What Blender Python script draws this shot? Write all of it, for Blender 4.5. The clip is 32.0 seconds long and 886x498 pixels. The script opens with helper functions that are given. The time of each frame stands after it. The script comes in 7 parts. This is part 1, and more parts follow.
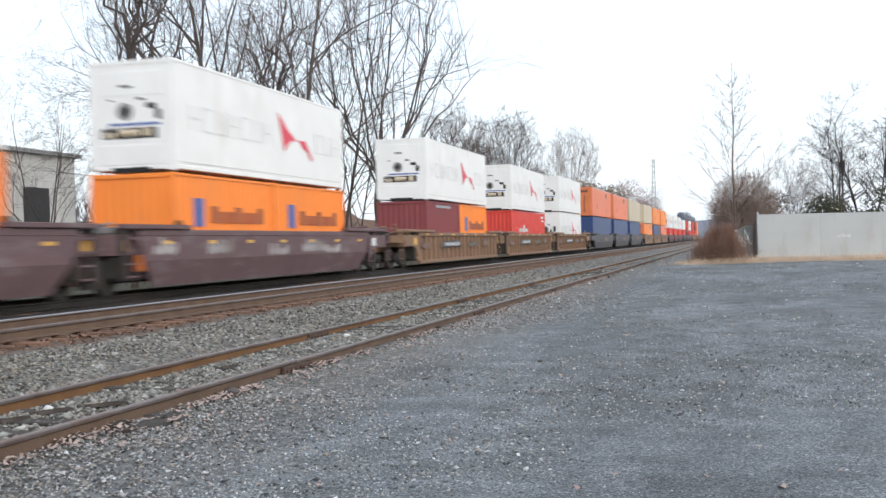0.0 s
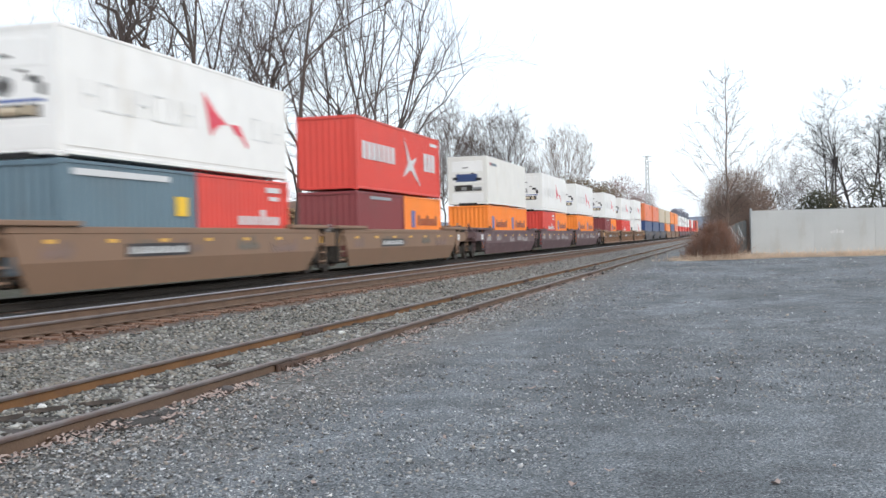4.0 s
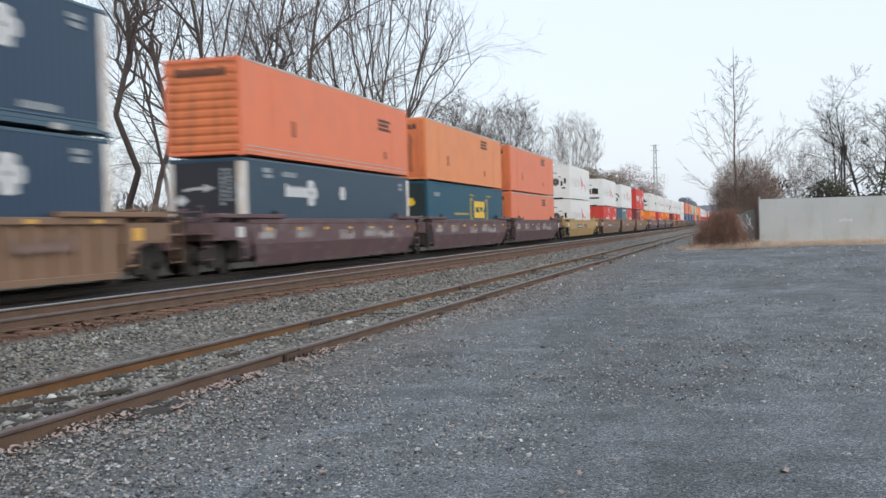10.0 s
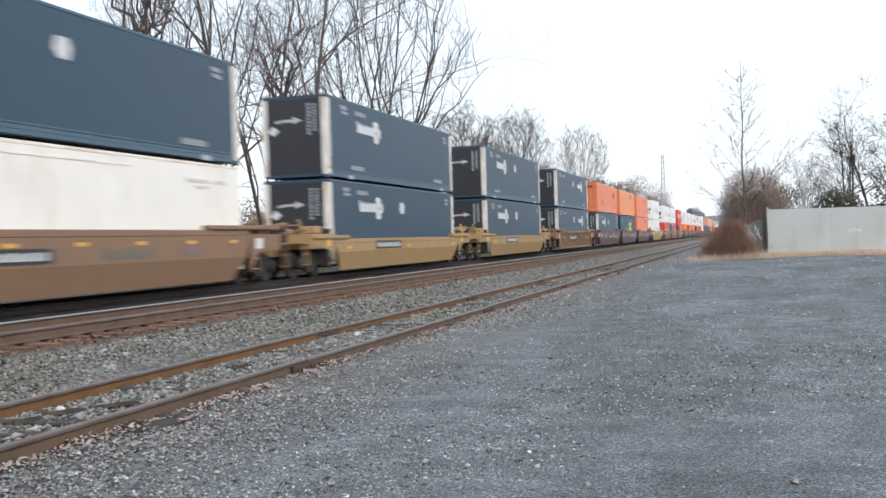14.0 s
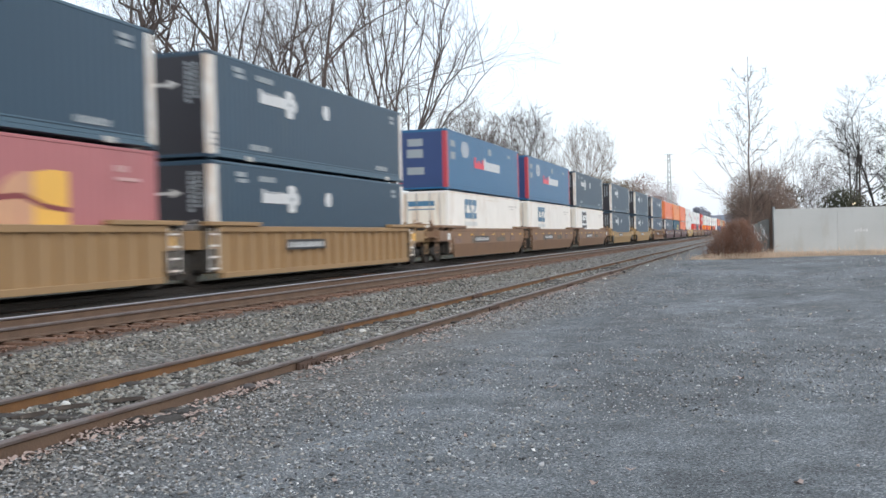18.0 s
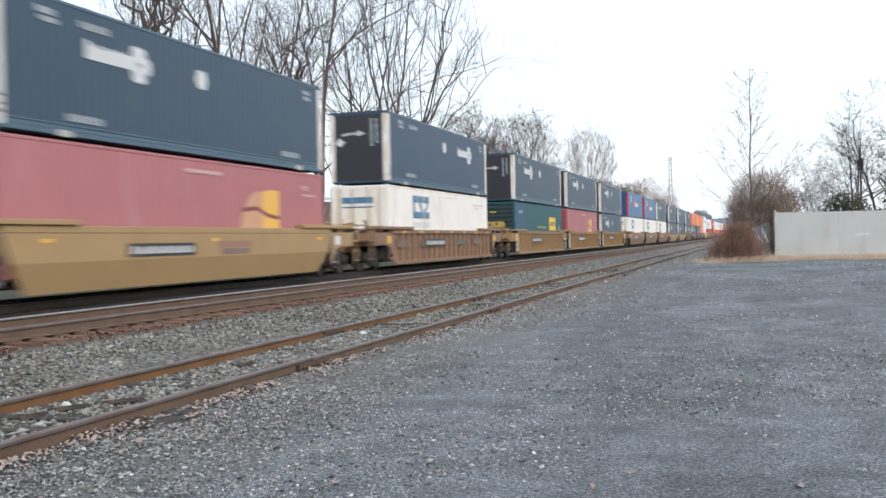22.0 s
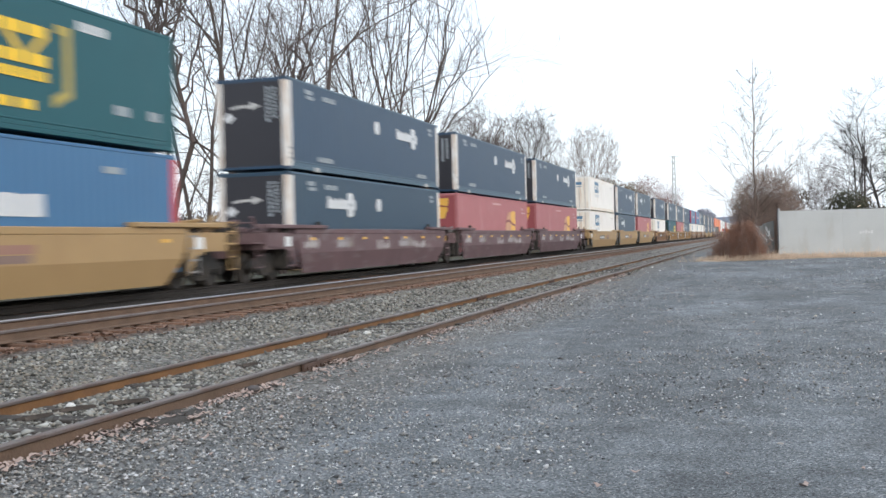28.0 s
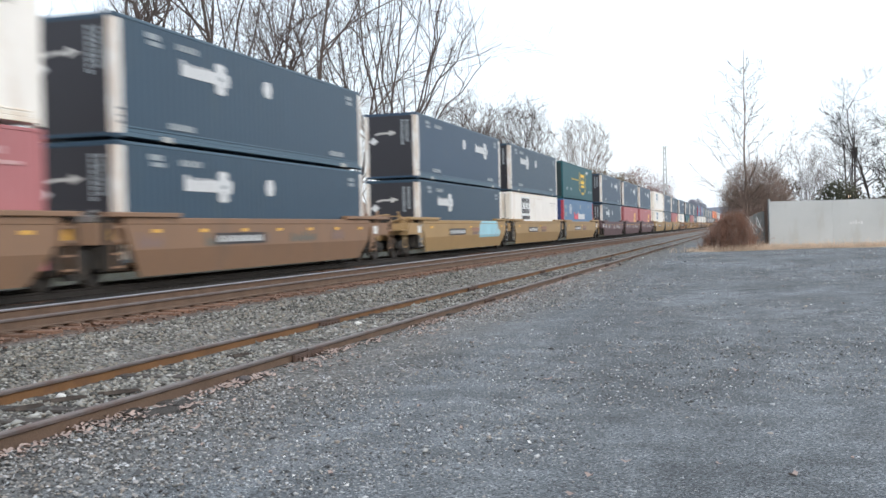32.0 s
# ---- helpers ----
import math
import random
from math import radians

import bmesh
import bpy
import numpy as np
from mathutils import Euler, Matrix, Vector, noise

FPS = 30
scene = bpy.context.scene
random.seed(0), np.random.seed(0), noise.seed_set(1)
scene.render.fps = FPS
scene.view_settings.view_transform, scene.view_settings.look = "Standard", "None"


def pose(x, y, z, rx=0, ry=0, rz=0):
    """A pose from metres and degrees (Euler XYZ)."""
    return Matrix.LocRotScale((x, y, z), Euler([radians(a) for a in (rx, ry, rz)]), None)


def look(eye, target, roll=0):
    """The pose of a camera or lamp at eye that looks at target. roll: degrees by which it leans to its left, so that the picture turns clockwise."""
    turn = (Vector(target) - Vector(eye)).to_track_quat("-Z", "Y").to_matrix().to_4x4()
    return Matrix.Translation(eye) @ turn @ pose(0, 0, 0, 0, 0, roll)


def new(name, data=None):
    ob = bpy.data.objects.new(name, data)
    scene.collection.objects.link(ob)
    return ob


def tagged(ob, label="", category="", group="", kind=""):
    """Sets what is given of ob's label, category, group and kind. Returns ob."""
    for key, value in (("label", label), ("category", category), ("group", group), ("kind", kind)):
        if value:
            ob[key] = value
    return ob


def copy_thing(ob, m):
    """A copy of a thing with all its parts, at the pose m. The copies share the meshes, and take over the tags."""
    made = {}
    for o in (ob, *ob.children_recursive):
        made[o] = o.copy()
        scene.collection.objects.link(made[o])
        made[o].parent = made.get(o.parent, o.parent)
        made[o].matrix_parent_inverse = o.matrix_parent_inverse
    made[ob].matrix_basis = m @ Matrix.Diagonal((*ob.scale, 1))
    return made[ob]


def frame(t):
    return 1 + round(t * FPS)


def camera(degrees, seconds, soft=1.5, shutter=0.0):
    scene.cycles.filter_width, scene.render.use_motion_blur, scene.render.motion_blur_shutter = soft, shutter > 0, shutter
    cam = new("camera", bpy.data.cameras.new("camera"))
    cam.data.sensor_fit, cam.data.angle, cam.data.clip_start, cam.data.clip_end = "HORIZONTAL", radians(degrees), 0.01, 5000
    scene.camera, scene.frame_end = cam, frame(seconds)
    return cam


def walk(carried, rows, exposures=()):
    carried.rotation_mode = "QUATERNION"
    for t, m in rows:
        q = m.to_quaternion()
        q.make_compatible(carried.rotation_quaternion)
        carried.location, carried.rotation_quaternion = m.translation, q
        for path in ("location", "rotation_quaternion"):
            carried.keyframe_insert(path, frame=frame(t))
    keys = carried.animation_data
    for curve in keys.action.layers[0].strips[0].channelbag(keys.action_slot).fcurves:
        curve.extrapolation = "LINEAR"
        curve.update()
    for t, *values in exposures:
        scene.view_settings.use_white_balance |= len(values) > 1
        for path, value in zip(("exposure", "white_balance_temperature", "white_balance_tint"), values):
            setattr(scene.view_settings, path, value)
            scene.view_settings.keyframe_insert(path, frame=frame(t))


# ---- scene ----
from collections import defaultdict

# ------------------------------------------------------------------ camera
# The tracks run along +Y; the camera stands in the gravel lot at the origin.
EYE = (0.0, 0.0, 1.55)
PATH = [  # seconds, yaw, pitch, roll
    (0, 15.34, -0.33, 1.35), (0.5, 15.49, -0.27, 1.35), (1, 15.39, -0.36, 1.39), (1.5, 15.28, -0.52, 1.32),
    (2, 15.23, -0.43, 1.54), (2.5, 15.08, -0.39, 1.59), (4.5, 15.02, -0.63, 1.52), (5, 15.02, -0.82, 1.64),
    (5.5, 14.97, -0.93, 1.49), (6, 15.09, -0.66, 1.59), (6.5, 15.20, -0.71, 1.58), (7, 15.29, -0.72, 1.62),
    (7.5, 15.23, -0.88, 1.45), (8, 15.19, -1.06, 1.51), (8.5, 15.25, -1.06, 1.62), (9, 15.30, -1.09, 1.54),
    (9.5, 15.34, -0.92, 1.64), (10, 15.43, -1.04, 1.69), (10.5, 15.39, -0.92, 1.81), (11, 15.26, -0.78, 1.79),
    (11.5, 15.49, -0.67, 1.74), (12, 15.58, -0.64, 1.82), (12.5, 15.67, -0.76, 1.78), (13, 15.62, -0.64, 1.83),
    (13.5, 15.77, -0.50, 1.80), (14, 15.84, -0.43, 1.84), (14.5, 15.81, -0.12, 1.78), (15, 15.92, -0.21, 1.77),
    (15.5, 16.16, -0.04, 1.64), (17.5, 16.23, -0.39, 1.46), (18, 16.14, -0.55, 1.49), (18.5, 16.12, -0.64, 1.47),
    (19, 16.11, -0.49, 1.38), (19.5, 16.02, -0.62, 1.39), (20, 16.17, -0.52, 1.39), (20.5, 16.06, -0.65, 1.38),
    (21, 16.14, -0.56, 1.26), (21.5, 16.00, -0.65, 1.28), (22, 16.19, -0.43, 1.27), (22.5, 16.18, -0.51, 1.30),
    (23, 16.26, -0.63, 1.20), (23.5, 16.35, -0.68, 1.26), (24, 16.39, -0.61, 1.15), (24.5, 16.34, -0.61, 1.34),
    (25, 16.51, -0.63, 1.54), (25.5, 16.45, -0.49, 1.66), (27.5, 16.32, -0.45, 1.51), (28, 16.38, -0.44, 1.50),
    (28.5, 16.16, -0.51, 1.46), (29, 16.03, -0.72, 1.46), (29.5, 15.86, -0.57, 1.51), (30, 15.91, -0.38, 1.53),
    (30.5, 16.06, -0.69, 1.55), (31, 15.81, -0.92, 1.51), (31.5, 15.85, -0.98, 1.53), (32, 15.91, -0.97, 1.47),
]
cam = camera(44.85, 32.0, soft=1.5, shutter=0.75)
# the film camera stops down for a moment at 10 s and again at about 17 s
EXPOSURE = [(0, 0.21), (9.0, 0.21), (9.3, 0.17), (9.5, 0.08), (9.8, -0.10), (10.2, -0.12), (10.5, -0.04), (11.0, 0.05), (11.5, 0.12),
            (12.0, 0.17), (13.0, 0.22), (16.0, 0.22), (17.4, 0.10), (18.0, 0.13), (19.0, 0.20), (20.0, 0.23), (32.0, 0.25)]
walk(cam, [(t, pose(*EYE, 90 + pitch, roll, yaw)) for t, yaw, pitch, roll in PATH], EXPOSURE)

# ------------------------------------------------------------------ sky and sun
world = bpy.data.worlds.new("overcast_sky")
scene.world = world
world.use_nodes = True
wn, wl = world.node_tree.nodes, world.node_tree.links
wn.clear()
sky = wn.new("ShaderNodeTexSky")
sky.sky_type, sky.sun_disc = "NISHITA", False
sky.sun_elevation, sky.sun_rotation = radians(28), radians(120)
sky.air_density, sky.dust_density = 1.2, 3.0
bg_clear, bg_cloud, add, wout = (wn.new("ShaderNodeBackground"), wn.new("ShaderNodeBackground"),
                                 wn.new("ShaderNodeAddShader"), wn.new("ShaderNodeOutputWorld"))
bg_clear.inputs[1].default_value = 0.05
bg_cloud.inputs[0].default_value = (0.865, 0.947, 1.05, 1)
bg_cloud.inputs[1].default_value = 0.93
wl.new(sky.outputs[0], bg_clear.inputs[0])
wl.new(bg_clear.outputs[0], add.inputs[0])
wl.new(bg_cloud.outputs[0], add.inputs[1])
wl.new(add.outputs[0], wout.inputs[0])
sun = new("sun", bpy.data.lights.new("sun", "SUN"))
sun.data.energy, sun.data.angle, sun.data.color = 0.85, radians(25), (1.0, 0.965, 0.91)
sun.matrix_world = look((0, 0, 50), (-40, 45, 12))

# ------------------------------------------------------------------ materials
def mat(name, col, rough=0.6, metal=0.0, var=0.15, scale=1.5, fine=30.0, bump=0.1, dirt=None, amount=0.0,
        streak=(1, 1, 1), spread=0.0, coat=0.0):
    """A painted, stained or bare surface: broad and fine variation, streaks of dirt, fine relief."""
    m = bpy.data.materials.new(name)
    m.use_nodes = True
    n, l = m.node_tree.nodes, m.node_tree.links
    p = n["Principled BSDF"]
    p.inputs["Metallic"].default_value = metal
    p.inputs["Roughness"].default_value = rough
    p.inputs["Coat Weight"].default_value = coat
    tc = n.new("ShaderNodeTexCoord")
    a, b = n.new("ShaderNodeTexNoise"), n.new("ShaderNodeTexNoise")
    a.inputs["Scale"].default_value, a.inputs["Detail"].default_value = scale, 5
    b.inputs["Scale"].default_value, b.inputs["Detail"].default_value = fine, 3
    l.new(tc.outputs["Object"], a.inputs["Vector"])
    l.new(tc.outputs["Object"], b.inputs["Vector"])
    sm = n.new("ShaderNodeMath")
    sm.operation = "MULTIPLY_ADD"
    l.new(a.outputs[0], sm.inputs[0])
    sm.inputs[1].default_value = 1.4
    half = n.new("ShaderNodeMath")
    half.operation = "MULTIPLY"
    half.inputs[1].default_value = 0.6
    l.new(b.outputs[0], half.inputs[0])
    l.new(half.outputs[0], sm.inputs[2])
    mr = n.new("ShaderNodeMapRange")
    mr.inputs["From Min"].default_value, mr.inputs["From Max"].default_value = 0.55, 1.45
    mr.inputs["To Min"].default_value, mr.inputs["To Max"].default_value = 1 - var, 1 + var
    l.new(sm.outputs[0], mr.inputs["Value"])
    mul = n.new("ShaderNodeMix")
    mul.data_type, mul.blend_type = "RGBA", "MULTIPLY"
    mul.inputs[0].default_value = 1.0
    mul.inputs[6].default_value = (*col, 1)
    l.new(mr.outputs[0], mul.inputs[7])
    out = mul.outputs[2]
    if spread:  # each object a little lighter or darker
        oi, mr2, mul2 = n.new("ShaderNodeObjectInfo"), n.new("ShaderNodeMapRange"), n.new("ShaderNodeMix")
        mul2.data_type, mul2.blend_type = "RGBA", "MULTIPLY"
        mul2.inputs[0].default_value = 1.0
        mr2.inputs["To Min"].default_value, mr2.inputs["To Max"].default_value = 1 - spread, 1 + spread
        l.new(oi.outputs["Random"], mr2.inputs["Value"])
        l.new(out, mul2.inputs[6])
        l.new(mr2.outputs[0], mul2.inputs[7])
        out = mul2.outputs[2]
    if dirt:
        mp, c, cr, mx = n.new("ShaderNodeMapping"), n.new("ShaderNodeTexNoise"), n.new("ShaderNodeMapRange"), n.new("ShaderNodeMix")
        mx.data_type = "RGBA"
        mp.inputs["Scale"].default_value = streak
        c.inputs["Scale"].default_value, c.inputs["Detail"].default_value = 2.2, 8
        c.inputs["Roughness"].default_value = 0.65
        cr.inputs["From Min"].default_value, cr.inputs["From Max"].default_value = 0.62 - 0.25 * amount, 0.78 - 0.12 * amount
        cr.inputs["To Max"].default_value = min(1.0, 0.45 + amount * 0.5)
        l.new(tc.outputs["Object"], mp.inputs[0])
        l.new(mp.outputs[0], c.inputs["Vector"])
        l.new(c.outputs[0], cr.inputs["Value"])
        l.new(cr.outputs[0], mx.inputs[0])
        l.new(out, mx.inputs[6])
        mx.inputs[7].default_value = (*dirt, 1)
        out = mx.outputs[2]
    l.new(out, p.inputs["Base Color"])
    if bump:
        bp = n.new("ShaderNodeBump")
        bp.inputs["Strength"].default_value, bp.inputs["Distance"].default_value = bump, 0.02
        l.new(b.outputs[0], bp.inputs["Height"])
        l.new(bp.outputs[0], p.inputs["Normal"])
    return m


def paint(name, col, rough=0.45, amount=0.35, dirt=(0.16, 0.12, 0.09), **k):
    return mat(name, col, rough, 0, 0.07, 0.8, 60, 0.04, dirt, amount, (0.35, 0.35, 0.12), **k)


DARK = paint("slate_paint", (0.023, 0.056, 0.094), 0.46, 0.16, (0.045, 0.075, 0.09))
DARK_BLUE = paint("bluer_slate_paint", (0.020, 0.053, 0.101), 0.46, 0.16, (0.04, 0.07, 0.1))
# slate end walls: the shade on the end is painted in as near-black
SLATE_END = paint("shaded_slate_paint", (0.024, 0.024, 0.031), 0.5, 0.2, (0.06, 0.06, 0.065))
PINK = paint("faded_red_paint", (0.41, 0.155, 0.165), 0.6, 0.15, (0.5, 0.3, 0.3))
CREAM = paint("cream_paint", (0.85, 0.825, 0.785), 0.5, 0.22, (0.50, 0.36, 0.24))
CREAM_RUST = mat("rust_streaked_cream_paint", (0.83, 0.79, 0.71), 0.55, 0, 0.08, 0.8, 60, 0.04, (0.50, 0.29, 0.14), 0.6, (1.3, 1.3, 0.16))
# orange end walls: grime streaks over a base darkened for shade
ORANGE_END = mat("shaded_grimy_orange_paint", (0.72, 0.21, 0.08), 0.55, 0, 0.1, 0.8, 60, 0.04, (0.30, 0.12, 0.06), 0.6, (1.3, 1.3, 0.2))
YELLOW_ORANGE = paint("yellowed_orange_paint", (0.80, 0.28, 0.10), 0.5, 0.25, (0.66, 0.28, 0.16))
DARKPLATE = paint("dull_dark_brown_print", (0.11, 0.05, 0.035), 0.55, 0.2, (0.3, 0.12, 0.07))
STAIN = paint("brown_grime", (0.38, 0.13, 0.06), 0.6, 0.5, (0.2, 0.08, 0.05))
GOLD_PALE = paint("worn_golden_print", (0.58, 0.33, 0.20), 0.55, 0.5, (0.45, 0.2, 0.18))
PINKMARK = paint("worn_pale_pink_print", (0.55, 0.34, 0.34), 0.55, 0.1)
CREAMMARK = paint("faint_warm_grey_print", (0.62, 0.60, 0.57), 0.5, 0.0)
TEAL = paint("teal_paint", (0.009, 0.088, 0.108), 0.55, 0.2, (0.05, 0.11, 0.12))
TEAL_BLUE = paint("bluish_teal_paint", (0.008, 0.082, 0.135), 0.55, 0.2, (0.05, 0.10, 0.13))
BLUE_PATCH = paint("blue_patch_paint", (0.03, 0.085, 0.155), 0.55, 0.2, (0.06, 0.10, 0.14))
# teal end walls, darkened in the paint for the shade on the ends
TEAL_END = paint("shaded_grimy_teal_paint", (0.016, 0.033, 0.036), 0.6, 0.3, (0.05, 0.05, 0.045))
BLUE = paint("blue_paint", (0.045, 0.145, 0.29), 0.4, 0.15, (0.12, 0.16, 0.24))
PALE_RAIL = paint("worn_pale_rail", (0.52, 0.46, 0.42), 0.5, 0.4, (0.4, 0.2, 0.13))
ORANGE = paint("coral_orange_paint", (0.80, 0.215, 0.10), 0.5, 0.2, (0.62, 0.26, 0.17))
AMBER = paint("bright_orange_paint", (0.92, 0.26, 0.035), 0.5, 0.2, (0.6, 0.24, 0.09))
RED = paint("red_paint", (0.66, 0.062, 0.045), 0.45, 0.2, (0.42, 0.1, 0.09))
MAROON = paint("dark_red_paint", (0.22, 0.045, 0.05), 0.5, 0.25, (0.14, 0.07, 0.06))
SLATE = paint("grey_blue_paint", (0.12, 0.19, 0.24), 0.5, 0.25, (0.12, 0.12, 0.12))
TAN = paint("tan_paint", (0.58, 0.49, 0.36), 0.5, 0.25, (0.35, 0.24, 0.15))
WHITE = paint("white_paint", (0.84, 0.842, 0.83), 0.38, 0.2, (0.60, 0.55, 0.46))
POST = mat("white_post_paint", (0.76, 0.755, 0.735), 0.45, 0, 0.08, 1.5, 60, 0.04, (0.46, 0.30, 0.18), 0.72, (2.6, 2.6, 0.6))
REDPOST = paint("red_post_paint", (0.45, 0.055, 0.08), 0.4, 0.15)
PANEL = paint("pale_grey_print", (0.745, 0.775, 0.785), 0.4, 0.05)
LETTER = paint("pale_grey_letter_print", (0.66, 0.675, 0.675), 0.4, 0.0)
FAINT = paint("faint_grey_line", (0.5, 0.52, 0.53), 0.4, 0.0)
MARK = paint("white_print", (0.62, 0.64, 0.66), 0.4, 0.0)
LETTER_DIM = paint("weathered_white_print", (0.46, 0.46, 0.45), 0.5, 0.3, (0.2, 0.19, 0.18))
MARKDIM = paint("dull_white_print", (0.30, 0.34, 0.37), 0.5, 0.1)
YELLOW = paint("yellow_print", (0.85, 0.55, 0.03), 0.45, 0.05)
OLIVEMARK = paint("dull_yellow_print", (0.42, 0.33, 0.08), 0.5, 0.1)
GOLD = paint("golden_print", (0.78, 0.45, 0.09), 0.5, 0.05)
REDMARK = paint("red_print", (0.72, 0.04, 0.08), 0.4, 0.0)
BRIGHTBLUE = paint("worn_blue_print", (0.07, 0.19, 0.32), 0.5, 0.3, (0.5, 0.55, 0.58))
BLUEMARK = paint("blue_print", (0.06, 0.12, 0.36), 0.4, 0.0)
BROWNMARK = paint("brown_print", (0.35, 0.09, 0.03), 0.5, 0.0)
BLACKMARK = paint("black_print", (0.03, 0.03, 0.035), 0.5, 0.0)
GRAFFITI = mat("pale_blue_spray_paint", (0.33, 0.60, 0.70), 0.6, 0, 0.15, 1.5, 40, 0.03, (0.44, 0.40, 0.50), 0.45, (0.6, 0.6, 0.5))
# shaded copy of the faded red, for the end wall
REDEND = paint("shaded_red_paint", (0.30, 0.075, 0.085), 0.55, 0.2, (0.36, 0.16, 0.15))
CAR_YELLOW = paint("yellow_car_paint", (0.365, 0.243, 0.115), 0.6, 0.3, (0.30, 0.18, 0.09))
CAR_TAN = paint("dusty_yellow_car_paint", (0.31, 0.20, 0.10), 0.65, 0.4, (0.24, 0.15, 0.08))
CAR_BROWN = paint("brown_car_paint", (0.245, 0.148, 0.092), 0.65, 0.45, (0.17, 0.12, 0.09))
CAR_BRIGHT = paint("bright_yellow_car_paint", (0.47, 0.315, 0.125), 0.55, 0.35, (0.33, 0.2, 0.1))
CAR_OCHRE = paint("dusty_tan_car_paint", (0.235, 0.148, 0.098), 0.65, 0.4, (0.19, 0.135, 0.09))
CAR_MAROON = mat("maroon_car_paint", (0.128, 0.078, 0.083), 0.65, 0, 0.18, 1.2, 60, 0.04, (0.24, 0.205, 0.21), 0.42, (0.4, 0.35, 1.3))
CAR_GREY = paint("grey_car_paint", (0.10, 0.10, 0.11), 0.65, 0.5, (0.15, 0.11, 0.10))
BLACK = mat("grimy_black_steel", (0.022, 0.02, 0.018), 0.7, 0.0, 0.3, 4, 40, 0.2, (0.07, 0.05, 0.035), 0.5)
# near-black for solid plates that paint in the shade of recesses
RECESS_SHADE = mat("recess_shade", (0.012, 0.012, 0.013), 0.8, 0, 0.1)
STEEL = mat("worn_wheel_steel", (0.05, 0.043, 0.038), 0.65, 0.2, 0.3, 6, 40, 0.1, (0.09, 0.06, 0.045), 0.4)
GRILLE = mat("grey_machinery", (0.25, 0.25, 0.25), 0.5, 0.4, 0.2, 6)
RAIL_TOP = mat("polished_rail_head", (0.50, 0.50, 0.52), 0.28, 1.0, 0.15, 3, 60, 0.03)
RAIL_DULL = mat("dull_rail_head", (0.20, 0.17, 0.16), 0.5, 0.7, 0.25, 2, 40, 0.1, (0.16, 0.085, 0.06), 0.5)
# near-black rail: the train's shade is put into its colour
RAIL_SHADED = mat("shaded_rail", (0.03, 0.025, 0.022), 0.8, 0.0, 0.3, 2, 50, 0.3)
SLATE_RAIL = paint("slate_rail_paint", (0.06, 0.115, 0.165), 0.45, 0.08, (0.03, 0.05, 0.06))
RUST = mat("rusty_rail_web", (0.125, 0.080, 0.055), 0.85, 0.0, 0.3, 2, 50, 0.3, (0.13, 0.085, 0.06), 0.4)
RUST_ORANGE = mat("orange_rust", (0.17, 0.085, 0.035), 0.9, 0.0, 0.3, 1.5, 50, 0.3, (0.12, 0.06, 0.04), 0.4)
TIE = mat("weathered_tie", (0.05, 0.043, 0.038), 0.9, 0, 0.35, 3, 60, 0.5, (0.16, 0.13, 0.11), 0.4, (1, 6, 6), 0.25)
TIE_RUSTY = mat("rust_stained_tie", (0.155, 0.086, 0.057), 0.9, 0, 0.4, 3, 60, 0.5, (0.09, 0.06, 0.05), 0.4, (1, 6, 6), 0.3)
BARK = mat("grey_brown_bark", (0.082, 0.064, 0.058), 0.9, 0, 0.3, 3, 25, 0.5, spread=0.25)
BARK_DARK = mat("dark_bark", (0.035, 0.03, 0.028), 0.9, 0, 0.3, 3, 25, 0.5, spread=0.2)
TWIG = mat("bare_twigs", (0.105, 0.082, 0.076), 0.9, 0, 0.3, 0.5, 10, 0, spread=0.2)
TWIG_PALE = mat("pale_bare_twigs", (0.18, 0.14, 0.12), 0.9, 0, 0.3, 0.5, 10, 0, spread=0.2)
TWIG_RED = mat("reddish_brush", (0.28, 0.155, 0.112), 0.9, 0, 0.35, 0.8, 10, 0)
TWIG_BROWN = mat("brown_brush", (0.29, 0.215, 0.18), 0.9, 0, 0.35, 0.8, 10, 0)
TWIG_OLIVE = mat("olive_brush", (0.15, 0.115, 0.07), 0.9, 0, 0.35, 0.6, 10, 0)
# far crowns: leaf colour lightened to take in the distance haze
LEAF_RUST = mat("rust_leaves", (0.27, 0.185, 0.175), 0.8, 0, 0.4, 0.4, 8, 0)
LEAF_GREEN = mat("dark_evergreen", (0.055, 0.058, 0.034), 0.8, 0, 0.4, 0.6, 8, 0)
BROWN_LEAF = mat("dark_brown_leaves", (0.075, 0.058, 0.04), 0.85, 0, 0.4, 0.6, 8, 0)
LEAF_DRY = mat("dry_leaves", (0.22, 0.13, 0.09), 0.8, 0, 0.4, 2, 10, 0)
STRAW = mat("dry_straw_grass", (0.60, 0.47, 0.36), 0.9, 0, 0.3, 1.5, 12, 0)
CONCRETE = mat("pale_concrete", (0.43, 0.445, 0.445), 0.85, 0, 0.1, 0.5, 30, 0.15, (0.36, 0.34, 0.31), 0.3, (0.5, 1, 0.15))
SIDING = mat("pale_metal_siding", (0.72, 0.72, 0.70), 0.6, 0, 0.1, 0.5, 30, 0.1, (0.36, 0.33, 0.3), 0.3, (1, 1, 0.2))
GALV = mat("galvanised_steel", (0.40, 0.42, 0.43), 0.5, 0.6, 0.15, 2)
# haze of distance is mixed into this twig colour
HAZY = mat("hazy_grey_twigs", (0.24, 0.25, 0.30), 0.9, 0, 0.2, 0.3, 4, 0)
OFFWHITE = paint("off_white_paint", (0.76, 0.755, 0.72), 0.4, 0.15, (0.6, 0.53, 0.42))
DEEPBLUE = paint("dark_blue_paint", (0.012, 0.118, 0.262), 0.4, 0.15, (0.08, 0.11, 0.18))
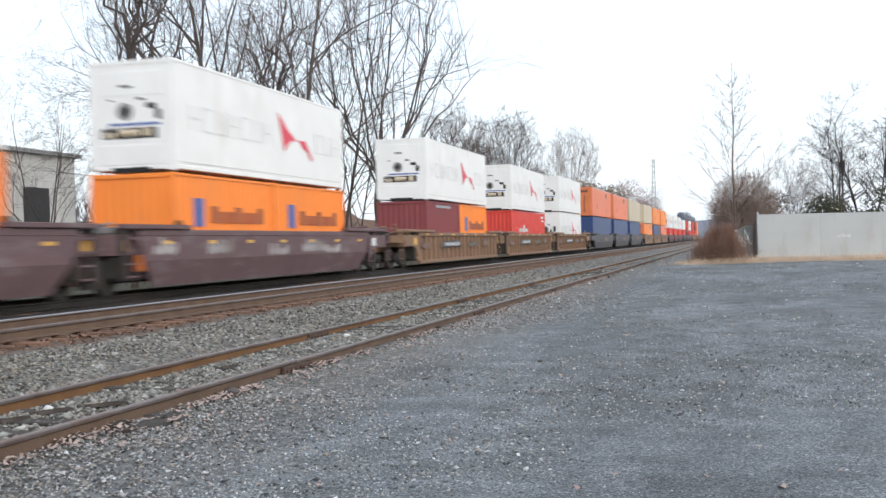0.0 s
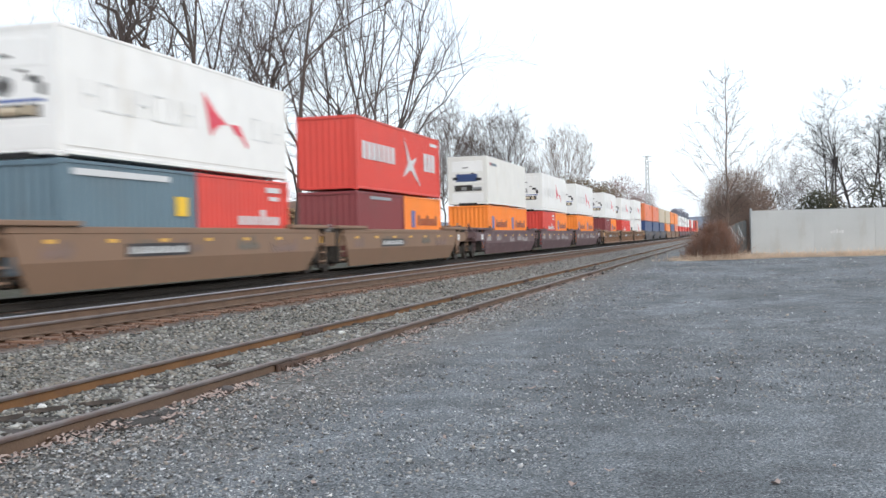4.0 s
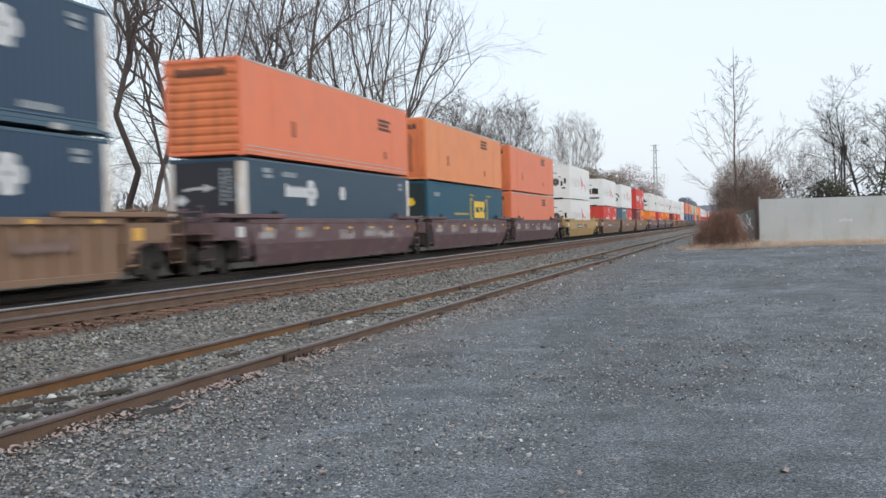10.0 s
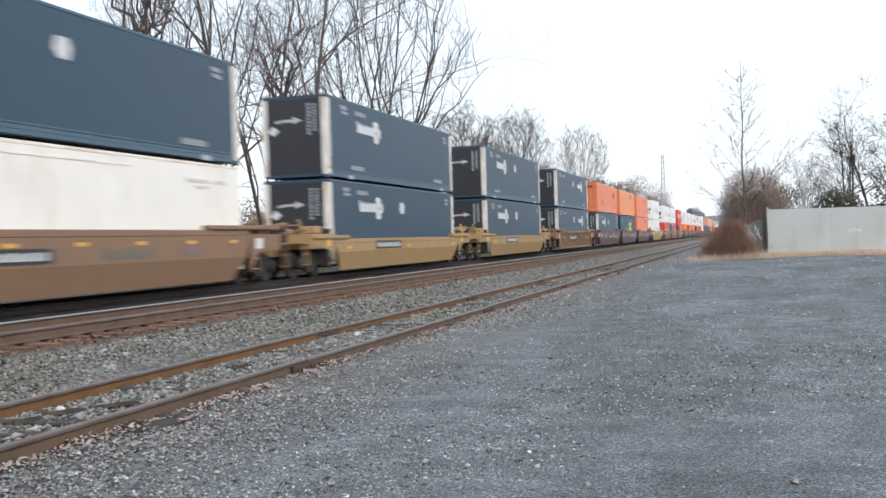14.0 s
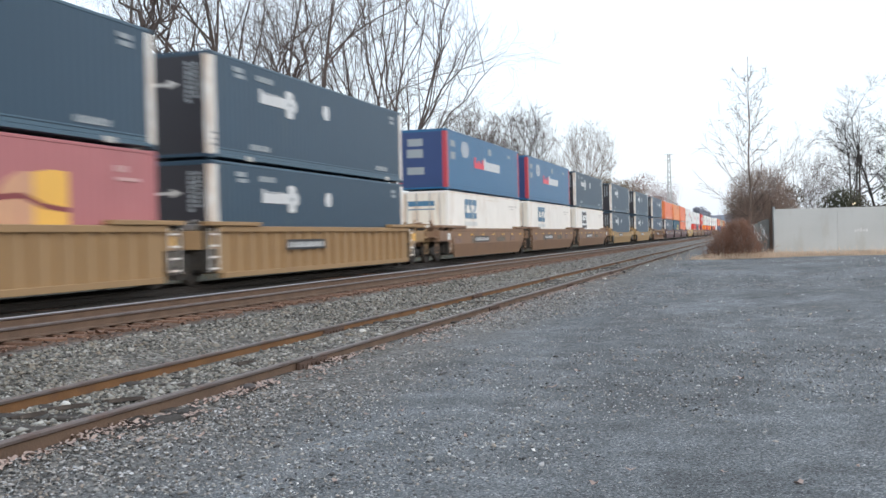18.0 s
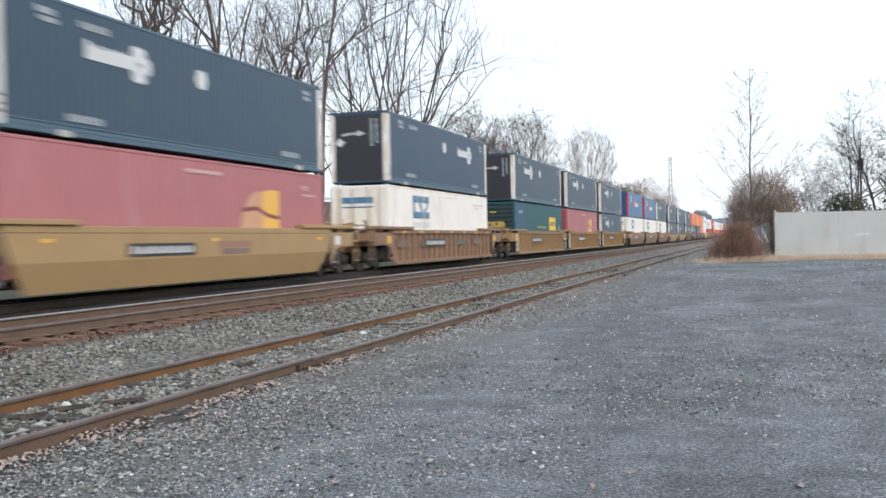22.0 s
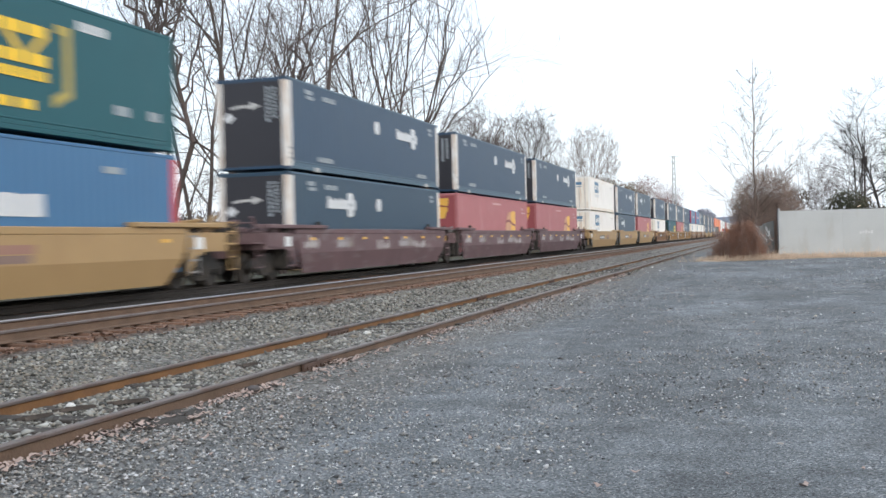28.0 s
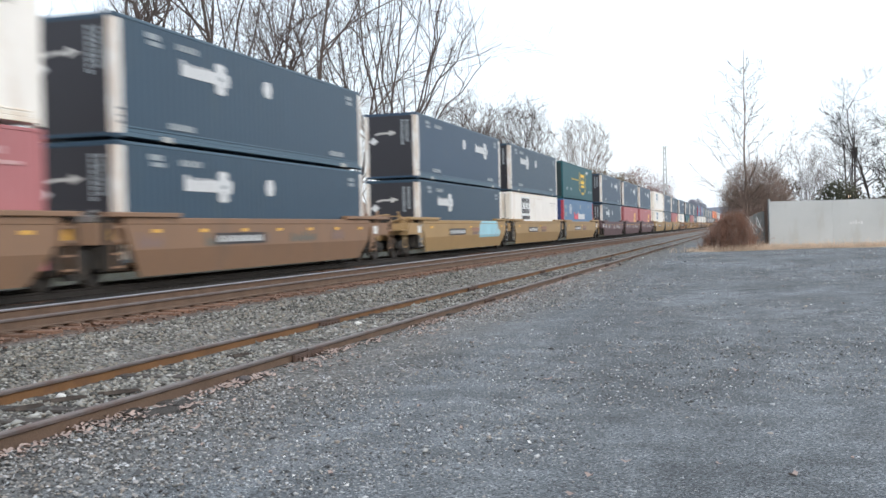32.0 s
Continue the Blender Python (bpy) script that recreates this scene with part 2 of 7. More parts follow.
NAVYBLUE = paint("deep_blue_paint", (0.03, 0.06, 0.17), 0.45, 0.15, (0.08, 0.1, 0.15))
# blue-grey base colour carries the hill's haze
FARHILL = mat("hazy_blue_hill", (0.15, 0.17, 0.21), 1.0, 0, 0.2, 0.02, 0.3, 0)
LAMP = bpy.data.materials.new("lamp_glow")
LAMP.use_nodes = True
LAMP.node_tree.nodes["Principled BSDF"].inputs["Emission Color"].default_value = (1.0, 0.72, 0.45, 1)
LAMP.node_tree.nodes["Principled BSDF"].inputs["Emission Strength"].default_value = 6.0


# ------------------------------------------------------------------ mesh helpers
class Shape:
    """Collects boxes, extrusions and tubes into one mesh."""

    def __init__(self):
        self.v, self.f = [], []

    def add(self, verts, faces):
        k = len(self.v)
        self.v += [tuple(p) for p in verts]
        self.f += [tuple(i + k for i in f) for f in faces]
        return self

    def box(self, x0, x1, y0, y1, z0, z1, bevel=0.0):
        if bevel:
            b = bevel
            ring = lambda z, i: [(x0 + i, y0 + b, z), (x0 + b, y0 + i, z), (x1 - b, y0 + i, z), (x1 - i, y0 + b, z),
                                 (x1 - i, y1 - b, z), (x1 - b, y1 - i, z), (x0 + b, y1 - i, z), (x0 + i, y1 - b, z)]
            inner = lambda z: [(x0 + b, y0 + b, z)] * 1 + [(x0 + b, y0 + b, z), (x1 - b, y0 + b, z), (x1 - b, y0 + b, z),
                                                          (x1 - b, y1 - b, z), (x1 - b, y1 - b, z), (x0 + b, y1 - b, z), (x0 + b, y1 - b, z)]
            vs = ring(z0 + b, 0) + ring(z1 - b, 0)
            top = [(x0 + b, y0 + b, z1), (x1 - b, y0 + b, z1), (x1 - b, y1 - b, z1), (x0 + b, y1 - b, z1)]
            bot = [(x, y, z0) for x, y, _ in top]
            fs = [(i, (i + 1) % 8, 8 + (i + 1) % 8, 8 + i) for i in range(8)]
            fs += [(16, 17, 18, 19), (23, 22, 21, 20)]
            fs += [(9, 10, 17, 16), (11, 12, 18, 17), (13, 14, 19, 18), (15, 8, 16, 19)]
            fs += [(8, 9, 16), (10, 11, 17), (12, 13, 18), (14, 15, 19)]
            fs += [(2, 1, 20, 21), (4, 3, 21, 22), (6, 5, 22, 23), (0, 7, 23, 20)]
            fs += [(1, 0, 20), (3, 2, 21), (5, 4, 22), (7, 6, 23)]
            return self.add(vs + top + bot, fs)
        vs = [(x, y, z) for z in (z0, z1) for y in (y0, y1) for x in (x0, x1)]
        return self.add(vs, [(0, 2, 3, 1), (4, 5, 7, 6), (0, 1, 5, 4), (2, 6, 7, 3), (0, 4, 6, 2), (1, 3, 7, 5)])

    def extrude(self, poly, y0, y1, axis="y"):
        """A closed outline, given in the two other axes, drawn along one axis."""
        n = len(poly)
        place = {"y": lambda a, b, c: (a, c, b), "x": lambda a, b, c: (c, a, b), "z": lambda a, b, c: (a, b, c)}[axis]
        vs = [place(a, b, y0) for a, b in poly] + [place(a, b, y1) for a, b in poly]
        fs = [(i, (i + 1) % n, n + (i + 1) % n, n + i) for i in range(n)]
        fs += [tuple(range(n))[::-1], tuple(range(n, 2 * n))]
        return self.add(vs, fs)

    def tube(self, p0, p1, r0, r1=None, n=8, caps=True):
        r1 = r0 if r1 is None else r1
        a, b = Vector(p0), Vector(p1)
        d = (b - a).normalized()
        u = d.orthogonal().normalized()
        w = d.cross(u)
        vs = []
        for c, r in ((a, r0), (b, r1)):
            vs += [tuple(c + (u * math.cos(2 * math.pi * i / n) + w * math.sin(2 * math.pi * i / n)) * r) for i in range(n)]
        fs = [(i, (i + 1) % n, n + (i + 1) % n, n + i) for i in range(n)]
        if caps:
            fs += [tuple(range(n))[::-1], tuple(range(n, 2 * n))]
        return self.add(vs, fs)

    def mesh(self, name, material, smooth=False):
        me = bpy.data.meshes.new(name)
        me.from_pydata(self.v, [], self.f)
        me.materials.append(material)
        if smooth:
            me.polygons.foreach_set("use_smooth", [True] * len(me.polygons))
        me.update()
        return me


def array_mesh(name, verts, faces, material, smooth=False):
    """A mesh from arrays: verts (n, 3), faces (m, k) all of one size."""
    me = bpy.data.meshes.new(name)
    verts, faces = np.asarray(verts, np.float32), np.asarray(faces, np.int32)
    me.vertices.add(len(verts))
    me.vertices.foreach_set("co", verts.ravel())
    me.loops.add(faces.size)
    me.loops.foreach_set("vertex_index", faces.ravel())
    me.polygons.add(len(faces))
    k = faces.shape[1]
    me.polygons.foreach_set("loop_start", np.arange(0, faces.size, k, dtype=np.int32))
    me.polygons.foreach_set("loop_total", np.full(len(faces), k, np.int32))
    if smooth:
        me.polygons.foreach_set("use_smooth", np.ones(len(faces), bool))
    me.materials.append(material)
    me.update(calc_edges=True)
    return me


def part(name, shape, material, parent, label="", smooth=False):
    ob = new(name, shape.mesh(name, material, smooth))
    ob.parent = parent
    if label:
        ob["label"] = label
    return ob


def share(name, me, parent, m=None):
    ob = new(name, me)
    ob.parent = parent
    if m is not None:
        ob.matrix_basis = m
    return ob


def thing(name, label, category, group="", kind=""):
    return tagged(new(name), label, category, group, kind)


# ------------------------------------------------------------------ the lie of the land
SIDING_RAILS, NEAR_RAILS, TRAIN_RAILS = (-5.45, -6.955), (-9.9, -11.405), (-14.28, -15.785)
SIDING_TOP, MAIN_TOP, TRAIN_X = 0.115, 0.48, -15.03
PROFILE = [(-900, 1.0), (-60, 0.2), (-22, -0.1), (-19.3, -0.15), (-17.8, 0.29), (-12.9, 0.30), (-12.2, 0.26), (-9.45, 0.255), (-9.1, 0.22), (-8.5, 0.15),
           (-7.75, -0.03), (-6.2, -0.02), (-5.0, -0.03), (-4.2, -0.01), (-3.2, 0.0), (900, 0.0)]


def land(x, y):
    return np.interp(x, [p[0] for p in PROFILE], [p[1] for p in PROFILE])

# ------------------------------------------------------------------ ground
def ground_material():
    m = bpy.data.materials.new("gravel_lot_and_ballast")
    m.use_nodes = True
    n, l = m.node_tree.nodes, m.node_tree.links
    p = n["Principled BSDF"]
    p.inputs["Roughness"].default_value = 0.85
    tc = n.new("ShaderNodeTexCoord")
    sep = n.new("ShaderNodeSeparateXYZ")
    l.new(tc.outputs["Object"], sep.inputs[0])

    def noise_tex(scale, detail=4, vec=None):
        t = n.new("ShaderNodeTexNoise")
        t.inputs["Scale"].default_value, t.inputs["Detail"].default_value = scale, detail
        l.new(vec or tc.outputs["Object"], t.inputs["Vector"])
        return t.outputs[0]

    def rng(v, a, b, c=0.0, d=1.0):
        r = n.new("ShaderNodeMapRange")
        for key, val in (("From Min", a), ("From Max", b), ("To Min", c), ("To Max", d)):
            r.inputs[key].default_value = val
        l.new(v, r.inputs["Value"])
        return r.outputs[0]

    def math_node(op, a, b):
        q = n.new("ShaderNodeMath")
        q.operation = op
        for i, v in enumerate((a, b)):
            if isinstance(v, (int, float)):
                q.inputs[i].default_value = v
            else:
                l.new(v, q.inputs[i])
        return q.outputs[0]

    def mix(fac, a, b, blend="MIX"):
        q = n.new("ShaderNodeMix")
        q.data_type, q.blend_type = "RGBA", blend
        for i, v in ((0, fac), (6, a), (7, b)):
            if isinstance(v, (int, float)):
                q.inputs[i].default_value = v
            elif isinstance(v, tuple):
                q.inputs[i].default_value = (*v, 1)
            else:
                l.new(v, q.inputs[i])
        return q.outputs[2]

    wob = math_node("MULTIPLY_ADD", noise_tex(0.9, 5), 1.3)
    wob.node.inputs[2].default_value = -0.65
    x = math_node("ADD", sep.outputs[0], wob)
    stones = n.new("ShaderNodeTexVoronoi")
    stones.inputs["Scale"].default_value = 21
    l.new(tc.outputs["Object"], stones.inputs["Vector"])
    grit = n.new("ShaderNodeTexVoronoi")
    grit.inputs["Scale"].default_value = 85
    l.new(tc.outputs["Object"], grit.inputs["Vector"])
    stone_val = n.new("ShaderNodeSeparateColor")
    l.new(stones.outputs["Color"], stone_val.inputs[0])
    grit_val = n.new("ShaderNodeSeparateColor")
    l.new(grit.outputs["Color"], grit_val.inputs[0])
    # lot: dark blue-grey millings with pale chips, darker wheel lanes and damp patches
    lot = mix(rng(grit_val.outputs[0], 0.0, 1.0), (0.022, 0.027, 0.032), (0.232, 0.257, 0.276))
    lot = mix(rng(grit_val.outputs[1], 0.90, 0.97), lot, (0.42, 0.43, 0.43))
    lane = n.new("ShaderNodeMapping")
    lane.inputs["Scale"].default_value = (0.5, 0.16, 1)
    lane.inputs["Rotation"].default_value = (0, 0, 0.35)
    l.new(tc.outputs["Object"], lane.inputs[0])
    lanes = noise_tex(1.0, 7, lane.outputs[0])
    lanes.node.inputs["Distortion"].default_value = 0.5
    patches = rng(lanes, 0.36, 0.64, 0.66, 1.14)
    patches = math_node("MULTIPLY", patches, rng(noise_tex(0.16, 5), 0.38, 0.62, 0.86, 1.06))
    lot = mix(1.0, lot, patches, "MULTIPLY")
    lot = mix(1.0, lot, rng(noise_tex(1.7, 7), 0.34, 0.66, 0.74, 1.26), "MULTIPLY")
    brown = rng(noise_tex(0.35, 6), 0.55, 0.72, 0.0, 0.35)
    lot = mix(brown, lot, (0.10, 0.09, 0.085))
    lot = mix(rng(noise_tex(14, 4), 0.58, 0.7, 0.0, 0.4), lot, (0.055, 0.055, 0.06))
    # ballast: grey stones with brown ones
    bal = mix(rng(stone_val.outputs[0], 0, 1), (0.024, 0.023, 0.021), (0.27, 0.264, 0.245))
    bal = mix(rng(stone_val.outputs[1], 0.72, 0.9, 0, 0.8), bal, (0.15, 0.125, 0.10))
    bal = mix(1.0, bal, rng(noise_tex(1.2, 5), 0.3, 0.7, 0.8, 1.15), "MULTIPLY")
    rusty = mix(rng(stone_val.outputs[0], 0, 1), (0.065, 0.043, 0.033), (0.17, 0.11, 0.078))
    # ballast under the train, its shade painted in as near-black
    train_shade = mix(rng(stone_val.outputs[0], 0, 1), (0.014, 0.012, 0.011), (0.045, 0.036, 0.031))
    # weeds behind the train, darkened in colour for the shade there
    shaded_weeds = mix(rng(noise_tex(2.5, 6), 0.35, 0.65), (0.038, 0.034, 0.022), (0.07, 0.072, 0.042))
    col = mix(rng(x, -5.2, -3.2), bal, lot)
    col = mix(rng(x, -9.3, -8.95), rusty, col)
    col = mix(rng(x, -12.6, -11.2), train_shade, col)
    col = mix(rng(x, -23.0, -21.5), shaded_weeds, col)
    # far along the line everything fades to earth beyond the lot
    l.new(col, p.inputs["Base Color"])
    bp = n.new("ShaderNodeBump")
    bp.inputs["Strength"].default_value, bp.inputs["Distance"].default_value = 1.0, 0.04
    crumbs = math_node("MULTIPLY", noise_tex(46, 5), 0.45)
    coarse = math_node("MULTIPLY", math_node("MULTIPLY", stones.outputs["Distance"], -1.0), rng(x, -5.2, -3.2, 1.0, 0.12))
    h = math_node("ADD", coarse, math_node("ADD", crumbs, math_node("MULTIPLY", grit.outputs["Distance"], -0.16)))
    l.new(h, bp.inputs["Height"])
    l.new(bp.outputs[0], p.inputs["Normal"])
    return m


def grid_lines(pairs):
    out = []
    for a, b, step in pairs:
        out += list(np.arange(a, b - 1e-6, step))
    return np.array(out + [pairs[-1][1]])


def build_ground():
    xs = grid_lines([(-900, -100, 100), (-100, -20, 8), (-20, 4, 0.3), (4, 20, 1), (20, 100, 10), (100, 900, 100)])
    ys = grid_lines([(-800, -20, 60), (-20, 4, 2), (4, 40, 0.3), (40, 100, 1.5), (100, 300, 10), (300, 2600, 100)])
    X, Y = np.meshgrid(xs, ys)
    Z = land(X, Y)
    rough = np.where((X > -20) & (X < 20) & (Y < 110) & (Y > -20), 1.0, 0.0)
    bumps = np.sin(X * 1.9 + np.sin(Y * 0.7) * 1.3) * np.cos(Y * 1.3 + np.sin(X * 1.1)) * 0.012
    bumps += 0.02 * np.sin(X * 0.45 + 1) * np.sin(Y * 0.31)
    Z = Z + rough * bumps * np.where(X < -4, 0.6, 1.0)
    nx, ny = len(xs), len(ys)
    i = np.arange(nx * ny).reshape(ny, nx)
    F = np.stack([i[:-1, :-1], i[:-1, 1:], i[1:, 1:], i[1:, :-1]], -1).reshape(-1, 4)
    me = array_mesh("ground", np.stack([X, Y, Z], -1).reshape(-1, 3), F, ground_material(), True)
    return tagged(new("ground", me), "blue-grey gravel lot meeting grey railway ballast", "ground", kind="structure")


build_ground()


def stone_material(name, dark, light):
    m = bpy.data.materials.new(name)
    m.use_nodes = True
    n, l = m.node_tree.nodes, m.node_tree.links
    p = n["Principled BSDF"]
    p.inputs["Roughness"].default_value = 0.85
    g, r = n.new("ShaderNodeNewGeometry"), n.new("ShaderNodeValToRGB")
    e = r.color_ramp.elements
    mean = [(a * 0.48 + b * 0.52) for a, b in zip(dark, light)]
    e[0].color, e[1].color = (*dark, 1), (*light, 1)
    for at, f, tint in ((0.2, 0.35, (1.0, 1.0, 0.98)), (0.45, 0.75, (0.99, 1.0, 0.96)), (0.62, 0.85, (1.14, 1.0, 0.85)), (0.8, 1.1, (0.97, 1.0, 0.98)), (0.95, 1.35, (1.0, 1.0, 1.0))):
        k = e.new(at)
        k.color = (*[c * f * q for c, q in zip(mean, tint)], 1)
    l.new(g.outputs["Random Per Island"], r.inputs[0])
    l.new(r.outputs[0], p.inputs["Base Color"])
    return m


OCT_V = np.array([(1, 0, 0), (0, 1, 0), (-1, 0, 0), (0, -1, 0), (0.2, 0.1, 1), (0, 0, -1)], float)
OCT_F = np.array([(0, 1, 4), (1, 2, 4), (2, 3, 4), (3, 0, 4), (1, 0, 5), (2, 1, 5), (3, 2, 5), (0, 3, 5)])


TET_V = np.array([(1, 0, 0), (-0.5, 0.87, 0), (-0.5, -0.87, 0), (0.1, 0, 1)], float)
TET_F = np.array([(0, 1, 3), (1, 2, 3), (2, 0, 3)])


def stones(name, rng, pts, size, material, label, flat=0.6, sv=OCT_V, sf=OCT_F, vary=0.28):
    """Loose angular stones, each its own little solid, on the land at the points given."""
    for x in SIDING_RAILS:
        pts = pts[np.abs(pts[:, 0] - x) > 0.06]
    k = len(pts)
    s = size * np.exp(rng.normal(0, vary, k))
    v = sv[None] * (1 + rng.uniform(-0.4, 0.4, (k, len(sv), 3))) * s[:, None, None] * np.array([1, 0.8, flat])
    a, b = rng.uniform(0, 6.283, k), rng.normal(0, 0.5, k)
    ca, sa, cb, sb = np.cos(a)[:, None], np.sin(a)[:, None], np.cos(b)[:, None], np.sin(b)[:, None]
    x, y, z = v[..., 0], v[..., 1], v[..., 2]
    y, z = y * cb - z * sb, y * sb + z * cb
    x, y = x * ca - y * sa, x * sa + y * ca
    px, py = pts[:, 0:1], pts[:, 1:2]
    V = np.stack([x + px, y + py, z + land(px, py) + s[:, None] * flat * 0.45], -1).reshape(-1, 3)
    F = (sf[None] + (np.arange(k) * len(sv))[:, None, None]).reshape(-1, 3)
    return tagged(new(name, array_mesh(name, V, F, material)), label, "gravel", kind="stuff")


rs = np.random.default_rng(4)


def spots(k, x0, x1, y0, y1, pull=2.0):
    y = y0 + (y1 - y0) * rs.uniform(0, 1, k) ** pull
    return np.stack([rs.uniform(x0, x1, k), y], -1)


BALLAST_STONE = stone_material("ballast_stone", (0.035, 0.034, 0.032), (0.46, 0.455, 0.43))
CHIP = stone_material("stone_chip", (0.06, 0.062, 0.068), (0.60, 0.61, 0.63))
EDGE_STONE = stone_material("mixed_crushed_stone", (0.06, 0.059, 0.06), (0.50, 0.49, 0.49))
PALE_CHIP = stone_material("pale_chip", (0.28, 0.285, 0.29), (0.75, 0.75, 0.74))
stones("ballast_stones", rs, spots(44000, -9.05, -5.55, 6.5, 46, 1.4), 0.025, BALLAST_STONE, "loose grey crushed stone between the tracks", flat=0.5, vary=0.36)
stones("ballast_stones", rs, spots(5000, -9.0, -5.0, 40, 100, 1.3), 0.034, BALLAST_STONE, "loose grey crushed stone between the tracks", flat=0.5, vary=0.36)
CHIPS = dict(flat=0.6, sv=TET_V, sf=TET_F, vary=0.32)
edge = spots(24000, 0, 1, 4.0, 36, 1.5)
edge[:, 0] = -5.4 + np.abs(rs.normal(0, 0.95, 24000))
stones("lot_chips", rs, edge[:13000], 0.018, EDGE_STONE, "scattered crushed stone beside the siding", flat=0.42)
stones("lot_chips", rs, edge[13000:], 0.014, CHIP, "scattered stone chips beside the siding", **CHIPS)
stones("lot_chips", rs, spots(52000, -3.9, 12, 6.0, 34, 1.7), 0.009, CHIP, "pale stone chips scattered over the gravel lot", **CHIPS)
stones("lot_chips", rs, spots(12000, -3.9, 20, 22, 62, 1.2), 0.015, CHIP, "stone chips on the far part of the lot", **CHIPS)
stones("lot_chips", rs, spots(7000, -4.2, 7, 5.4, 15, 1.4), 0.0165, CHIP, "loose grey stones on the near part of the lot", flat=0.45)
DARK_CHIP = stone_material("dark_chip", (0.03, 0.03, 0.033), (0.10, 0.10, 0.105))
stones("lot_chips", rs, spots(16000, -4.8, 12, 6.0, 32, 1.5), 0.0095, PALE_CHIP, "pale stones scattered over the lot", **CHIPS)
stones("lot_chips", rs, spots(9000, -4.8, 12, 5.5, 32, 1.5), 0.0115, DARK_CHIP, "dark stones scattered over the lot", **CHIPS)
stones("lot_chips", rs, spots(1500, -4.8, 20, 20, 60, 1.1), 0.026, PALE_CHIP, "pale stones on the far part of the lot", flat=0.5)
stones("lot_chips", rs, spots(700, -4.8, 20, 20, 60, 1.1), 0.022, DARK_CHIP, "dark stones on the far part of the lot", flat=0.5)


def leaf_litter(name, pts, size, material, label):
    k = len(pts)
    s = size * rs.uniform(0.6, 1.4, k)[:, None, None]
    base = np.array([(-1, -0.3, 0.5), (0, -0.4, 0.0), (1, -0.2, 0.45), (0.9, 0.25, 0.6), (0, 0.5, 0.15), (-1, 0.25, 0.4)])
    v = base[None] * (1 + rs.uniform(-0.35, 0.35, (k, 6, 3))) * s
    a = rs.uniform(0, 6.283, k)[:, None]
    x, y = v[..., 0] * np.cos(a) - v[..., 1] * np.sin(a), v[..., 0] * np.sin(a) + v[..., 1] * np.cos(a)
    px, py = pts[:, 0:1], pts[:, 1:2]
    V = np.stack([x + px, y + py, v[..., 2] + land(px, py) + 0.025], -1).reshape(-1, 3)
    F = (np.array([(0, 1, 4, 5), (1, 2, 3, 4)])[None] + (np.arange(k) * 6)[:, None, None]).reshape(-1, 4)
    return tagged(new(name, array_mesh(name, V, F, material)), label, "leaves", kind="stuff")


LEAF_PALE = mat("pale_dry_leaves", (0.35, 0.265, 0.23), 0.8, 0, 0.4, 3, 10, 0)
band = spots(1200, 0, 1, 5.5, 45, 1.2)
band[:, 0] = -5.33 + np.abs(rs.normal(0, 0.26, 1200)) * (0.4 + (np.sin(band[:, 1] * 1.7) > 0.1) * 1.2)
leaf_litter("dry_leaves", band, 0.038, LEAF_PALE, "dry pinkish leaves caught along the siding rail")
for cx, cy, k in ((-5.2, 10.4, 60), (-5.33, 8.0, 40), (-5.3, 13.2, 60), (-5.25, 17.5, 60)):
    leaf_litter("dry_leaves", np.array([cx, cy]) + rs.normal(0, 1, (k, 2)) * np.array([0.07, 0.3]), 0.038, LEAF_PALE, "clump of dry pinkish leaves against the siding rail")
leaf_litter("dry_leaves", spots(560, -4.6, 16, 6, 56, 1.1), 0.036, LEAF_PALE, "single dry pale leaves on the gravel lot")
band = spots(700, 0, 1, 6, 60, 1.2)
band[:, 0] = -9.25 + rs.normal(0, 0.16, 700)
leaf_litter("dry_leaves", band, 0.05, LEAF_DRY, "brown leaves along the tie ends")

# ------------------------------------------------------------------ tracks
RAIL_HEAD = [(-0.034, 0.135), (-0.036, 0.16), (-0.03, 0.171), (0.03, 0.171), (0.036, 0.16), (0.034, 0.135)]
RAIL_WEB = [(-0.07, 0.0), (-0.07, 0.012), (-0.01, 0.032), (-0.009, 0.12), (-0.033, 0.136), (0.033, 0.136), (0.009, 0.12), (0.01, 0.032), (0.07, 0.012), (0.07, 0.0)]


def rail_pair_mesh(length, web):
    return (Shape().extrude(RAIL_WEB, 0, length).mesh("rail_web", web), length)


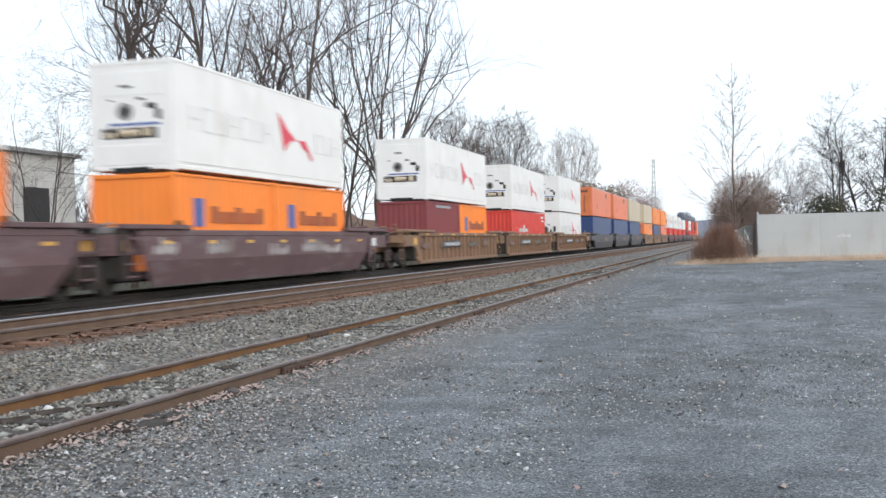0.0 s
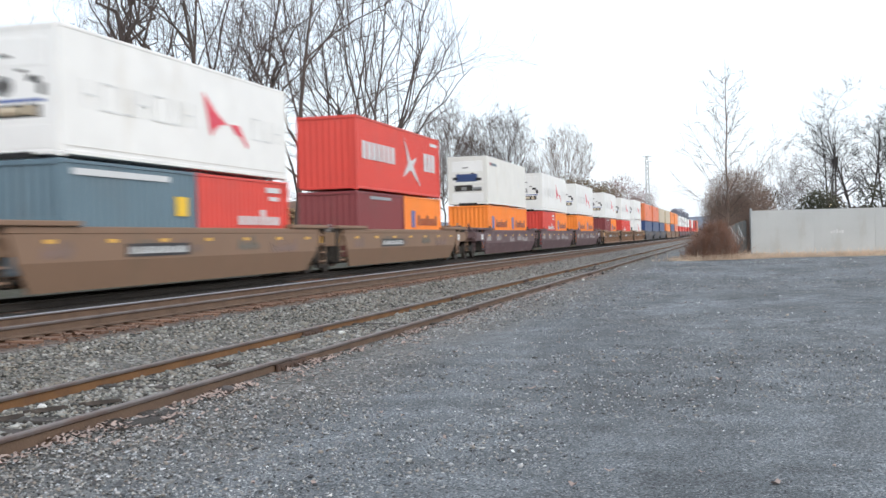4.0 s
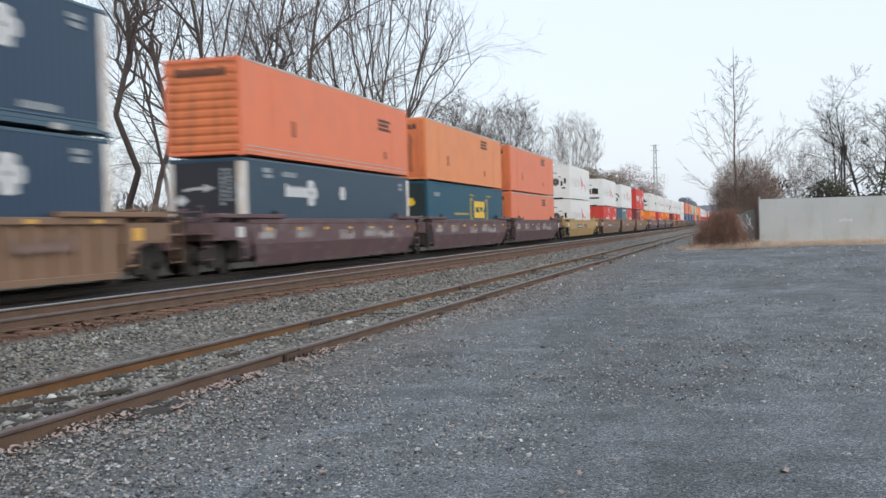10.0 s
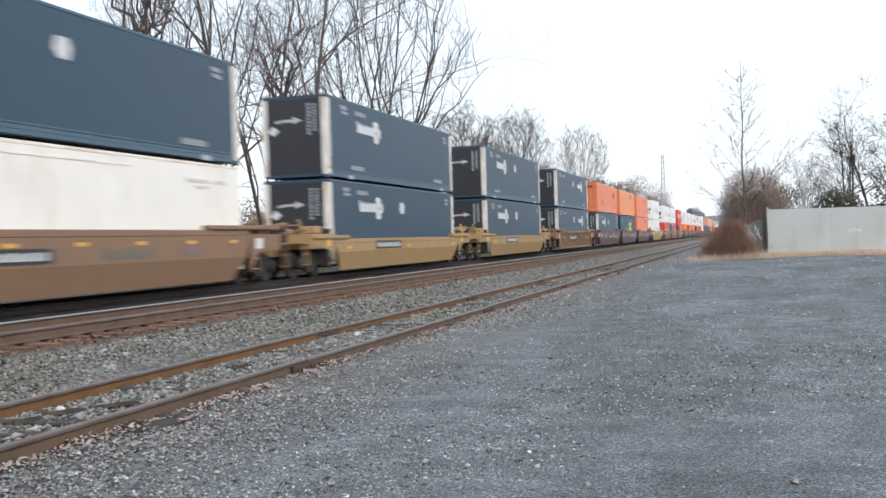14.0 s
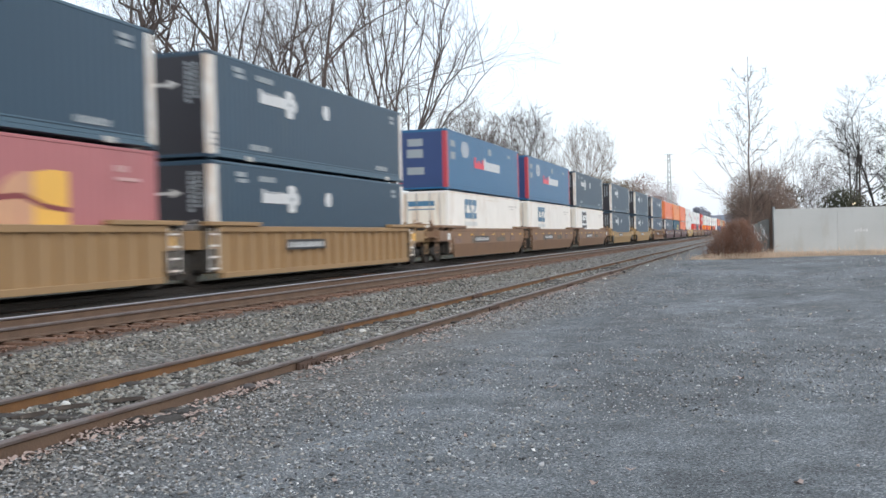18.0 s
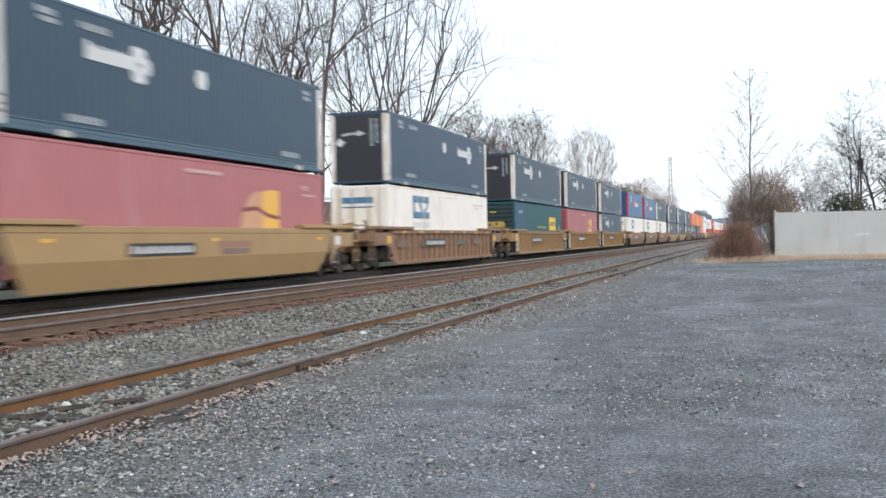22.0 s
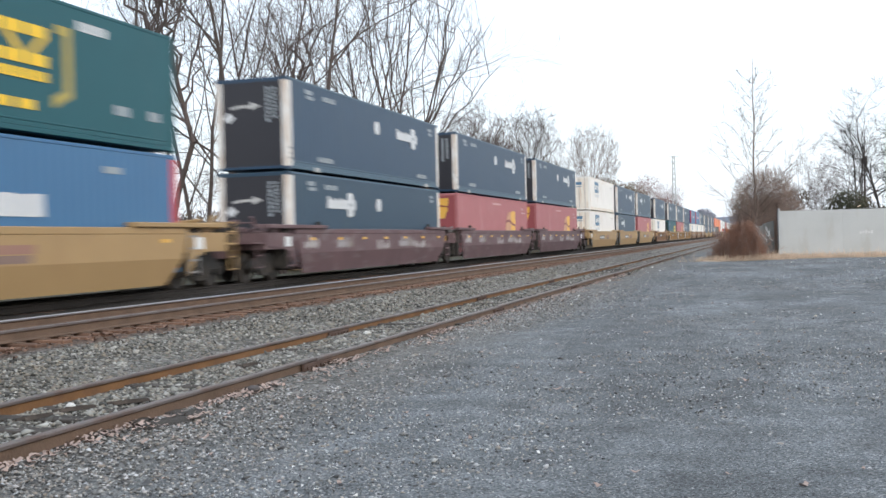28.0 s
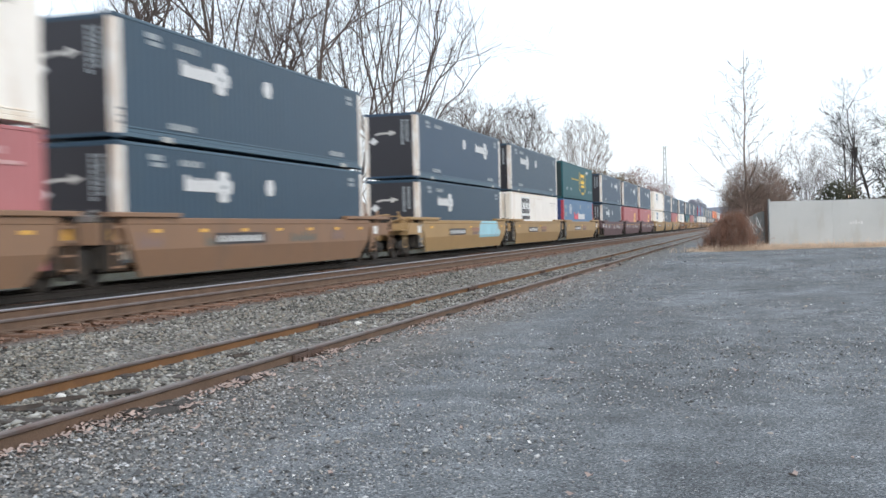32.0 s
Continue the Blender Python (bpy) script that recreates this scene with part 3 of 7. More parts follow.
def build_siding():
    """Jointed siding: short rails with bolted joint bars on half-buried ties."""
    track = thing("siding_track", "rusty jointed siding track half buried in gravel", "railway track", kind="structure")
    joint = Shape()
    for sx in (-1, 1):
        joint.box(min(sx * 0.012, sx * 0.048), max(sx * 0.012, sx * 0.048), -0.44, 0.44, 0.03, 0.13)
        for k in range(6):
            y = -0.35 + 0.14 * k
            joint.tube((sx * 0.035, y, 0.08), (sx * 0.07, y, 0.08), 0.02, n=6)
    joint_me = joint.mesh("joint_bar", mat("dark_rusty_joint_bar", (0.075, 0.045, 0.034), 0.85, 0, 0.3, 3, 50, 0.3))
    for x, first, pitch, web in ((SIDING_RAILS[0], 12.6, 9.95, RUST), (SIDING_RAILS[1], 17.1, 9.85, RUST_ORANGE)):
        head = Shape().extrude(RAIL_HEAD, 0.004, pitch - 0.004).mesh("rail_head", RAIL_DULL)
        body = Shape().extrude(RAIL_WEB, 0.004, pitch - 0.004).mesh("rail", web)
        y = first - 3 * pitch
        for k in range(24):
            wob = 0.012 * math.sin(k * 2.1 + x)
            r = share("rail", body, track, pose(x + wob, y, SIDING_TOP - 0.171 + 0.008 * math.sin(k * 1.7)))
            share("rail_head", head, r)
            share("joint_bar", joint_me, r, pose(0, 0, 0))
            y += pitch
        long_r = part("rail", Shape().extrude(RAIL_WEB, 0, 900), web, track)
        long_r.matrix_basis = pose(x, y, SIDING_TOP - 0.171)
        part("rail_head", Shape().extrude(RAIL_HEAD, 0, 900), RAIL_DULL, long_r)
    tie_me = Shape().box(-1.22, 0.86, -0.115, 0.115, -0.12, 0.0, 0.012).mesh("tie", TIE)
    rnd = random.Random(8)
    for k in range(100):
        z = -0.012 + rnd.uniform(-0.03, 0.02)
        share("tie", tie_me, track, pose(-6.2 + rnd.uniform(-0.06, 0.06), 3.5 + k * 0.56 + rnd.uniform(-0.05, 0.05), z, 0, 0, rnd.uniform(-2, 2)))


def build_main(name, rails, label, ties, web, heads):
    track = thing(name, label, "railway track", kind="structure")
    for x, head in zip(rails, heads):
        r = part("rail", Shape().extrude(RAIL_WEB, -700, 1900), web, track)
        r.matrix_basis = pose(x, 0, MAIN_TOP - 0.171)
        part("rail_head", Shape().extrude(RAIL_HEAD, -700, 1900), head, r, "polished steel rail head" if head is RAIL_TOP else "")
    cx = sum(rails) / 2
    rnd = random.Random(5)
    tie_me = Shape().box(-1.30, 1.30, -0.115, 0.115, -0.16, 0.0, 0.012).mesh("tie", TIE_RUSTY)
    plate_me = Shape().box(-0.18, 0.18, -0.09, 0.09, 0.0, 0.014).mesh("tie_plate", RUST)
    for k in range(ties):
        t = share("tie", tie_me, track, pose(cx + rnd.uniform(-0.05, 0.05), 4 + k * 0.53, MAIN_TOP - 0.188 + rnd.uniform(-0.01, 0.004), 0, 0, rnd.uniform(-1, 1)))
        if k < 90:
            share("tie_plate", plate_me, t, pose(rails[0] - t.location.x, 0, 0.001))
    rest = Shape()
    for k in range(280):
        rest.box(-1.30, 1.30, 4 + (ties + k) * 0.53 - 0.115, 4 + (ties + k) * 0.53 + 0.115, -0.16, 0)
    far = part("tie", rest, TIE_RUSTY, track)
    far["kind"] = "stuff"
    far.matrix_basis = pose(cx, 0, MAIN_TOP - 0.188)


def build_debris():
    """Odd pieces lying by the tracks."""
    rnd = random.Random(77)

    def lump(name, label, x, y, z, size, material, category):
        sh = bmesh.new()
        bmesh.ops.create_icosphere(sh, subdivisions=2, radius=1.0)
        for v in sh.verts:
            v.co = Vector((v.co.x * size[0], v.co.y * size[1], v.co.z * size[2])) * (1 + 0.28 * noise.noise(v.co * 1.7 + Vector((x, y, 0))))
        me = bpy.data.meshes.new(name)
        sh.to_mesh(me)
        sh.free()
        me.materials.append(material)
        ob = tagged(new(name, me), label, category)
        ob.matrix_basis = pose(x, y, z, 0, 0, rnd.uniform(0, 180))

    dark = mat("dark_stone", (0.09, 0.08, 0.08), 0.9, 0, 0.3, 8, 60, 0.4)
    pale = mat("white_stone", (0.62, 0.62, 0.60), 0.8, 0, 0.2, 8, 60, 0.3)
    lump("rock", "dark rough stone among leaves beside the siding rail", -5.2, 10.4, 0.02, (0.085, 0.065, 0.04), dark, "stone")
    for x, y in ((-5.0, 37.4), (-4.9, 52.0), (-6.53, 9.08), (-6.4, 17.06)):
        lump("stone", "single pale stone on the gravel", x, y, 0.02, (0.065, 0.045, 0.032), pale, "stone")
    wood = mat("rotten_wood", (0.055, 0.045, 0.04), 0.95, 0, 0.4, 4, 40, 0.5, (0.12, 0.10, 0.085), 0.3)
    for x, y, z, length, turn in ((-8.76, 20.6, 0.2, 0.6, 25), (-6.39, 8.98, 0.0, 0.45, -30), (-6.46, 8.47, 0.0, 0.4, -15), (-6.1, 9.46, 0.0, 0.45, -42), (-6.35, 12.6, 0.0, 0.4, -20)):
        sh = Shape()
        for i in range(4):
            a, b = length * (-0.5 + 0.08 * ((i * 3) % 4)), length * (0.5 - 0.09 * ((i * 2 + 1) % 4))
            sh.extrude([(-0.05 + 0.026 * i, 0.0), (-0.022 + 0.026 * i, 0.004), (-0.03 + 0.026 * i, 0.03 + 0.008 * (i % 2)), (-0.045 + 0.026 * i, 0.026)], a, b, "y")
        ob = tagged(new("wood_scrap", sh.mesh("wood_scrap", wood)), "dark splintered piece of old tie", "wood scrap")
        ob.matrix_basis = pose(x, y, z, 0, 0, turn)
    dirt = mat("damp_black_dirt", (0.045, 0.04, 0.036), 0.95, 0, 0.4, 6, 50, 0.8)
    sh = Shape()
    n = 26
    rings = [(1.0, -0.035), (0.82, 0.004), (0.5, 0.018), (0.0, 0.024)]
    for k, (f, z) in enumerate(rings):
        for i in range(n):
            a = 6.283 * i / n
            w = 1 + 0.25 * math.sin(3 * a + 1) + 0.15 * math.sin(7 * a)
            sh.v.append((0.2 * f * w * math.cos(a), 0.62 * f * w * math.sin(a), z + 0.004 * math.sin(5 * a + k)))
    sh.f = [(k * n + i, k * n + (i + 1) % n, (k + 1) * n + (i + 1) % n, (k + 1) * n + i) for k in range(3) for i in range(n)]
    ob = tagged(new("dirt_patch", sh.mesh("dirt_patch", dirt, True)), "low heap of damp black dirt beside the rail", "dirt")
    ob.matrix_basis = pose(-5.16, 8.75, float(land(-5.16, 8.75)) + 0.012)


build_debris()


# ------------------------------------------------------------------ trees
def branch_tubes(segs, sides):
    """Tapered tubes for many segments at once: rows of x0 y0 z0 x1 y1 z1 r0 r1."""
    s = np.asarray(segs, float)
    a, b = s[:, 0:3], s[:, 3:6]
    d = b - a
    d /= np.maximum(np.linalg.norm(d, axis=1, keepdims=True), 1e-9)
    ref = np.where(np.abs(d[:, 2:3]) > 0.9, np.array([[1.0, 0, 0]]), np.array([[0, 0, 1.0]]))
    u = np.cross(d, ref)
    u /= np.linalg.norm(u, axis=1, keepdims=True)
    w = np.cross(d, u)
    ang = np.arange(sides) * 2 * np.pi / sides
    ring = u[:, None] * np.cos(ang)[None, :, None] + w[:, None] * np.sin(ang)[None, :, None]
    V = np.concatenate([a[:, None] + ring * s[:, 6][:, None, None], b[:, None] + ring * s[:, 7][:, None, None]], 1)
    i = np.arange(sides)
    F = np.stack([i, (i + 1) % sides, sides + (i + 1) % sides, sides + i], -1)
    F = F[None] + (np.arange(len(s)) * 2 * sides)[:, None, None]
    return V.reshape(-1, 3), F.reshape(-1, 4)


def grow(seed, height, stems=1, fork=0.3, spread=0.5, levels=5, kids=(7, 6, 5, 4), gravity=0.03, droop=0.0, girth=0.0095, crook=1.0, reach=1.0, splay=0.3):
    """Segments of a bare tree by level: each limb wanders and gives off thinner ones."""
    rnd = random.Random(seed)
    out = defaultdict(list)

    def limb(p, d, length, r, level):
        steps = (7, 6, 5, 3, 2, 2)[level]
        pts = [p]
        dirs = []
        rad = [r * (1 - 0.75 * i / steps) for i in range(steps + 1)]
        if level == 0:
            rad = [r * (1 - 0.8 * (i / steps) ** 1.1) for i in range(steps + 1)]
        wander = (0.05 if level == 0 else 0.13 + 0.05 * level) * crook
        for i in range(steps):
            d = (d + Vector((rnd.gauss(0, wander), rnd.gauss(0, wander), rnd.gauss(0, wander) + gravity - droop * level))).normalized()
            q = p + d * (length / steps)
            out[level].append((*p, *q, rad[i], rad[i + 1]))
            p = q
            pts.append(q)
            dirs.append(d.copy())
        if level >= levels - 1:
            return
        n = kids[min(level, len(kids) - 1)]
        for k in range(n):
            f = (fork if level == 0 else 0.18) + (1 - (fork if level == 0 else 0.18)) * (k + rnd.random()) / n
            j = min(int(f * steps), steps - 1)
            at = pts[j] + (pts[j + 1] - pts[j]) * (f * steps - j)
            dd = dirs[j]
            side = Vector((rnd.gauss(0, 1), rnd.gauss(0, 1), rnd.gauss(0, 0.5)))
            side = (side - dd * side.dot(dd)).normalized()
            tilt = spread * rnd.uniform(0.7, 1.35)
            nd = (dd * math.cos(tilt) + side * math.sin(tilt)).normalized()
            rr = max(rad[j] * rnd.uniform(0.45, 0.7), 0.004)
            limb(at, nd, length * rnd.uniform(0.42, 0.68) * (1.12 - 0.45 * f) * (reach if level == 0 else 1.0), rr, level + 1)

    for k in range(stems):
        a = 6.28 * (k + rnd.uniform(0, 0.6)) / stems
        lean = 0.0 if stems == 1 else rnd.uniform(0.25, 1.0) * splay
        limb(Vector((math.cos(a) * 0.15 * (stems > 1), math.sin(a) * 0.15 * (stems > 1), -0.2)),
             Vector((math.cos(a) * lean + rnd.gauss(0, 0.05) * crook, math.sin(a) * lean + rnd.gauss(0, 0.05) * crook, 1)).normalized(),
             height * rnd.uniform(0.85, 1.0), height * girth / (stems ** 0.4), 0)
    return out


def tree_meshes(seed, height, bark=None, twig=None, thin=1.0, limb=0.78, **k):
    """Two meshes of a bare tree: trunk with its limbs, and the crown of twigs."""
    lv = grow(seed, height, **k)
    tv, tf = [], []
    base = 0
    for level, sides in ((0, 8), (1, 5), (2, 4)):
        if lv[level]:
            rows = np.array(lv[level])
            rows[:, 6:8] *= (0.92, limb, limb)[level]
            v, f = branch_tubes(rows, sides)
            tv.append(v)
            tf.append(f + base)
            base += len(v)
    trunk = array_mesh("trunk", np.concatenate(tv), np.concatenate(tf), bark or BARK, True)
    fine = [s for level in lv if level >= 3 for s in lv[level]]
    fine = np.array(fine)
    fine[:, 6:8] = np.maximum(fine[:, 6:8] * thin, 0.0045 * thin)
    v, f = branch_tubes(fine, 3)
    return trunk, array_mesh("crown", v, f, twig or TWIG)


def plant(meshes, x, y, turn=0.0, scale=1.0, label="tall bare deciduous tree behind the tracks", group="bare trees", name="tree"):
    t = thing(name, label, "tree", group)
    t.matrix_basis = pose(x, y, float(land(x, y)) - 0.05, 0, 0, turn) @ Matrix.Scale(scale, 4)
    share("trunk", meshes[0], t)
    share("crown", meshes[1], t)
    return t


def along(px, x, v=1315.0):
    """Place along the line of a bearing from the camera, on the upright plane at x."""
    return -x * 1900 / 0.9216 / (v - px) + x * 0.2916


TREE_A = tree_meshes(11, 19, stems=2, fork=0.14, spread=0.62, kids=(9, 6, 4, 4), girth=0.0098, crook=0.85, gravity=0.015)
TREE_B = tree_meshes(12, 20.5, stems=1, fork=0.12, spread=0.62, kids=(12, 6, 5, 4), girth=0.0105, crook=0.85, gravity=0.015)
TREE_C = tree_meshes(13, 19, stems=2, fork=0.16, spread=0.58, kids=(9, 6, 4, 4), crook=0.85, gravity=0.02)


def dome_tree(seed, height, radius, fork, limbs=10, stems=1, bark=None, twig=None, fine=0.010, crook=0.05, low=0.35, girth=0.012, kids=(8, 6, 4)):
    """Two meshes of a bare tree whose straight limbs fan out from the fork to an even dome of twigs."""
    rnd = np.random.default_rng(seed)
    mid = height * (low + (1 - low) * 0.42)
    up, down = height - mid, mid - height * low
    out = {0: [], 1: [], 2: [], 3: []}

    def shell(d, f):
        return np.array([d[0] * radius * f, d[1] * radius * f, mid + d[2] * (up if d[2] > 0 else down) * f])

    def rising(w):
        return np.array([w[0], w[1], max(w[2], 0.3 * math.hypot(w[0], w[1]))])

    def arm(a, b, rise, r0, r1, steps, level):
        c = a + (b - a) * 0.45 + np.array([0, 0, rise * np.linalg.norm(b - a)])
        size = np.linalg.norm(b - a) * crook
        pts = []
        for k in range(steps + 1):
            t = k / steps
            p = a * (1 - t) ** 2 + c * 2 * t * (1 - t) + b * t * t
            pts.append(p + rnd.normal(0, size * (0.4 if 0 < k < steps else 0.0), 3))
        for k in range(steps):
            out[level].append((*pts[k], *pts[k + 1], r0 + (r1 - r0) * k / steps, r0 + (r1 - r0) * (k + 1) / steps))
        return pts

    def pick(pts, f):
        k = min(int(f * (len(pts) - 1)), len(pts) - 2)
        return pts[k] + (pts[k + 1] - pts[k]) * (f * (len(pts) - 1) - k)

    R = height * girth
    for m in range(stems):
        a0 = 6.283 * (m + rnd.uniform(0, 0.5)) / stems
        foot = np.array([math.cos(a0), math.sin(a0), 0]) * (0.35 * (stems > 1)) + np.array([0, 0, -0.2])
        lean = np.array([math.cos(a0), math.sin(a0), 0]) * (radius * 0.16 * (stems > 1))
        trunk = arm(foot, np.array([0, 0, fork * 1.5]) + lean, 0.0, R / stems ** 0.35, R * 0.6 / stems ** 0.35, 6, 0)
        own = [n for n in range(limbs) if n % stems == m]
        for n in own:
            h = 1 - 1.25 * (n + 0.5) / limbs
            turn = n * 2.4 + rnd.normal(0, 0.25)
            flat = math.sqrt(max(0.0, 1 - h * h))
            d = np.array([flat * math.cos(turn), flat * math.sin(turn), h])
            start = pick(trunk, 0.55 + 0.45 * (0.5 + 0.5 * h) * rnd.uniform(0.9, 1.0))
            lim = arm(start, shell(d, rnd.uniform(0.88, 1.0)), 0.03, R * 0.42 / stems ** 0.2, R * 0.07, 7, 1)
            for i in range(kids[0]):
                f = 0.22 + 0.74 * (i + rnd.uniform(0, 0.8)) / kids[0]
                e = d + rnd.normal(0, 0.42, 3) + np.array([0, 0, 0.2])
                e /= np.linalg.norm(e)
                o = pick(lim, f)
                sub = arm(o, o + rising((shell(e, rnd.uniform(0.85, 1.03)) - o) * rnd.uniform(0.6, 1.0)), 0.02, R * 0.16 * (1.1 - 0.5 * f), R * 0.05, 5, 2)
                for k in range(kids[1]):
                    g = e + rnd.normal(0, 0.34, 3) + np.array([0, 0, 0.2])
                    g /= np.linalg.norm(g)
                    o = pick(sub, 0.15 + 0.8 * (k + rnd.uniform(0, 0.8)) / kids[1])
                    w = (shell(g, rnd.uniform(0.9, 1.05)) - o) * rnd.uniform(0.35, 0.9)
                    w = rising(w * min(1.0, radius * 0.45 / np.linalg.norm(w)))
                    tw = arm(o, o + w, 0.05, fine * 1.5, fine * 0.8, 3, 3)
                    for _ in range(kids[2]):
                        o = pick(tw, rnd.uniform(0.2, 0.95))
                        v = w / np.linalg.norm(w) + rnd.normal(0, 0.4, 3) + np.array([0, 0, 0.25])
                        out[3].append((*o, *(o + v * radius * rnd.uniform(0.06, 0.17)), fine * 0.9, fine * 0.6))
    tv, tf, base = [], [], 0
    for level, sides in ((0, 8), (1, 6), (2, 4)):
        v, f = branch_tubes(out[level], sides)
        tv.append(v)
        tf.append(f + base)
        base += len(v)
    v, f = branch_tubes(out[3], 3)
    return array_mesh("trunk", np.concatenate(tv), np.concatenate(tf), bark or BARK, True), array_mesh("crown", v, f, twig or TWIG)


TREE_D = dome_tree(24, 23.5, 7.6, 5.0, 12, 3, None, None, 0.0095, 0.035, 0.36, 0.0115, (6, 4, 3))
TREE_N = dome_tree(29, 21.0, 3.5, 8.0, 9, 1, None, None, 0.007, 0.10, 0.42, 0.0085, (5, 3, 3))
TREE_E = dome_tree(15, 15.2, 4.6, 4.2, 17, 2, None, None, 0.010, 0.05, 0.34, 0.0085, (6, 5, 4))
TREE_H = dome_tree(19, 21.2, 6.1, 5.0, 18, 2, TWIG_PALE, TWIG_PALE, 0.010, 0.04, 0.38, 0.0065, (6, 5, 4))
TREE_G = tree_meshes(17, 12, BARK_DARK, BARK_DARK, 1.5, 1.0, stems=2, fork=0.3, spread=0.65, kids=(9, 5, 4, 4), girth=0.015, crook=1.2, reach=0.75)
TREE_S = tree_meshes(18, 8, BARK, TWIG, 1.0, stems=3, fork=0.2, spread=0.55, kids=(7, 5, 4, 4), girth=0.010)


def sapling_meshes(seed, height):
    """A slender leader with ascending limbs to all sides."""
    rnd = np.random.default_rng(seed)
    main, fine = [], []
    p = np.array([0, 0, -0.2])
    lead = [p]
    for i in range(24):
        p = p + np.array([rnd.normal(0, 0.018), rnd.normal(0, 0.018), height / 24])
        lead.append(p)
    for k in range(30):
        f = 0.2 + 0.74 * (k + rnd.uniform(0, 0.7)) / 30
        o = lead[int(f * 24)]
        a = k * 2.4 + rnd.normal(0, 0.3)
        s = (1.05 - f) ** 0.75 * height * rnd.uniform(0.28, 0.48)
        d = np.array([math.cos(a), math.sin(a), rnd.uniform(0.6, 1.0)])
        d /= np.linalg.norm(d)
        r = 0.022 * (1.15 - f)
        for i in range(6):
            d = d + np.array([*rnd.normal(0, 0.07, 2), 0.06])
            d /= np.linalg.norm(d)
            e = o + d * s / 6
            main.append((*o, *e, r * (1 - i / 7), r * (1 - (i + 1) / 7)))
            for _ in range(3):
                g = d + rnd.normal(0, 0.5, 3)
                g /= np.linalg.norm(g)
                u = o + (e - o) * rnd.uniform(0, 1)
                v = u + g * s * rnd.uniform(0.1, 0.3)
                fine.append((*u, *v, 0.0075, 0.005))
                h = g + rnd.normal(0, 0.4, 3)
                fine.append((*(u + (v - u) * 0.5), *(u + (v - u) * 0.5 + h * s * 0.1), 0.006, 0.004))
            o = e
    ring = [(math.cos(k * 1.0472), math.sin(k * 1.0472)) for k in range(6)]
    tv = [(q[0] + c * r, q[1] + d * r, q[2]) for i, q in enumerate(lead) for r in [0.075 * (1 - i / 24) + 0.012] for c, d in ring]
    tf = [(i * 6 + k, i * 6 + (k + 1) % 6, i * 6 + 6 + (k + 1) % 6, i * 6 + 6 + k) for i in range(24) for k in range(6)]
    v, f = branch_tubes(main + fine, 4)
    return array_mesh("trunk", tv, tf, TWIG_PALE, True), array_mesh("crown", v, f, TWIG_PALE)


TREE_F = sapling_meshes(16, 12.1)


def build_trees():
    rnd = random.Random(3)
    for px, x, m, s in ((246, -25, TREE_N, 0.95), (283, -28, TREE_N, 0.95), (326, -28, TREE_C, 1.0), (397, -25, TREE_B, 0.95),
                        (472, -26, TREE_C, 1.0), (544, -25, TREE_B, 1.0),
                        (602, -27, TREE_A, 1.05), (640, -33, TREE_C, 0.8), (686, -24, TREE_D, 1.0),
                        (172, -36, TREE_S, 0.75), (82, -33, TREE_S, 1.12), (300, -38, TREE_S, 1.1), (510, -30, TREE_N, 1.1)):
        plant(m, x, along(px, x), rnd.uniform(0, 360), s)
    for px, x, s in ((815, -26, 1.0), (858, -31, 1.0), (909, -26, 1.17), (775, -33, 0.85), (950, -38, 1.1)):
        plant(TREE_E, x, along(px, x), rnd.uniform(0, 360), s, "smaller bare tree with a domed twiggy crown", "bare trees farther along")
    plant(TREE_H, -27, along(1018, -27), 20, 1.0, "pale bare tree with a round twiggy crown", "bare trees farther along")


# everything on the far right is laid out from the lot's far edge: across, then ahead of the camera
FWD, RIGHT = Vector((-math.sin(radians(16.26)), math.cos(radians(16.26)), 0)), Vector((math.cos(radians(16.26)), math.sin(radians(16.26)), 0))


def lot(across, ahead):
    p = RIGHT * across + FWD * ahead
    return p.x, p.y


def brush_mesh(seed, k, width, depth, height, material, r=0.006, kids=5):
    """A thicket of thin upright stems with side twigs."""
    rnd = np.random.default_rng(seed)
    segs = []
    for _ in range(k):
        p = np.array([rnd.normal(0, width * 0.24), rnd.normal(0, depth * 0.24), 0])
        fall = math.exp(-((p[0] / (width * 0.42)) ** 2))
        h = height * rnd.uniform(0.45, 1.0) * (0.35 + 0.65 * fall)
        d = np.array([p[0] / width * 0.9 + rnd.normal(0, 0.22), p[1] / depth * 0.6 + rnd.normal(0, 0.22), 1.0])
        d /= np.linalg.norm(d)
        q = p
        for i in range(4):
            d2 = d + rnd.normal(0, 0.16, 3)
            d2 /= np.linalg.norm(d2)
            e = q + d2 * h / 4
            segs.append((*q, *e, r * (1 - i * 0.2), r * (0.8 - i * 0.2)))
            for _k in range(kids):
                g = d2 + rnd.normal(0, 0.6, 3)
                g /= np.linalg.norm(g)
                o = q + (e - q) * rnd.uniform(0, 1)
                segs.append((*o, *(o + g * h * rnd.uniform(0.08, 0.22)), r * 0.5, r * 0.3))
            q, d = e, d2
    v, f = branch_tubes(segs, 3)
    return array_mesh("brush", v, f, material)


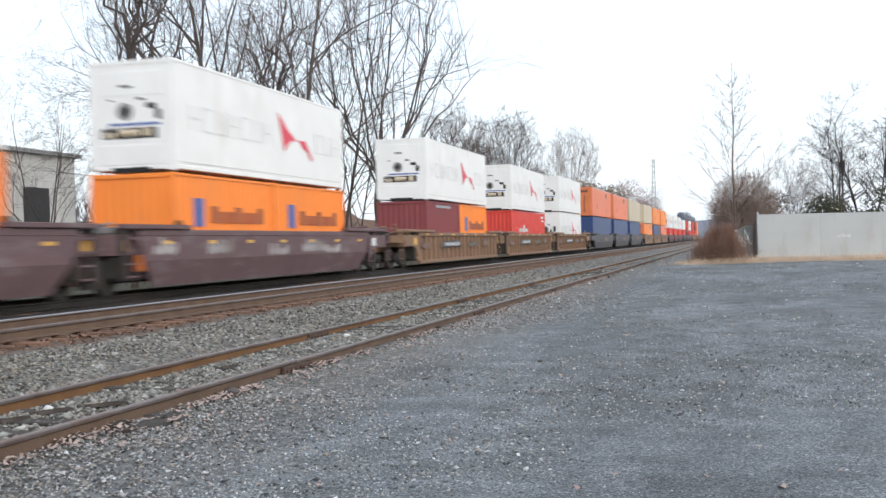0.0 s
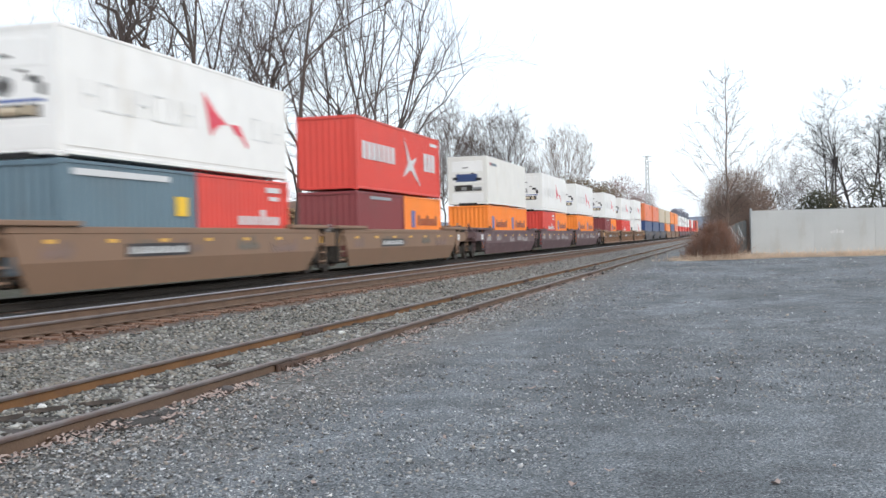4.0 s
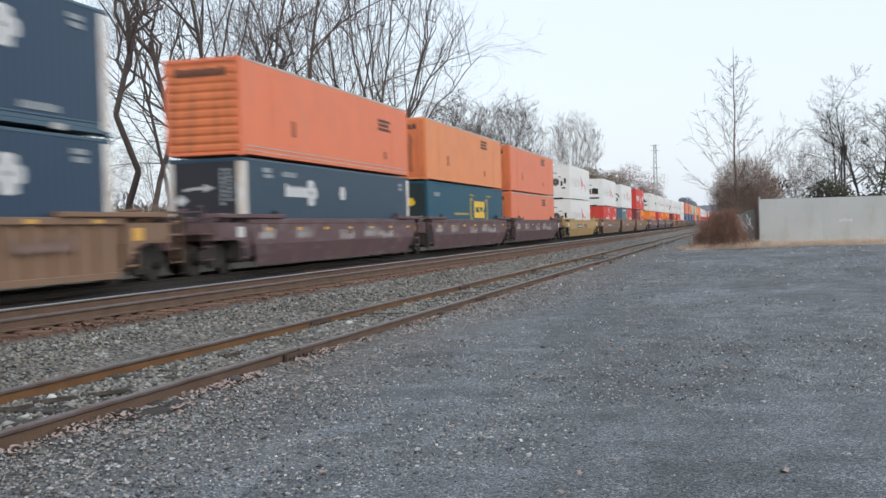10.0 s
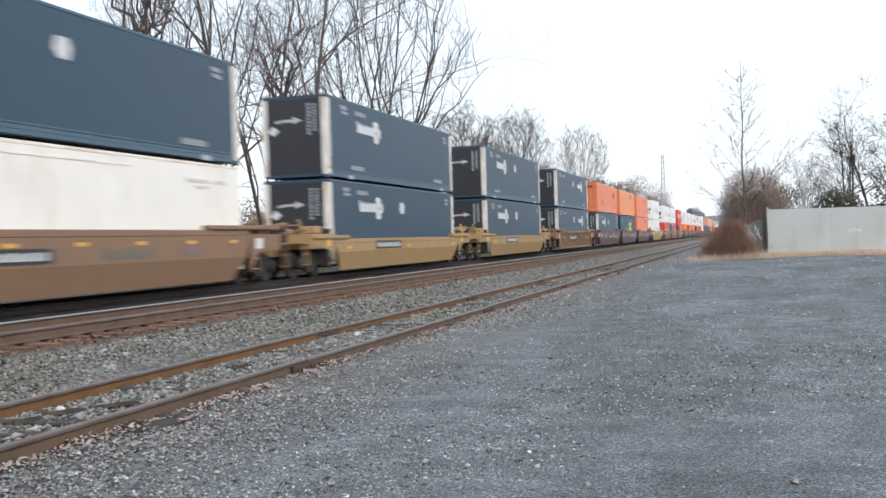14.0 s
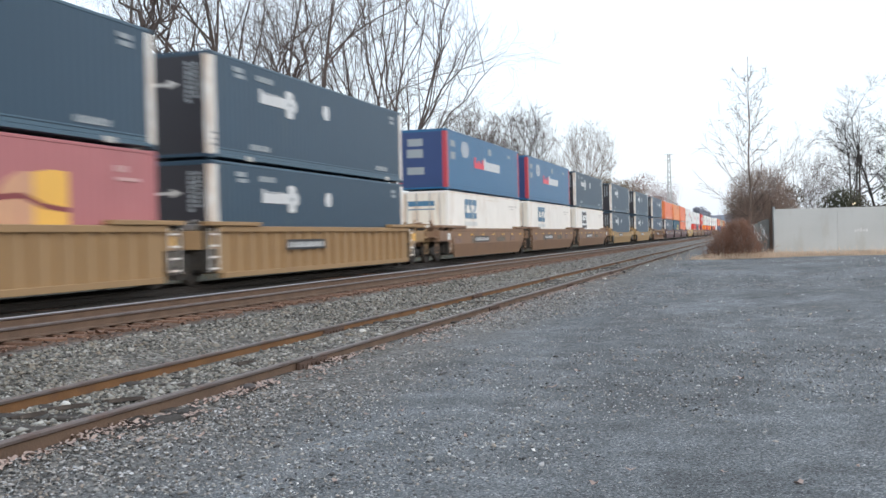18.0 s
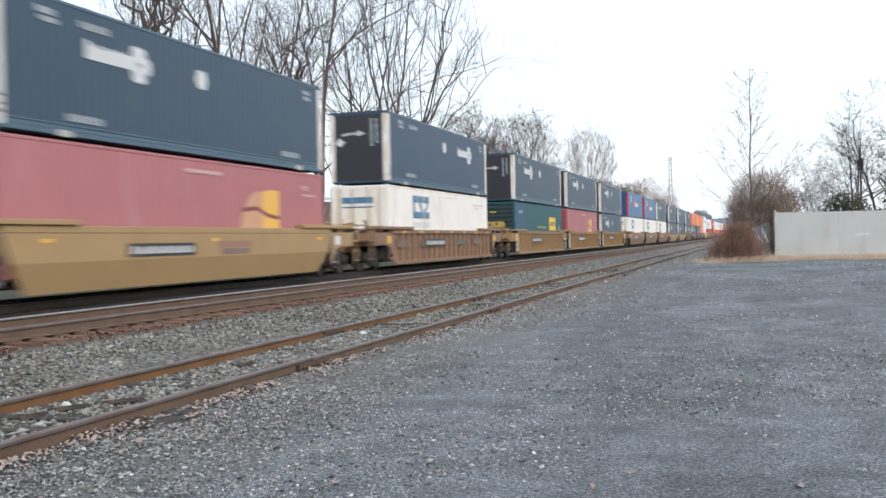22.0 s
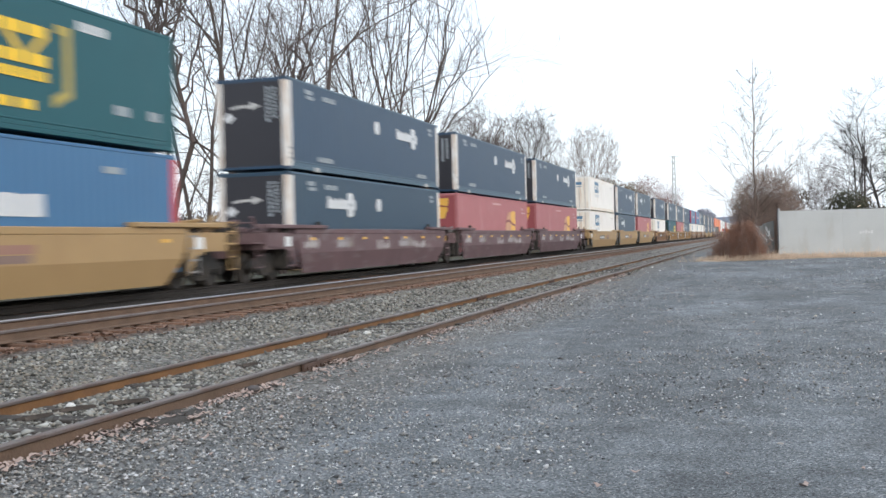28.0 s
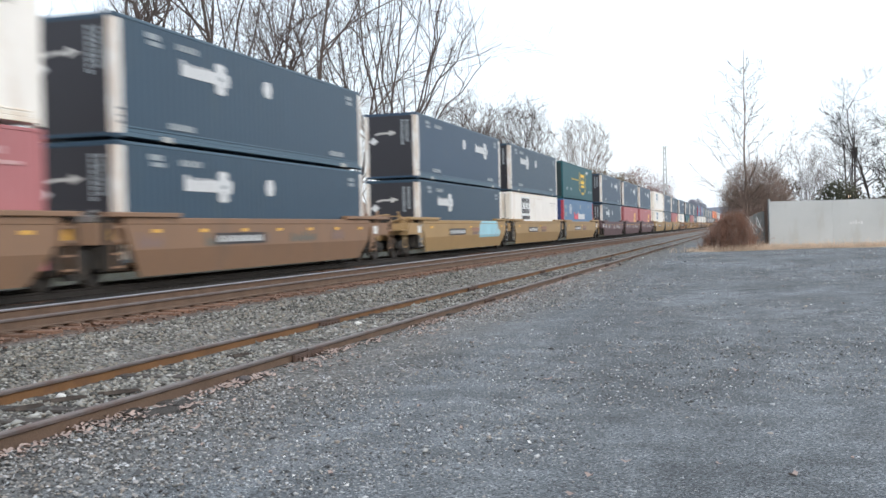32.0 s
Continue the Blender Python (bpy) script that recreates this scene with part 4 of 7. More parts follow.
def twig_cloud(seed, k, size, lobes, material):
    """A dense mass of short fine twigs that point up and outward through uneven lobes."""
    rnd = np.random.default_rng(seed)
    lob = np.array(lobes, float)
    w = lob[:, 3] ** 2
    pick = rnd.choice(len(lob), k, p=w / w.sum())
    d = rnd.normal(0, 1, (k, 3))
    d /= np.linalg.norm(d, axis=1, keepdims=True)
    c = lob[pick, :3] + d * (lob[pick, 3] * rnd.uniform(0.1, 1.0, k) ** 0.5)[:, None]
    g = d * 0.7 + rnd.normal(0, 0.5, (k, 3)) + np.array([0, 0, 0.6])
    g /= np.linalg.norm(g, axis=1, keepdims=True)
    s = size * rnd.uniform(0.4, 1.3, (k, 1))
    r = np.full((k, 1), 0.007)
    v, f = branch_tubes(np.concatenate([c, c + g * s, r, r * 0.5], 1), 3)
    return array_mesh("twigs", v, f, material)


def leaf_cloud(seed, k, size, lobes, material, name="crown"):
    """A crown of many small leaf clumps spread through uneven lobes (x, y, z, radius)."""
    rnd = np.random.default_rng(seed)
    lob = np.array(lobes, float)
    pick = rnd.integers(0, len(lob), k)
    d = rnd.normal(0, 1, (k, 3))
    d /= np.linalg.norm(d, axis=1, keepdims=True)
    c = lob[pick, :3] + d * (lob[pick, 3] * rnd.uniform(0.35, 1.0, k) ** 0.5)[:, None] * np.array([1, 1, 0.85])
    u = rnd.normal(0, 1, (k, 3))
    u /= np.linalg.norm(u, axis=1, keepdims=True)
    w = np.cross(u, d)
    s = size * rnd.uniform(0.5, 1.3, k)[:, None]
    V = np.stack([c - u * s, c + w * s * 0.6, c + u * s, c - w * s * 0.6], 1).reshape(-1, 3)
    F = np.arange(k * 4).reshape(-1, 4)
    return array_mesh(name, V, F, material)


def leafy_tree(seed, x, y, h, r, material, label, group, size=0.35, k=1500):
    rnd = random.Random(seed)
    t = thing("tree", label, "tree", group)
    t.matrix_basis = pose(x, y, float(land(x, y)))
    sh = Shape().tube((0, 0, -0.2), (0, 0, h * 0.6), h * 0.02, h * 0.008, 6)
    for i in range(5):
        a = rnd.uniform(0, 6.28)
        z = h * rnd.uniform(0.25, 0.5)
        sh.tube((0, 0, z), (math.cos(a) * r * 0.6, math.sin(a) * r * 0.6, z + h * 0.25), h * 0.008, h * 0.002, 5)
    part("trunk", sh, BARK, t)
    lobes = [(rnd.uniform(-r, r) * 0.7, rnd.uniform(-r, r) * 0.7, h * rnd.uniform(0.35, 0.85), r * rnd.uniform(0.3, 0.55)) for _ in range(12)]
    share("crown", leaf_cloud(seed, k, size, lobes, material), t)
    return t


def build_far_side():
    """Trees, mast and low hill far along the line."""
    rnd = random.Random(21)
    for px, x, h, m in ((1025, -30, 14, TWIG_OLIVE), (1045, -32, 15.5, TWIG_OLIVE), (1060, -36, 17, TWIG_OLIVE), (1075, -32, 16, TWIG_OLIVE), (1092, -36, 20, LEAF_RUST), (1105, -34, 18.5, TWIG_OLIVE),
                        (1118, -36, 20, LEAF_RUST), (1130, -34, 22, LEAF_RUST), (1140, -36, 22.5, LEAF_RUST), (1150, -36, 20, LEAF_RUST), (1160, -33, 17, TWIG_OLIVE),
                        (1168, -33, 16, TWIG_OLIVE)):
        leafy_tree(rnd.randrange(999), x, along(px, x), h, h * 0.42, m, "distant tree with thin brown autumn crown", "distant trees", 0.2, 3600)
    for px, x, s in ((1222, -27, 0.95), (1216, -31, 0.9)):
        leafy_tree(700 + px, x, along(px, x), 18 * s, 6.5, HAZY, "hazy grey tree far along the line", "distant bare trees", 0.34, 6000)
    for i in range(18):
        x = -30 - rnd.uniform(0, 30)
        y = 120 + i * 42
        leafy_tree(rnd.randrange(999), x, y, rnd.uniform(6, 9), rnd.uniform(4, 6), TWIG_OLIVE, "low scrubby tree along the line", "lineside scrub", 0.16, 900)
    hill = Shape()
    n = 60
    pts = [(-700 + i * 20, 2300 + 60 * math.sin(i * 0.3), 36 + 9 * math.sin(i * 0.21) + 4 * math.sin(i * 0.7 + 1)) for i in range(n)]
    vs = []
    for x, y, z in pts:
        vs += [(x, y - 250, -2), (x, y, z), (x, y + 250, -2)]
    hill.add(vs, [(3 * i + j, 3 * i + 3 + j, 3 * i + 4 + j, 3 * i + 1 + j) for i in range(n - 1) for j in (0, 1)])
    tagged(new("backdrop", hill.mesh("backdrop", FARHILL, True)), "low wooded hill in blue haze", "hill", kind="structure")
    mast = thing("lattice_mast", "slender grey lattice mast with cross-arms", "mast")
    y = along(1168, -26)
    mast.matrix_basis = pose(-26, y, 0)
    legs = [(-0.75, -0.75), (0.75, -0.75), (0.75, 0.75), (-0.75, 0.75)]
    H = (408 - 268) / 1900 * (y + 7.6) * 0.96 + 1.5
    for a, b in legs:
        part("leg", Shape().tube((a, b, 0), (a * 0.45, b * 0.45, H), 0.16, 0.12, 5), GALV, mast)
    for k in range(16):
        z0, z1 = H * k / 16, H * (k + 1) / 16
        for i in range(4):
            (a, b), (c, d) = legs[i], legs[(i + 1) % 4]
            f0, f1 = 1 - 0.55 * z0 / H, 1 - 0.55 * z1 / H
            if k % 2:
                (a, b), (c, d) = (c, d), (a, b)
            part("brace", Shape().tube((a * f0, b * f0, z0), (c * f1, d * f1, z1), 0.07, n=4), GALV, mast)
    for z in (H - 0.3, H - 2.0, H * 0.72):
        part("cross_arm", Shape().box(-1.5, 1.5, -0.06, 0.06, z - 0.06, z + 0.06), GALV, mast)


def build_right_side():
    """Panel wall, brush, grass verge and trees at the far edge of the lot."""
    wall = thing("wall_boundary", "smooth pale grey concrete panel wall", "wall", kind="structure")
    wall.matrix_basis = Matrix.Translation((*lot(0, 62.3), 0)) @ pose(0, 0, 0, 0, 0, 16.26)
    panel_me = Shape().box(0.0015, 3.5985, -0.09, 0.09, -0.2, 2.76, 0.008).mesh("panel", CONCRETE)
    for k in range(5):
        share("panel", panel_me, wall, pose(19.42 + k * 3.6, 0, 0))
    part("post", Shape().box(19.31, 19.41, -0.12, 0.12, -0.2, 2.9, 0.01), GALV, wall, "square steel end post")
    marks = Shape()
    for k in range(5):
        marks.box(24.0 + k * 0.16, 24.12 + k * 0.16, -0.094, -0.09, 1.33 + 0.03 * (k % 2), 1.46 + 0.04 * (k % 3))
    part("paint_mark", marks, mat("faded_white_paint", (0.56, 0.57, 0.57), 0.8), wall, "faint white paint scrawl")
    fence = thing("fence", "weathered grey board fence with pale painted scrawls", "fence")
    fence.matrix_basis = Matrix.Translation((*lot(19.2, 62.7), 0)) @ pose(0, 0, 0, 0, 0, 16.26 + 165)
    board = Shape().box(0, 0.21, -0.02, 0.02, -0.1, 2.2, 0.004).mesh("board", mat("weathered_boards", (0.16, 0.165, 0.16), 0.9, 0, 0.3, 2, 30, 0.3, spread=0.2))
    for k, f in enumerate((1.0, 0.98, 0.94, 0.88, 0.8, 0.68)):
        share("board", board, fence, pose(k * 0.215, 0, 0) @ Matrix.Diagonal((1, 1, f, 1)))
    rnd = random.Random(2)
    for k in range(5):
        sc = Shape()
        cx, cz = 0.2 + k * 0.17, 1.35 + 0.25 * math.sin(k * 2.0)
        pr = None
        for i in range(9):
            q = (cx + 0.12 * math.sin(i * 1.1 + k) + rnd.uniform(-0.04, 0.04), 0.03, cz + 0.3 * math.cos(i * 0.8 + k) + rnd.uniform(-0.05, 0.05))
            if pr:
                sc.tube(pr, q, 0.012, n=4)
            pr = q
        part("painted_scrawl", sc, PANEL, fence, "pale sprayed loop")
    brush = thing("bush", "leafless reddish-brown bramble bush by the wall", "bush")
    brush.matrix_basis = Matrix.Translation((*lot(16.55, 60.7), -0.02)) @ pose(0, 0, 0, 0, 0, 16.26)
    for k, (dx, dy, s) in enumerate(((-0.85, 0.1, 0.7), (-0.4, -0.3, 0.85), (0.2, 0.25, 1.0), (0.65, -0.1, 0.95), (1.05, 0.4, 0.8), (0.0, 0.6, 0.95))):
        share("stem_clump", brush_mesh(310 + k, 95, 1.45, 1.7, 2.35 * s, TWIG_RED if k % 2 else TWIG_BROWN, 0.0085, 6), brush, pose(dx, dy, 0))
    lobes = [(-1.0, 0, 0.35, 0.42), (-0.6, 0, 0.7, 0.55), (-0.1, 0, 1.15, 0.7), (0.35, 0, 1.4, 0.72), (0.7, 0.1, 0.9, 0.6), (1.05, 0.3, 0.5, 0.45)]
    share("twig_mass", twig_cloud(340, 5200, 0.4, lobes, TWIG_RED), brush)
    tall = thing("bush", "dense rounded grey-brown thicket behind the bramble", "bush")
    tall.matrix_basis = Matrix.Translation((*lot(19.55, 65.6), -0.02)) @ pose(0, 0, 0, 0, 0, 16.26)
    lobes = [(-1.15, 0, 3.2, 1.0), (-0.5, 0.3, 4.1, 1.15), (0.4, -0.2, 4.2, 1.15), (1.1, 0.2, 3.5, 1.05), (1.6, 0, 2.6, 0.9), (-1.2, 0.1, 2.0, 0.95), (0, 0, 2.6, 1.3), (0.8, 0.1, 1.6, 1.2), (-0.5, 0, 1.0, 1.2)]
    share("twig_mass", twig_cloud(320, 13000, 0.42, lobes, TWIG_BROWN), tall)
    for k, (dx, dy, s) in enumerate(((-0.9, 0.2, 0.9), (0.0, -0.3, 1.0), (0.9, 0.3, 0.92))):
        share("stem_clump", brush_mesh(330 + k, 40, 2.4, 1.6, 5.3 * s, TWIG_BROWN, 0.011, 6), tall, pose(dx, dy, 0))
    x, y = lot(18.8, 65.0)
    plant(TREE_F, x, y, 40, 1.02, "slender pale young tree rising from the thicket", name="sapling")
    for a, d, s, m, tr in ((34.6, 90, 0.93, TREE_G, 60), (37.6, 91, 1.0, TREE_G, 130), (40.6, 92, 0.97, TREE_G, 250), (36.2, 104, 1.0, TREE_S, 60),
                           (44.0, 94, 1.05, TREE_G, 200), (27.5, 80, 0.72, TREE_S, 0), (31.0, 84, 0.8, TREE_S, 130)):
        x, y = lot(a, d)
        plant(m, x, y, tr, s, "dark bare tree behind the panel wall", "trees behind the wall")
    rnd = random.Random(9)
    under = brush_mesh(33, 50, 3.6, 3.0, 4.2, TWIG_OLIVE, 0.012, 6)
    for i in range(11):
        s = thing("bush", "leafless olive-brown undergrowth behind the wall", "bush", "undergrowth")
        s.matrix_basis = Matrix.Translation((*lot(22.5 + i * 1.9, 76 + rnd.uniform(-3, 6)), -0.05)) @ pose(0, 0, 0, 0, 0, rnd.uniform(0, 360)) @ Matrix.Scale(rnd.uniform(0.8, 1.1), 4)
        tagged(share("stem_thicket", under, s), kind="stuff")
    for i, a in enumerate((22.3, 24.2, 26.4, 29.2, 32.0, 34.3, 36.5, 39)):
        x, y = lot(a, 72 + rnd.uniform(-2, 4))
        leafy_tree(100 + i, x, y, rnd.uniform(4.0, 5.2), 2.2, (LEAF_GREEN, BROWN_LEAF)[i % 2], "dark dense shrub behind the wall", "dense shrubs", 0.1, 3200)
    soil = Shape()
    n = 60
    for i in range(n + 1):
        a = 14.4 + i * 0.4
        near = 61.05 - (1.5 if a < 19.3 else 0.15) * (0.6 + 0.4 * math.sin(i * 0.9)) + 0.2 * math.sin(i * 0.37)
        for b, z in ((near - 0.25, -0.03), (near, 0.03 + 0.015 * math.sin(i * 1.3)), (62.15, 0.10 + 0.03 * math.sin(i * 0.8)), (62.9, 0.08)):
            w = RIGHT * a + FWD * b
            soil.v.append((w.x, w.y, z))
    soil.f = [(4 * i + j, 4 * i + 4 + j, 4 * i + 5 + j, 4 * i + 1 + j) for i in range(n) for j in range(3)]
    tagged(new("verge", soil.mesh("verge", mat("straw_littered_soil", (0.40, 0.31, 0.22), 0.95, 0, 0.35, 1.2, 9, 0.6, (0.20, 0.15, 0.11), 0.5), True)), "low verge of straw and pale soil along the wall", "verge", kind="structure")
    verge = np.random.default_rng(6)
    segs = []
    for k in range(12500):
        a = verge.uniform(15.0, 38) if k < 9000 else 17.2 + verge.normal(0, 1.2)
        b = 61.5 + verge.normal(0, 0.35) - (1.6 * verge.random() if a < 19.5 else 0.3 * verge.random())
        p = RIGHT * a + FWD * b
        h = verge.uniform(0.05, 0.34) * (1 if verge.random() > 0.1 else 1.7)
        q = (p.x + verge.normal(0, 0.08), p.y + verge.normal(0, 0.08), h)
        segs.append((p.x, p.y, -0.02, *q, 0.011, 0.004))
    v, f = branch_tubes(segs, 3)
    tagged(new("dry_grass", array_mesh("dry_grass", v, f, STRAW)), "strip of dry straw-coloured grass at the wall's foot", "grass", kind="stuff")
    lamp = thing("street_lamp", "distant street lamp with a warm glowing head", "street lamp")
    x, y = lot((1519 - 784) / 1900 * 110, 110)
    lamp.matrix_basis = pose(x, y, 0)
    zl = 1.55 + (405.5 - 362) / 1900 * 110
    part("pole", Shape().tube((0, 0.1, 0), (0, 0.1, zl + 0.2), 0.06, n=6), GALV, lamp)
    part("lamp_head", Shape().box(-0.25, 0.25, -0.2, 0.1, zl - 0.17, zl + 0.17, 0.08), LAMP, lamp, "warm glowing lamp head")
    pole = thing("utility_pole", "dark wooden utility pole behind the wall", "utility pole")
    x, y = lot((1528 - 784) / 1900 * 95, 95)
    pole.matrix_basis = pose(x, y, 0)
    part("pole", Shape().tube((0, 0, -0.3), (0, 0, 8.9), 0.10, 0.08, 8), BARK_DARK, pole)
    part("transformer", Shape().tube((0.05, -0.3, 7.3), (0.05, -0.3, 8.0), 0.2, n=10), BLACK, pole, "dark transformer can")


def build_left_side():
    """Pale industrial building and scrub behind the train."""
    b = thing("building", "long pale grey industrial shed with a shallow roof", "building")
    b.matrix_basis = pose(-36, 0, -0.1)
    y0, y1, H = 14, 53.0, 6.9
    part("wall", Shape().box(-14, 0, y0, y1, 0, H), SIDING, b)
    for k in range(24):
        y = y0 + 0.8 + k * 1.6
        part("wall_rib", Shape().box(0.002, 0.06, y, y + 0.09, 0, H - 0.05), SIDING, b)
    part("roof", Shape().extrude([(-14.3, H), (0.3, H), (0.3, H + 0.22), (-7, H + 1.2), (-14.3, H + 0.22)], y0 - 0.3, y1 + 0.3), mat("grey_roof_edge", (0.34, 0.34, 0.34), 0.8), b, "shallow grey roof")
    part("door", Shape().box(0.0, 0.09, 48.4, 50.5, 0, 5.1, 0.01), mat("dark_door", (0.05, 0.052, 0.055), 0.7), b, "tall dark sliding door")
    rnd = random.Random(44)
    for i in range(22):
        y = 30 + i * 9.5 + rnd.uniform(-2, 2)
        x = -22.5 - rnd.uniform(0, 6)
        s = thing("shrub", "leafless brown shrub on the bank behind the tracks", "shrub", "lineside shrubs")
        s.matrix_basis = pose(x, y, float(land(x, y)) - 0.05, 0, 0, rnd.uniform(0, 360)) @ Matrix.Scale(rnd.uniform(0.8, 1.3) if y < 60 else rnd.uniform(1.3, 2.1), 4)
        tagged(share("stem_thicket", SHRUB, s), kind="stuff")


def build_woods():
    """Far woods behind the yard: a long uneven belt of bare grey-brown scrub, and a stack of sawn boards."""
    rnd = np.random.default_rng(51)
    k = 20000
    y = rnd.uniform(20, 620, k)
    x = -95 - rnd.uniform(0, 25, k) - y * 0.1
    top = 8.6 + 1.8 * np.sin(y * 0.11) + 1.1 * np.sin(y * 0.37 + 1) + rnd.normal(0, 0.7, k)
    z = np.abs(top * rnd.uniform(0, 1, k) ** 0.7)
    c = np.stack([x, y, z], -1)
    d = rnd.normal(0, 1, (k, 3)) * np.array([0.4, 0.4, 1.0])
    d /= np.linalg.norm(d, axis=1, keepdims=True)
    w = np.cross(d, rnd.normal(0, 1, (k, 3)))
    w /= np.linalg.norm(w, axis=1, keepdims=True)
    s = rnd.uniform(0.4, 1.1, k)[:, None]
    V = np.stack([c - d * s, c + w * s * 0.22, c + d * s, c - w * s * 0.22], 1).reshape(-1, 3)
    # the woods' haze lies in their pale grey colour
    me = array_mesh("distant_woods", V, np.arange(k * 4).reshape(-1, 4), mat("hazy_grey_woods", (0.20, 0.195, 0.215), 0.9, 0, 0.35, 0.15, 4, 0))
    tagged(new("distant_woods", me), "belt of hazy grey-brown leafless woods", "woods", kind="stuff")
    pile = thing("lumber_pile", "stack of pale sawn boards behind the tracks", "lumber")
    yy = along(492, -27.5)
    pile.matrix_basis = pose(-27.5, yy, 0.0, 0, 0, 62)
    board = Shape().box(-0.14, 0.14, -2.0, 2.0, 0, 0.09, 0.01).mesh("board", mat("sawn_wood", (0.42, 0.30, 0.17), 0.8, 0, 0.2, 2, 30, 0.2, spread=0.2))
    for r in range(31):
        for k in range(5):
            share("board", board, pile, pose(k * 0.31 - 0.6, 0.3 * math.sin(r * 2 + k), r * 0.12, 0, 0, 4 * math.sin(r + k * 3)))
    brown = mat("reddish_brown_mulch", (0.15, 0.095, 0.07), 0.95, 0, 0.3, 0.8, 9, 0.6)
    for px, x, w, h, label in ((560, -46, 9.5, 6.0, "tall heap of reddish-brown mulch behind the trees"), (245, -52, 6.0, 3.6, "low brown heap of brush and soil behind the trees")):
        heap = bmesh.new()
        bmesh.ops.create_icosphere(heap, subdivisions=4, radius=1.0)
        for v in heap.verts:
            q = 1 + 0.16 * noise.noise(v.co * 2.1 + Vector((px, 0, 0))) + 0.06 * noise.noise(v.co * 6.0)
            v.co = Vector((v.co.x * w * q, v.co.y * w * q, max(v.co.z, -0.1) * h * q))
        me = bpy.data.meshes.new("soil_heap")
        heap.to_mesh(me)
        heap.free()
        me.materials.append(brown)
        ob = tagged(new("soil_heap", me), label, "heap")
        ob.matrix_basis = pose(x, along(px, x), 0.0)
    for i, (px, x) in enumerate(((205, -47), (232, -44), (262, -48), (292, -45), (322, -49), (352, -46))):
        leafy_tree(400 + i, x, along(px, x), 3.6 + 0.5 * (i % 3), 2.4, (BROWN_LEAF, TWIG_OLIVE)[i % 2], "dense brown-olive scrub behind the trees", "background scrub", 0.14, 1500)


build_woods()
SHRUB = brush_mesh(36, 36, 3.4, 3.0, 2.4, TWIG_OLIVE, 0.009, 4)
build_left_side()
build_far_side()
build_right_side()
build_trees()

# ------------------------------------------------------------------ containers
WIDE, TALL = 2.438, 2.896
HX = WIDE / 2


def corrugated_side(x, y0, y1, z0, z1, depth, pitch, out):
    """A trapezoid-ribbed sheet along y; out is the way it faces."""
    n = max(2, int((y1 - y0) / pitch))
    step = (y1 - y0) / n
    ys, xs = [], []
    for k in range(n):
        for f, d in ((0.0, 0), (0.28, 0), (0.5, 1), (0.78, 1)):
            ys.append(y0 + (k + f) * step)
            xs.append(x - out * depth * d)
    ys.append(y1)
    xs.append(x)
    v = [(a, b, z0) for a, b in zip(xs, ys)] + [(a, b, z1) for a, b in zip(xs, ys)]
    m = len(xs)
    f = [(i, i + 1, m + i + 1, m + i) if out > 0 else (i + 1, i, m + i, m + i + 1) for i in range(m - 1)]
    return v, f


def side_bars(rows, material, parent, name="marking", label="", x=HX + 0.003):
    """Flat painted marks on the flank that faces the lot: rows of y0, y1, z0, z1."""
    for y0, y1, z0, z1 in rows:
        part(name, Shape().box(x - 0.006, x + 0.004, y0, y1, z0, z1), material, parent, label)


def end_bars(rows, L, material, parent, name="marking", label=""):
    """Flat painted marks on the end wall: rows of x0, x1, z0, z1."""
    for x0, x1, z0, z1 in rows:
        part(name, Shape().box(x0, x1, -L / 2 - 0.004, -L / 2 + 0.006, z0, z1), material, parent, label)


def disc(y, z, r, material, parent, name="emblem", label="", wide=1.0, x=HX + 0.004, n=20):
    poly = [(y + wide * r * math.cos(2 * math.pi * i / n), z + r * math.sin(2 * math.pi * i / n)) for i in range(n)]
    return part(name, Shape().extrude(poly, x - 0.006, x + 0.003, "x"), material, parent, label)


def outline(poly, material, parent, name="emblem", label="", x=HX + 0.004):
    return part(name, Shape().extrude(poly, x - 0.006, x + 0.003, "x"), material, parent, label)


def comb(y, n, pitch, wide, z, heights):
    """Outline of a row of lettering bars that share a thin base line."""
    pts = [(y, z), (y + (n - 1) * pitch + wide, z)]
    for k in reversed(range(n)):
        h = heights[k % len(heights)]
        pts += [(y + k * pitch + wide, z + h), (y + k * pitch, z + h)]
        if k:
            pts += [(y + k * pitch, z + 0.025), (y + (k - 1) * pitch + wide, z + 0.025)]
    return pts


def letter_row(y, n, pitch, wide, z, heights, material, parent, name="marking", label="", x=HX + 0.004):
    return outline(comb(y, n, pitch, wide, z, heights), material, parent, name, label, x)


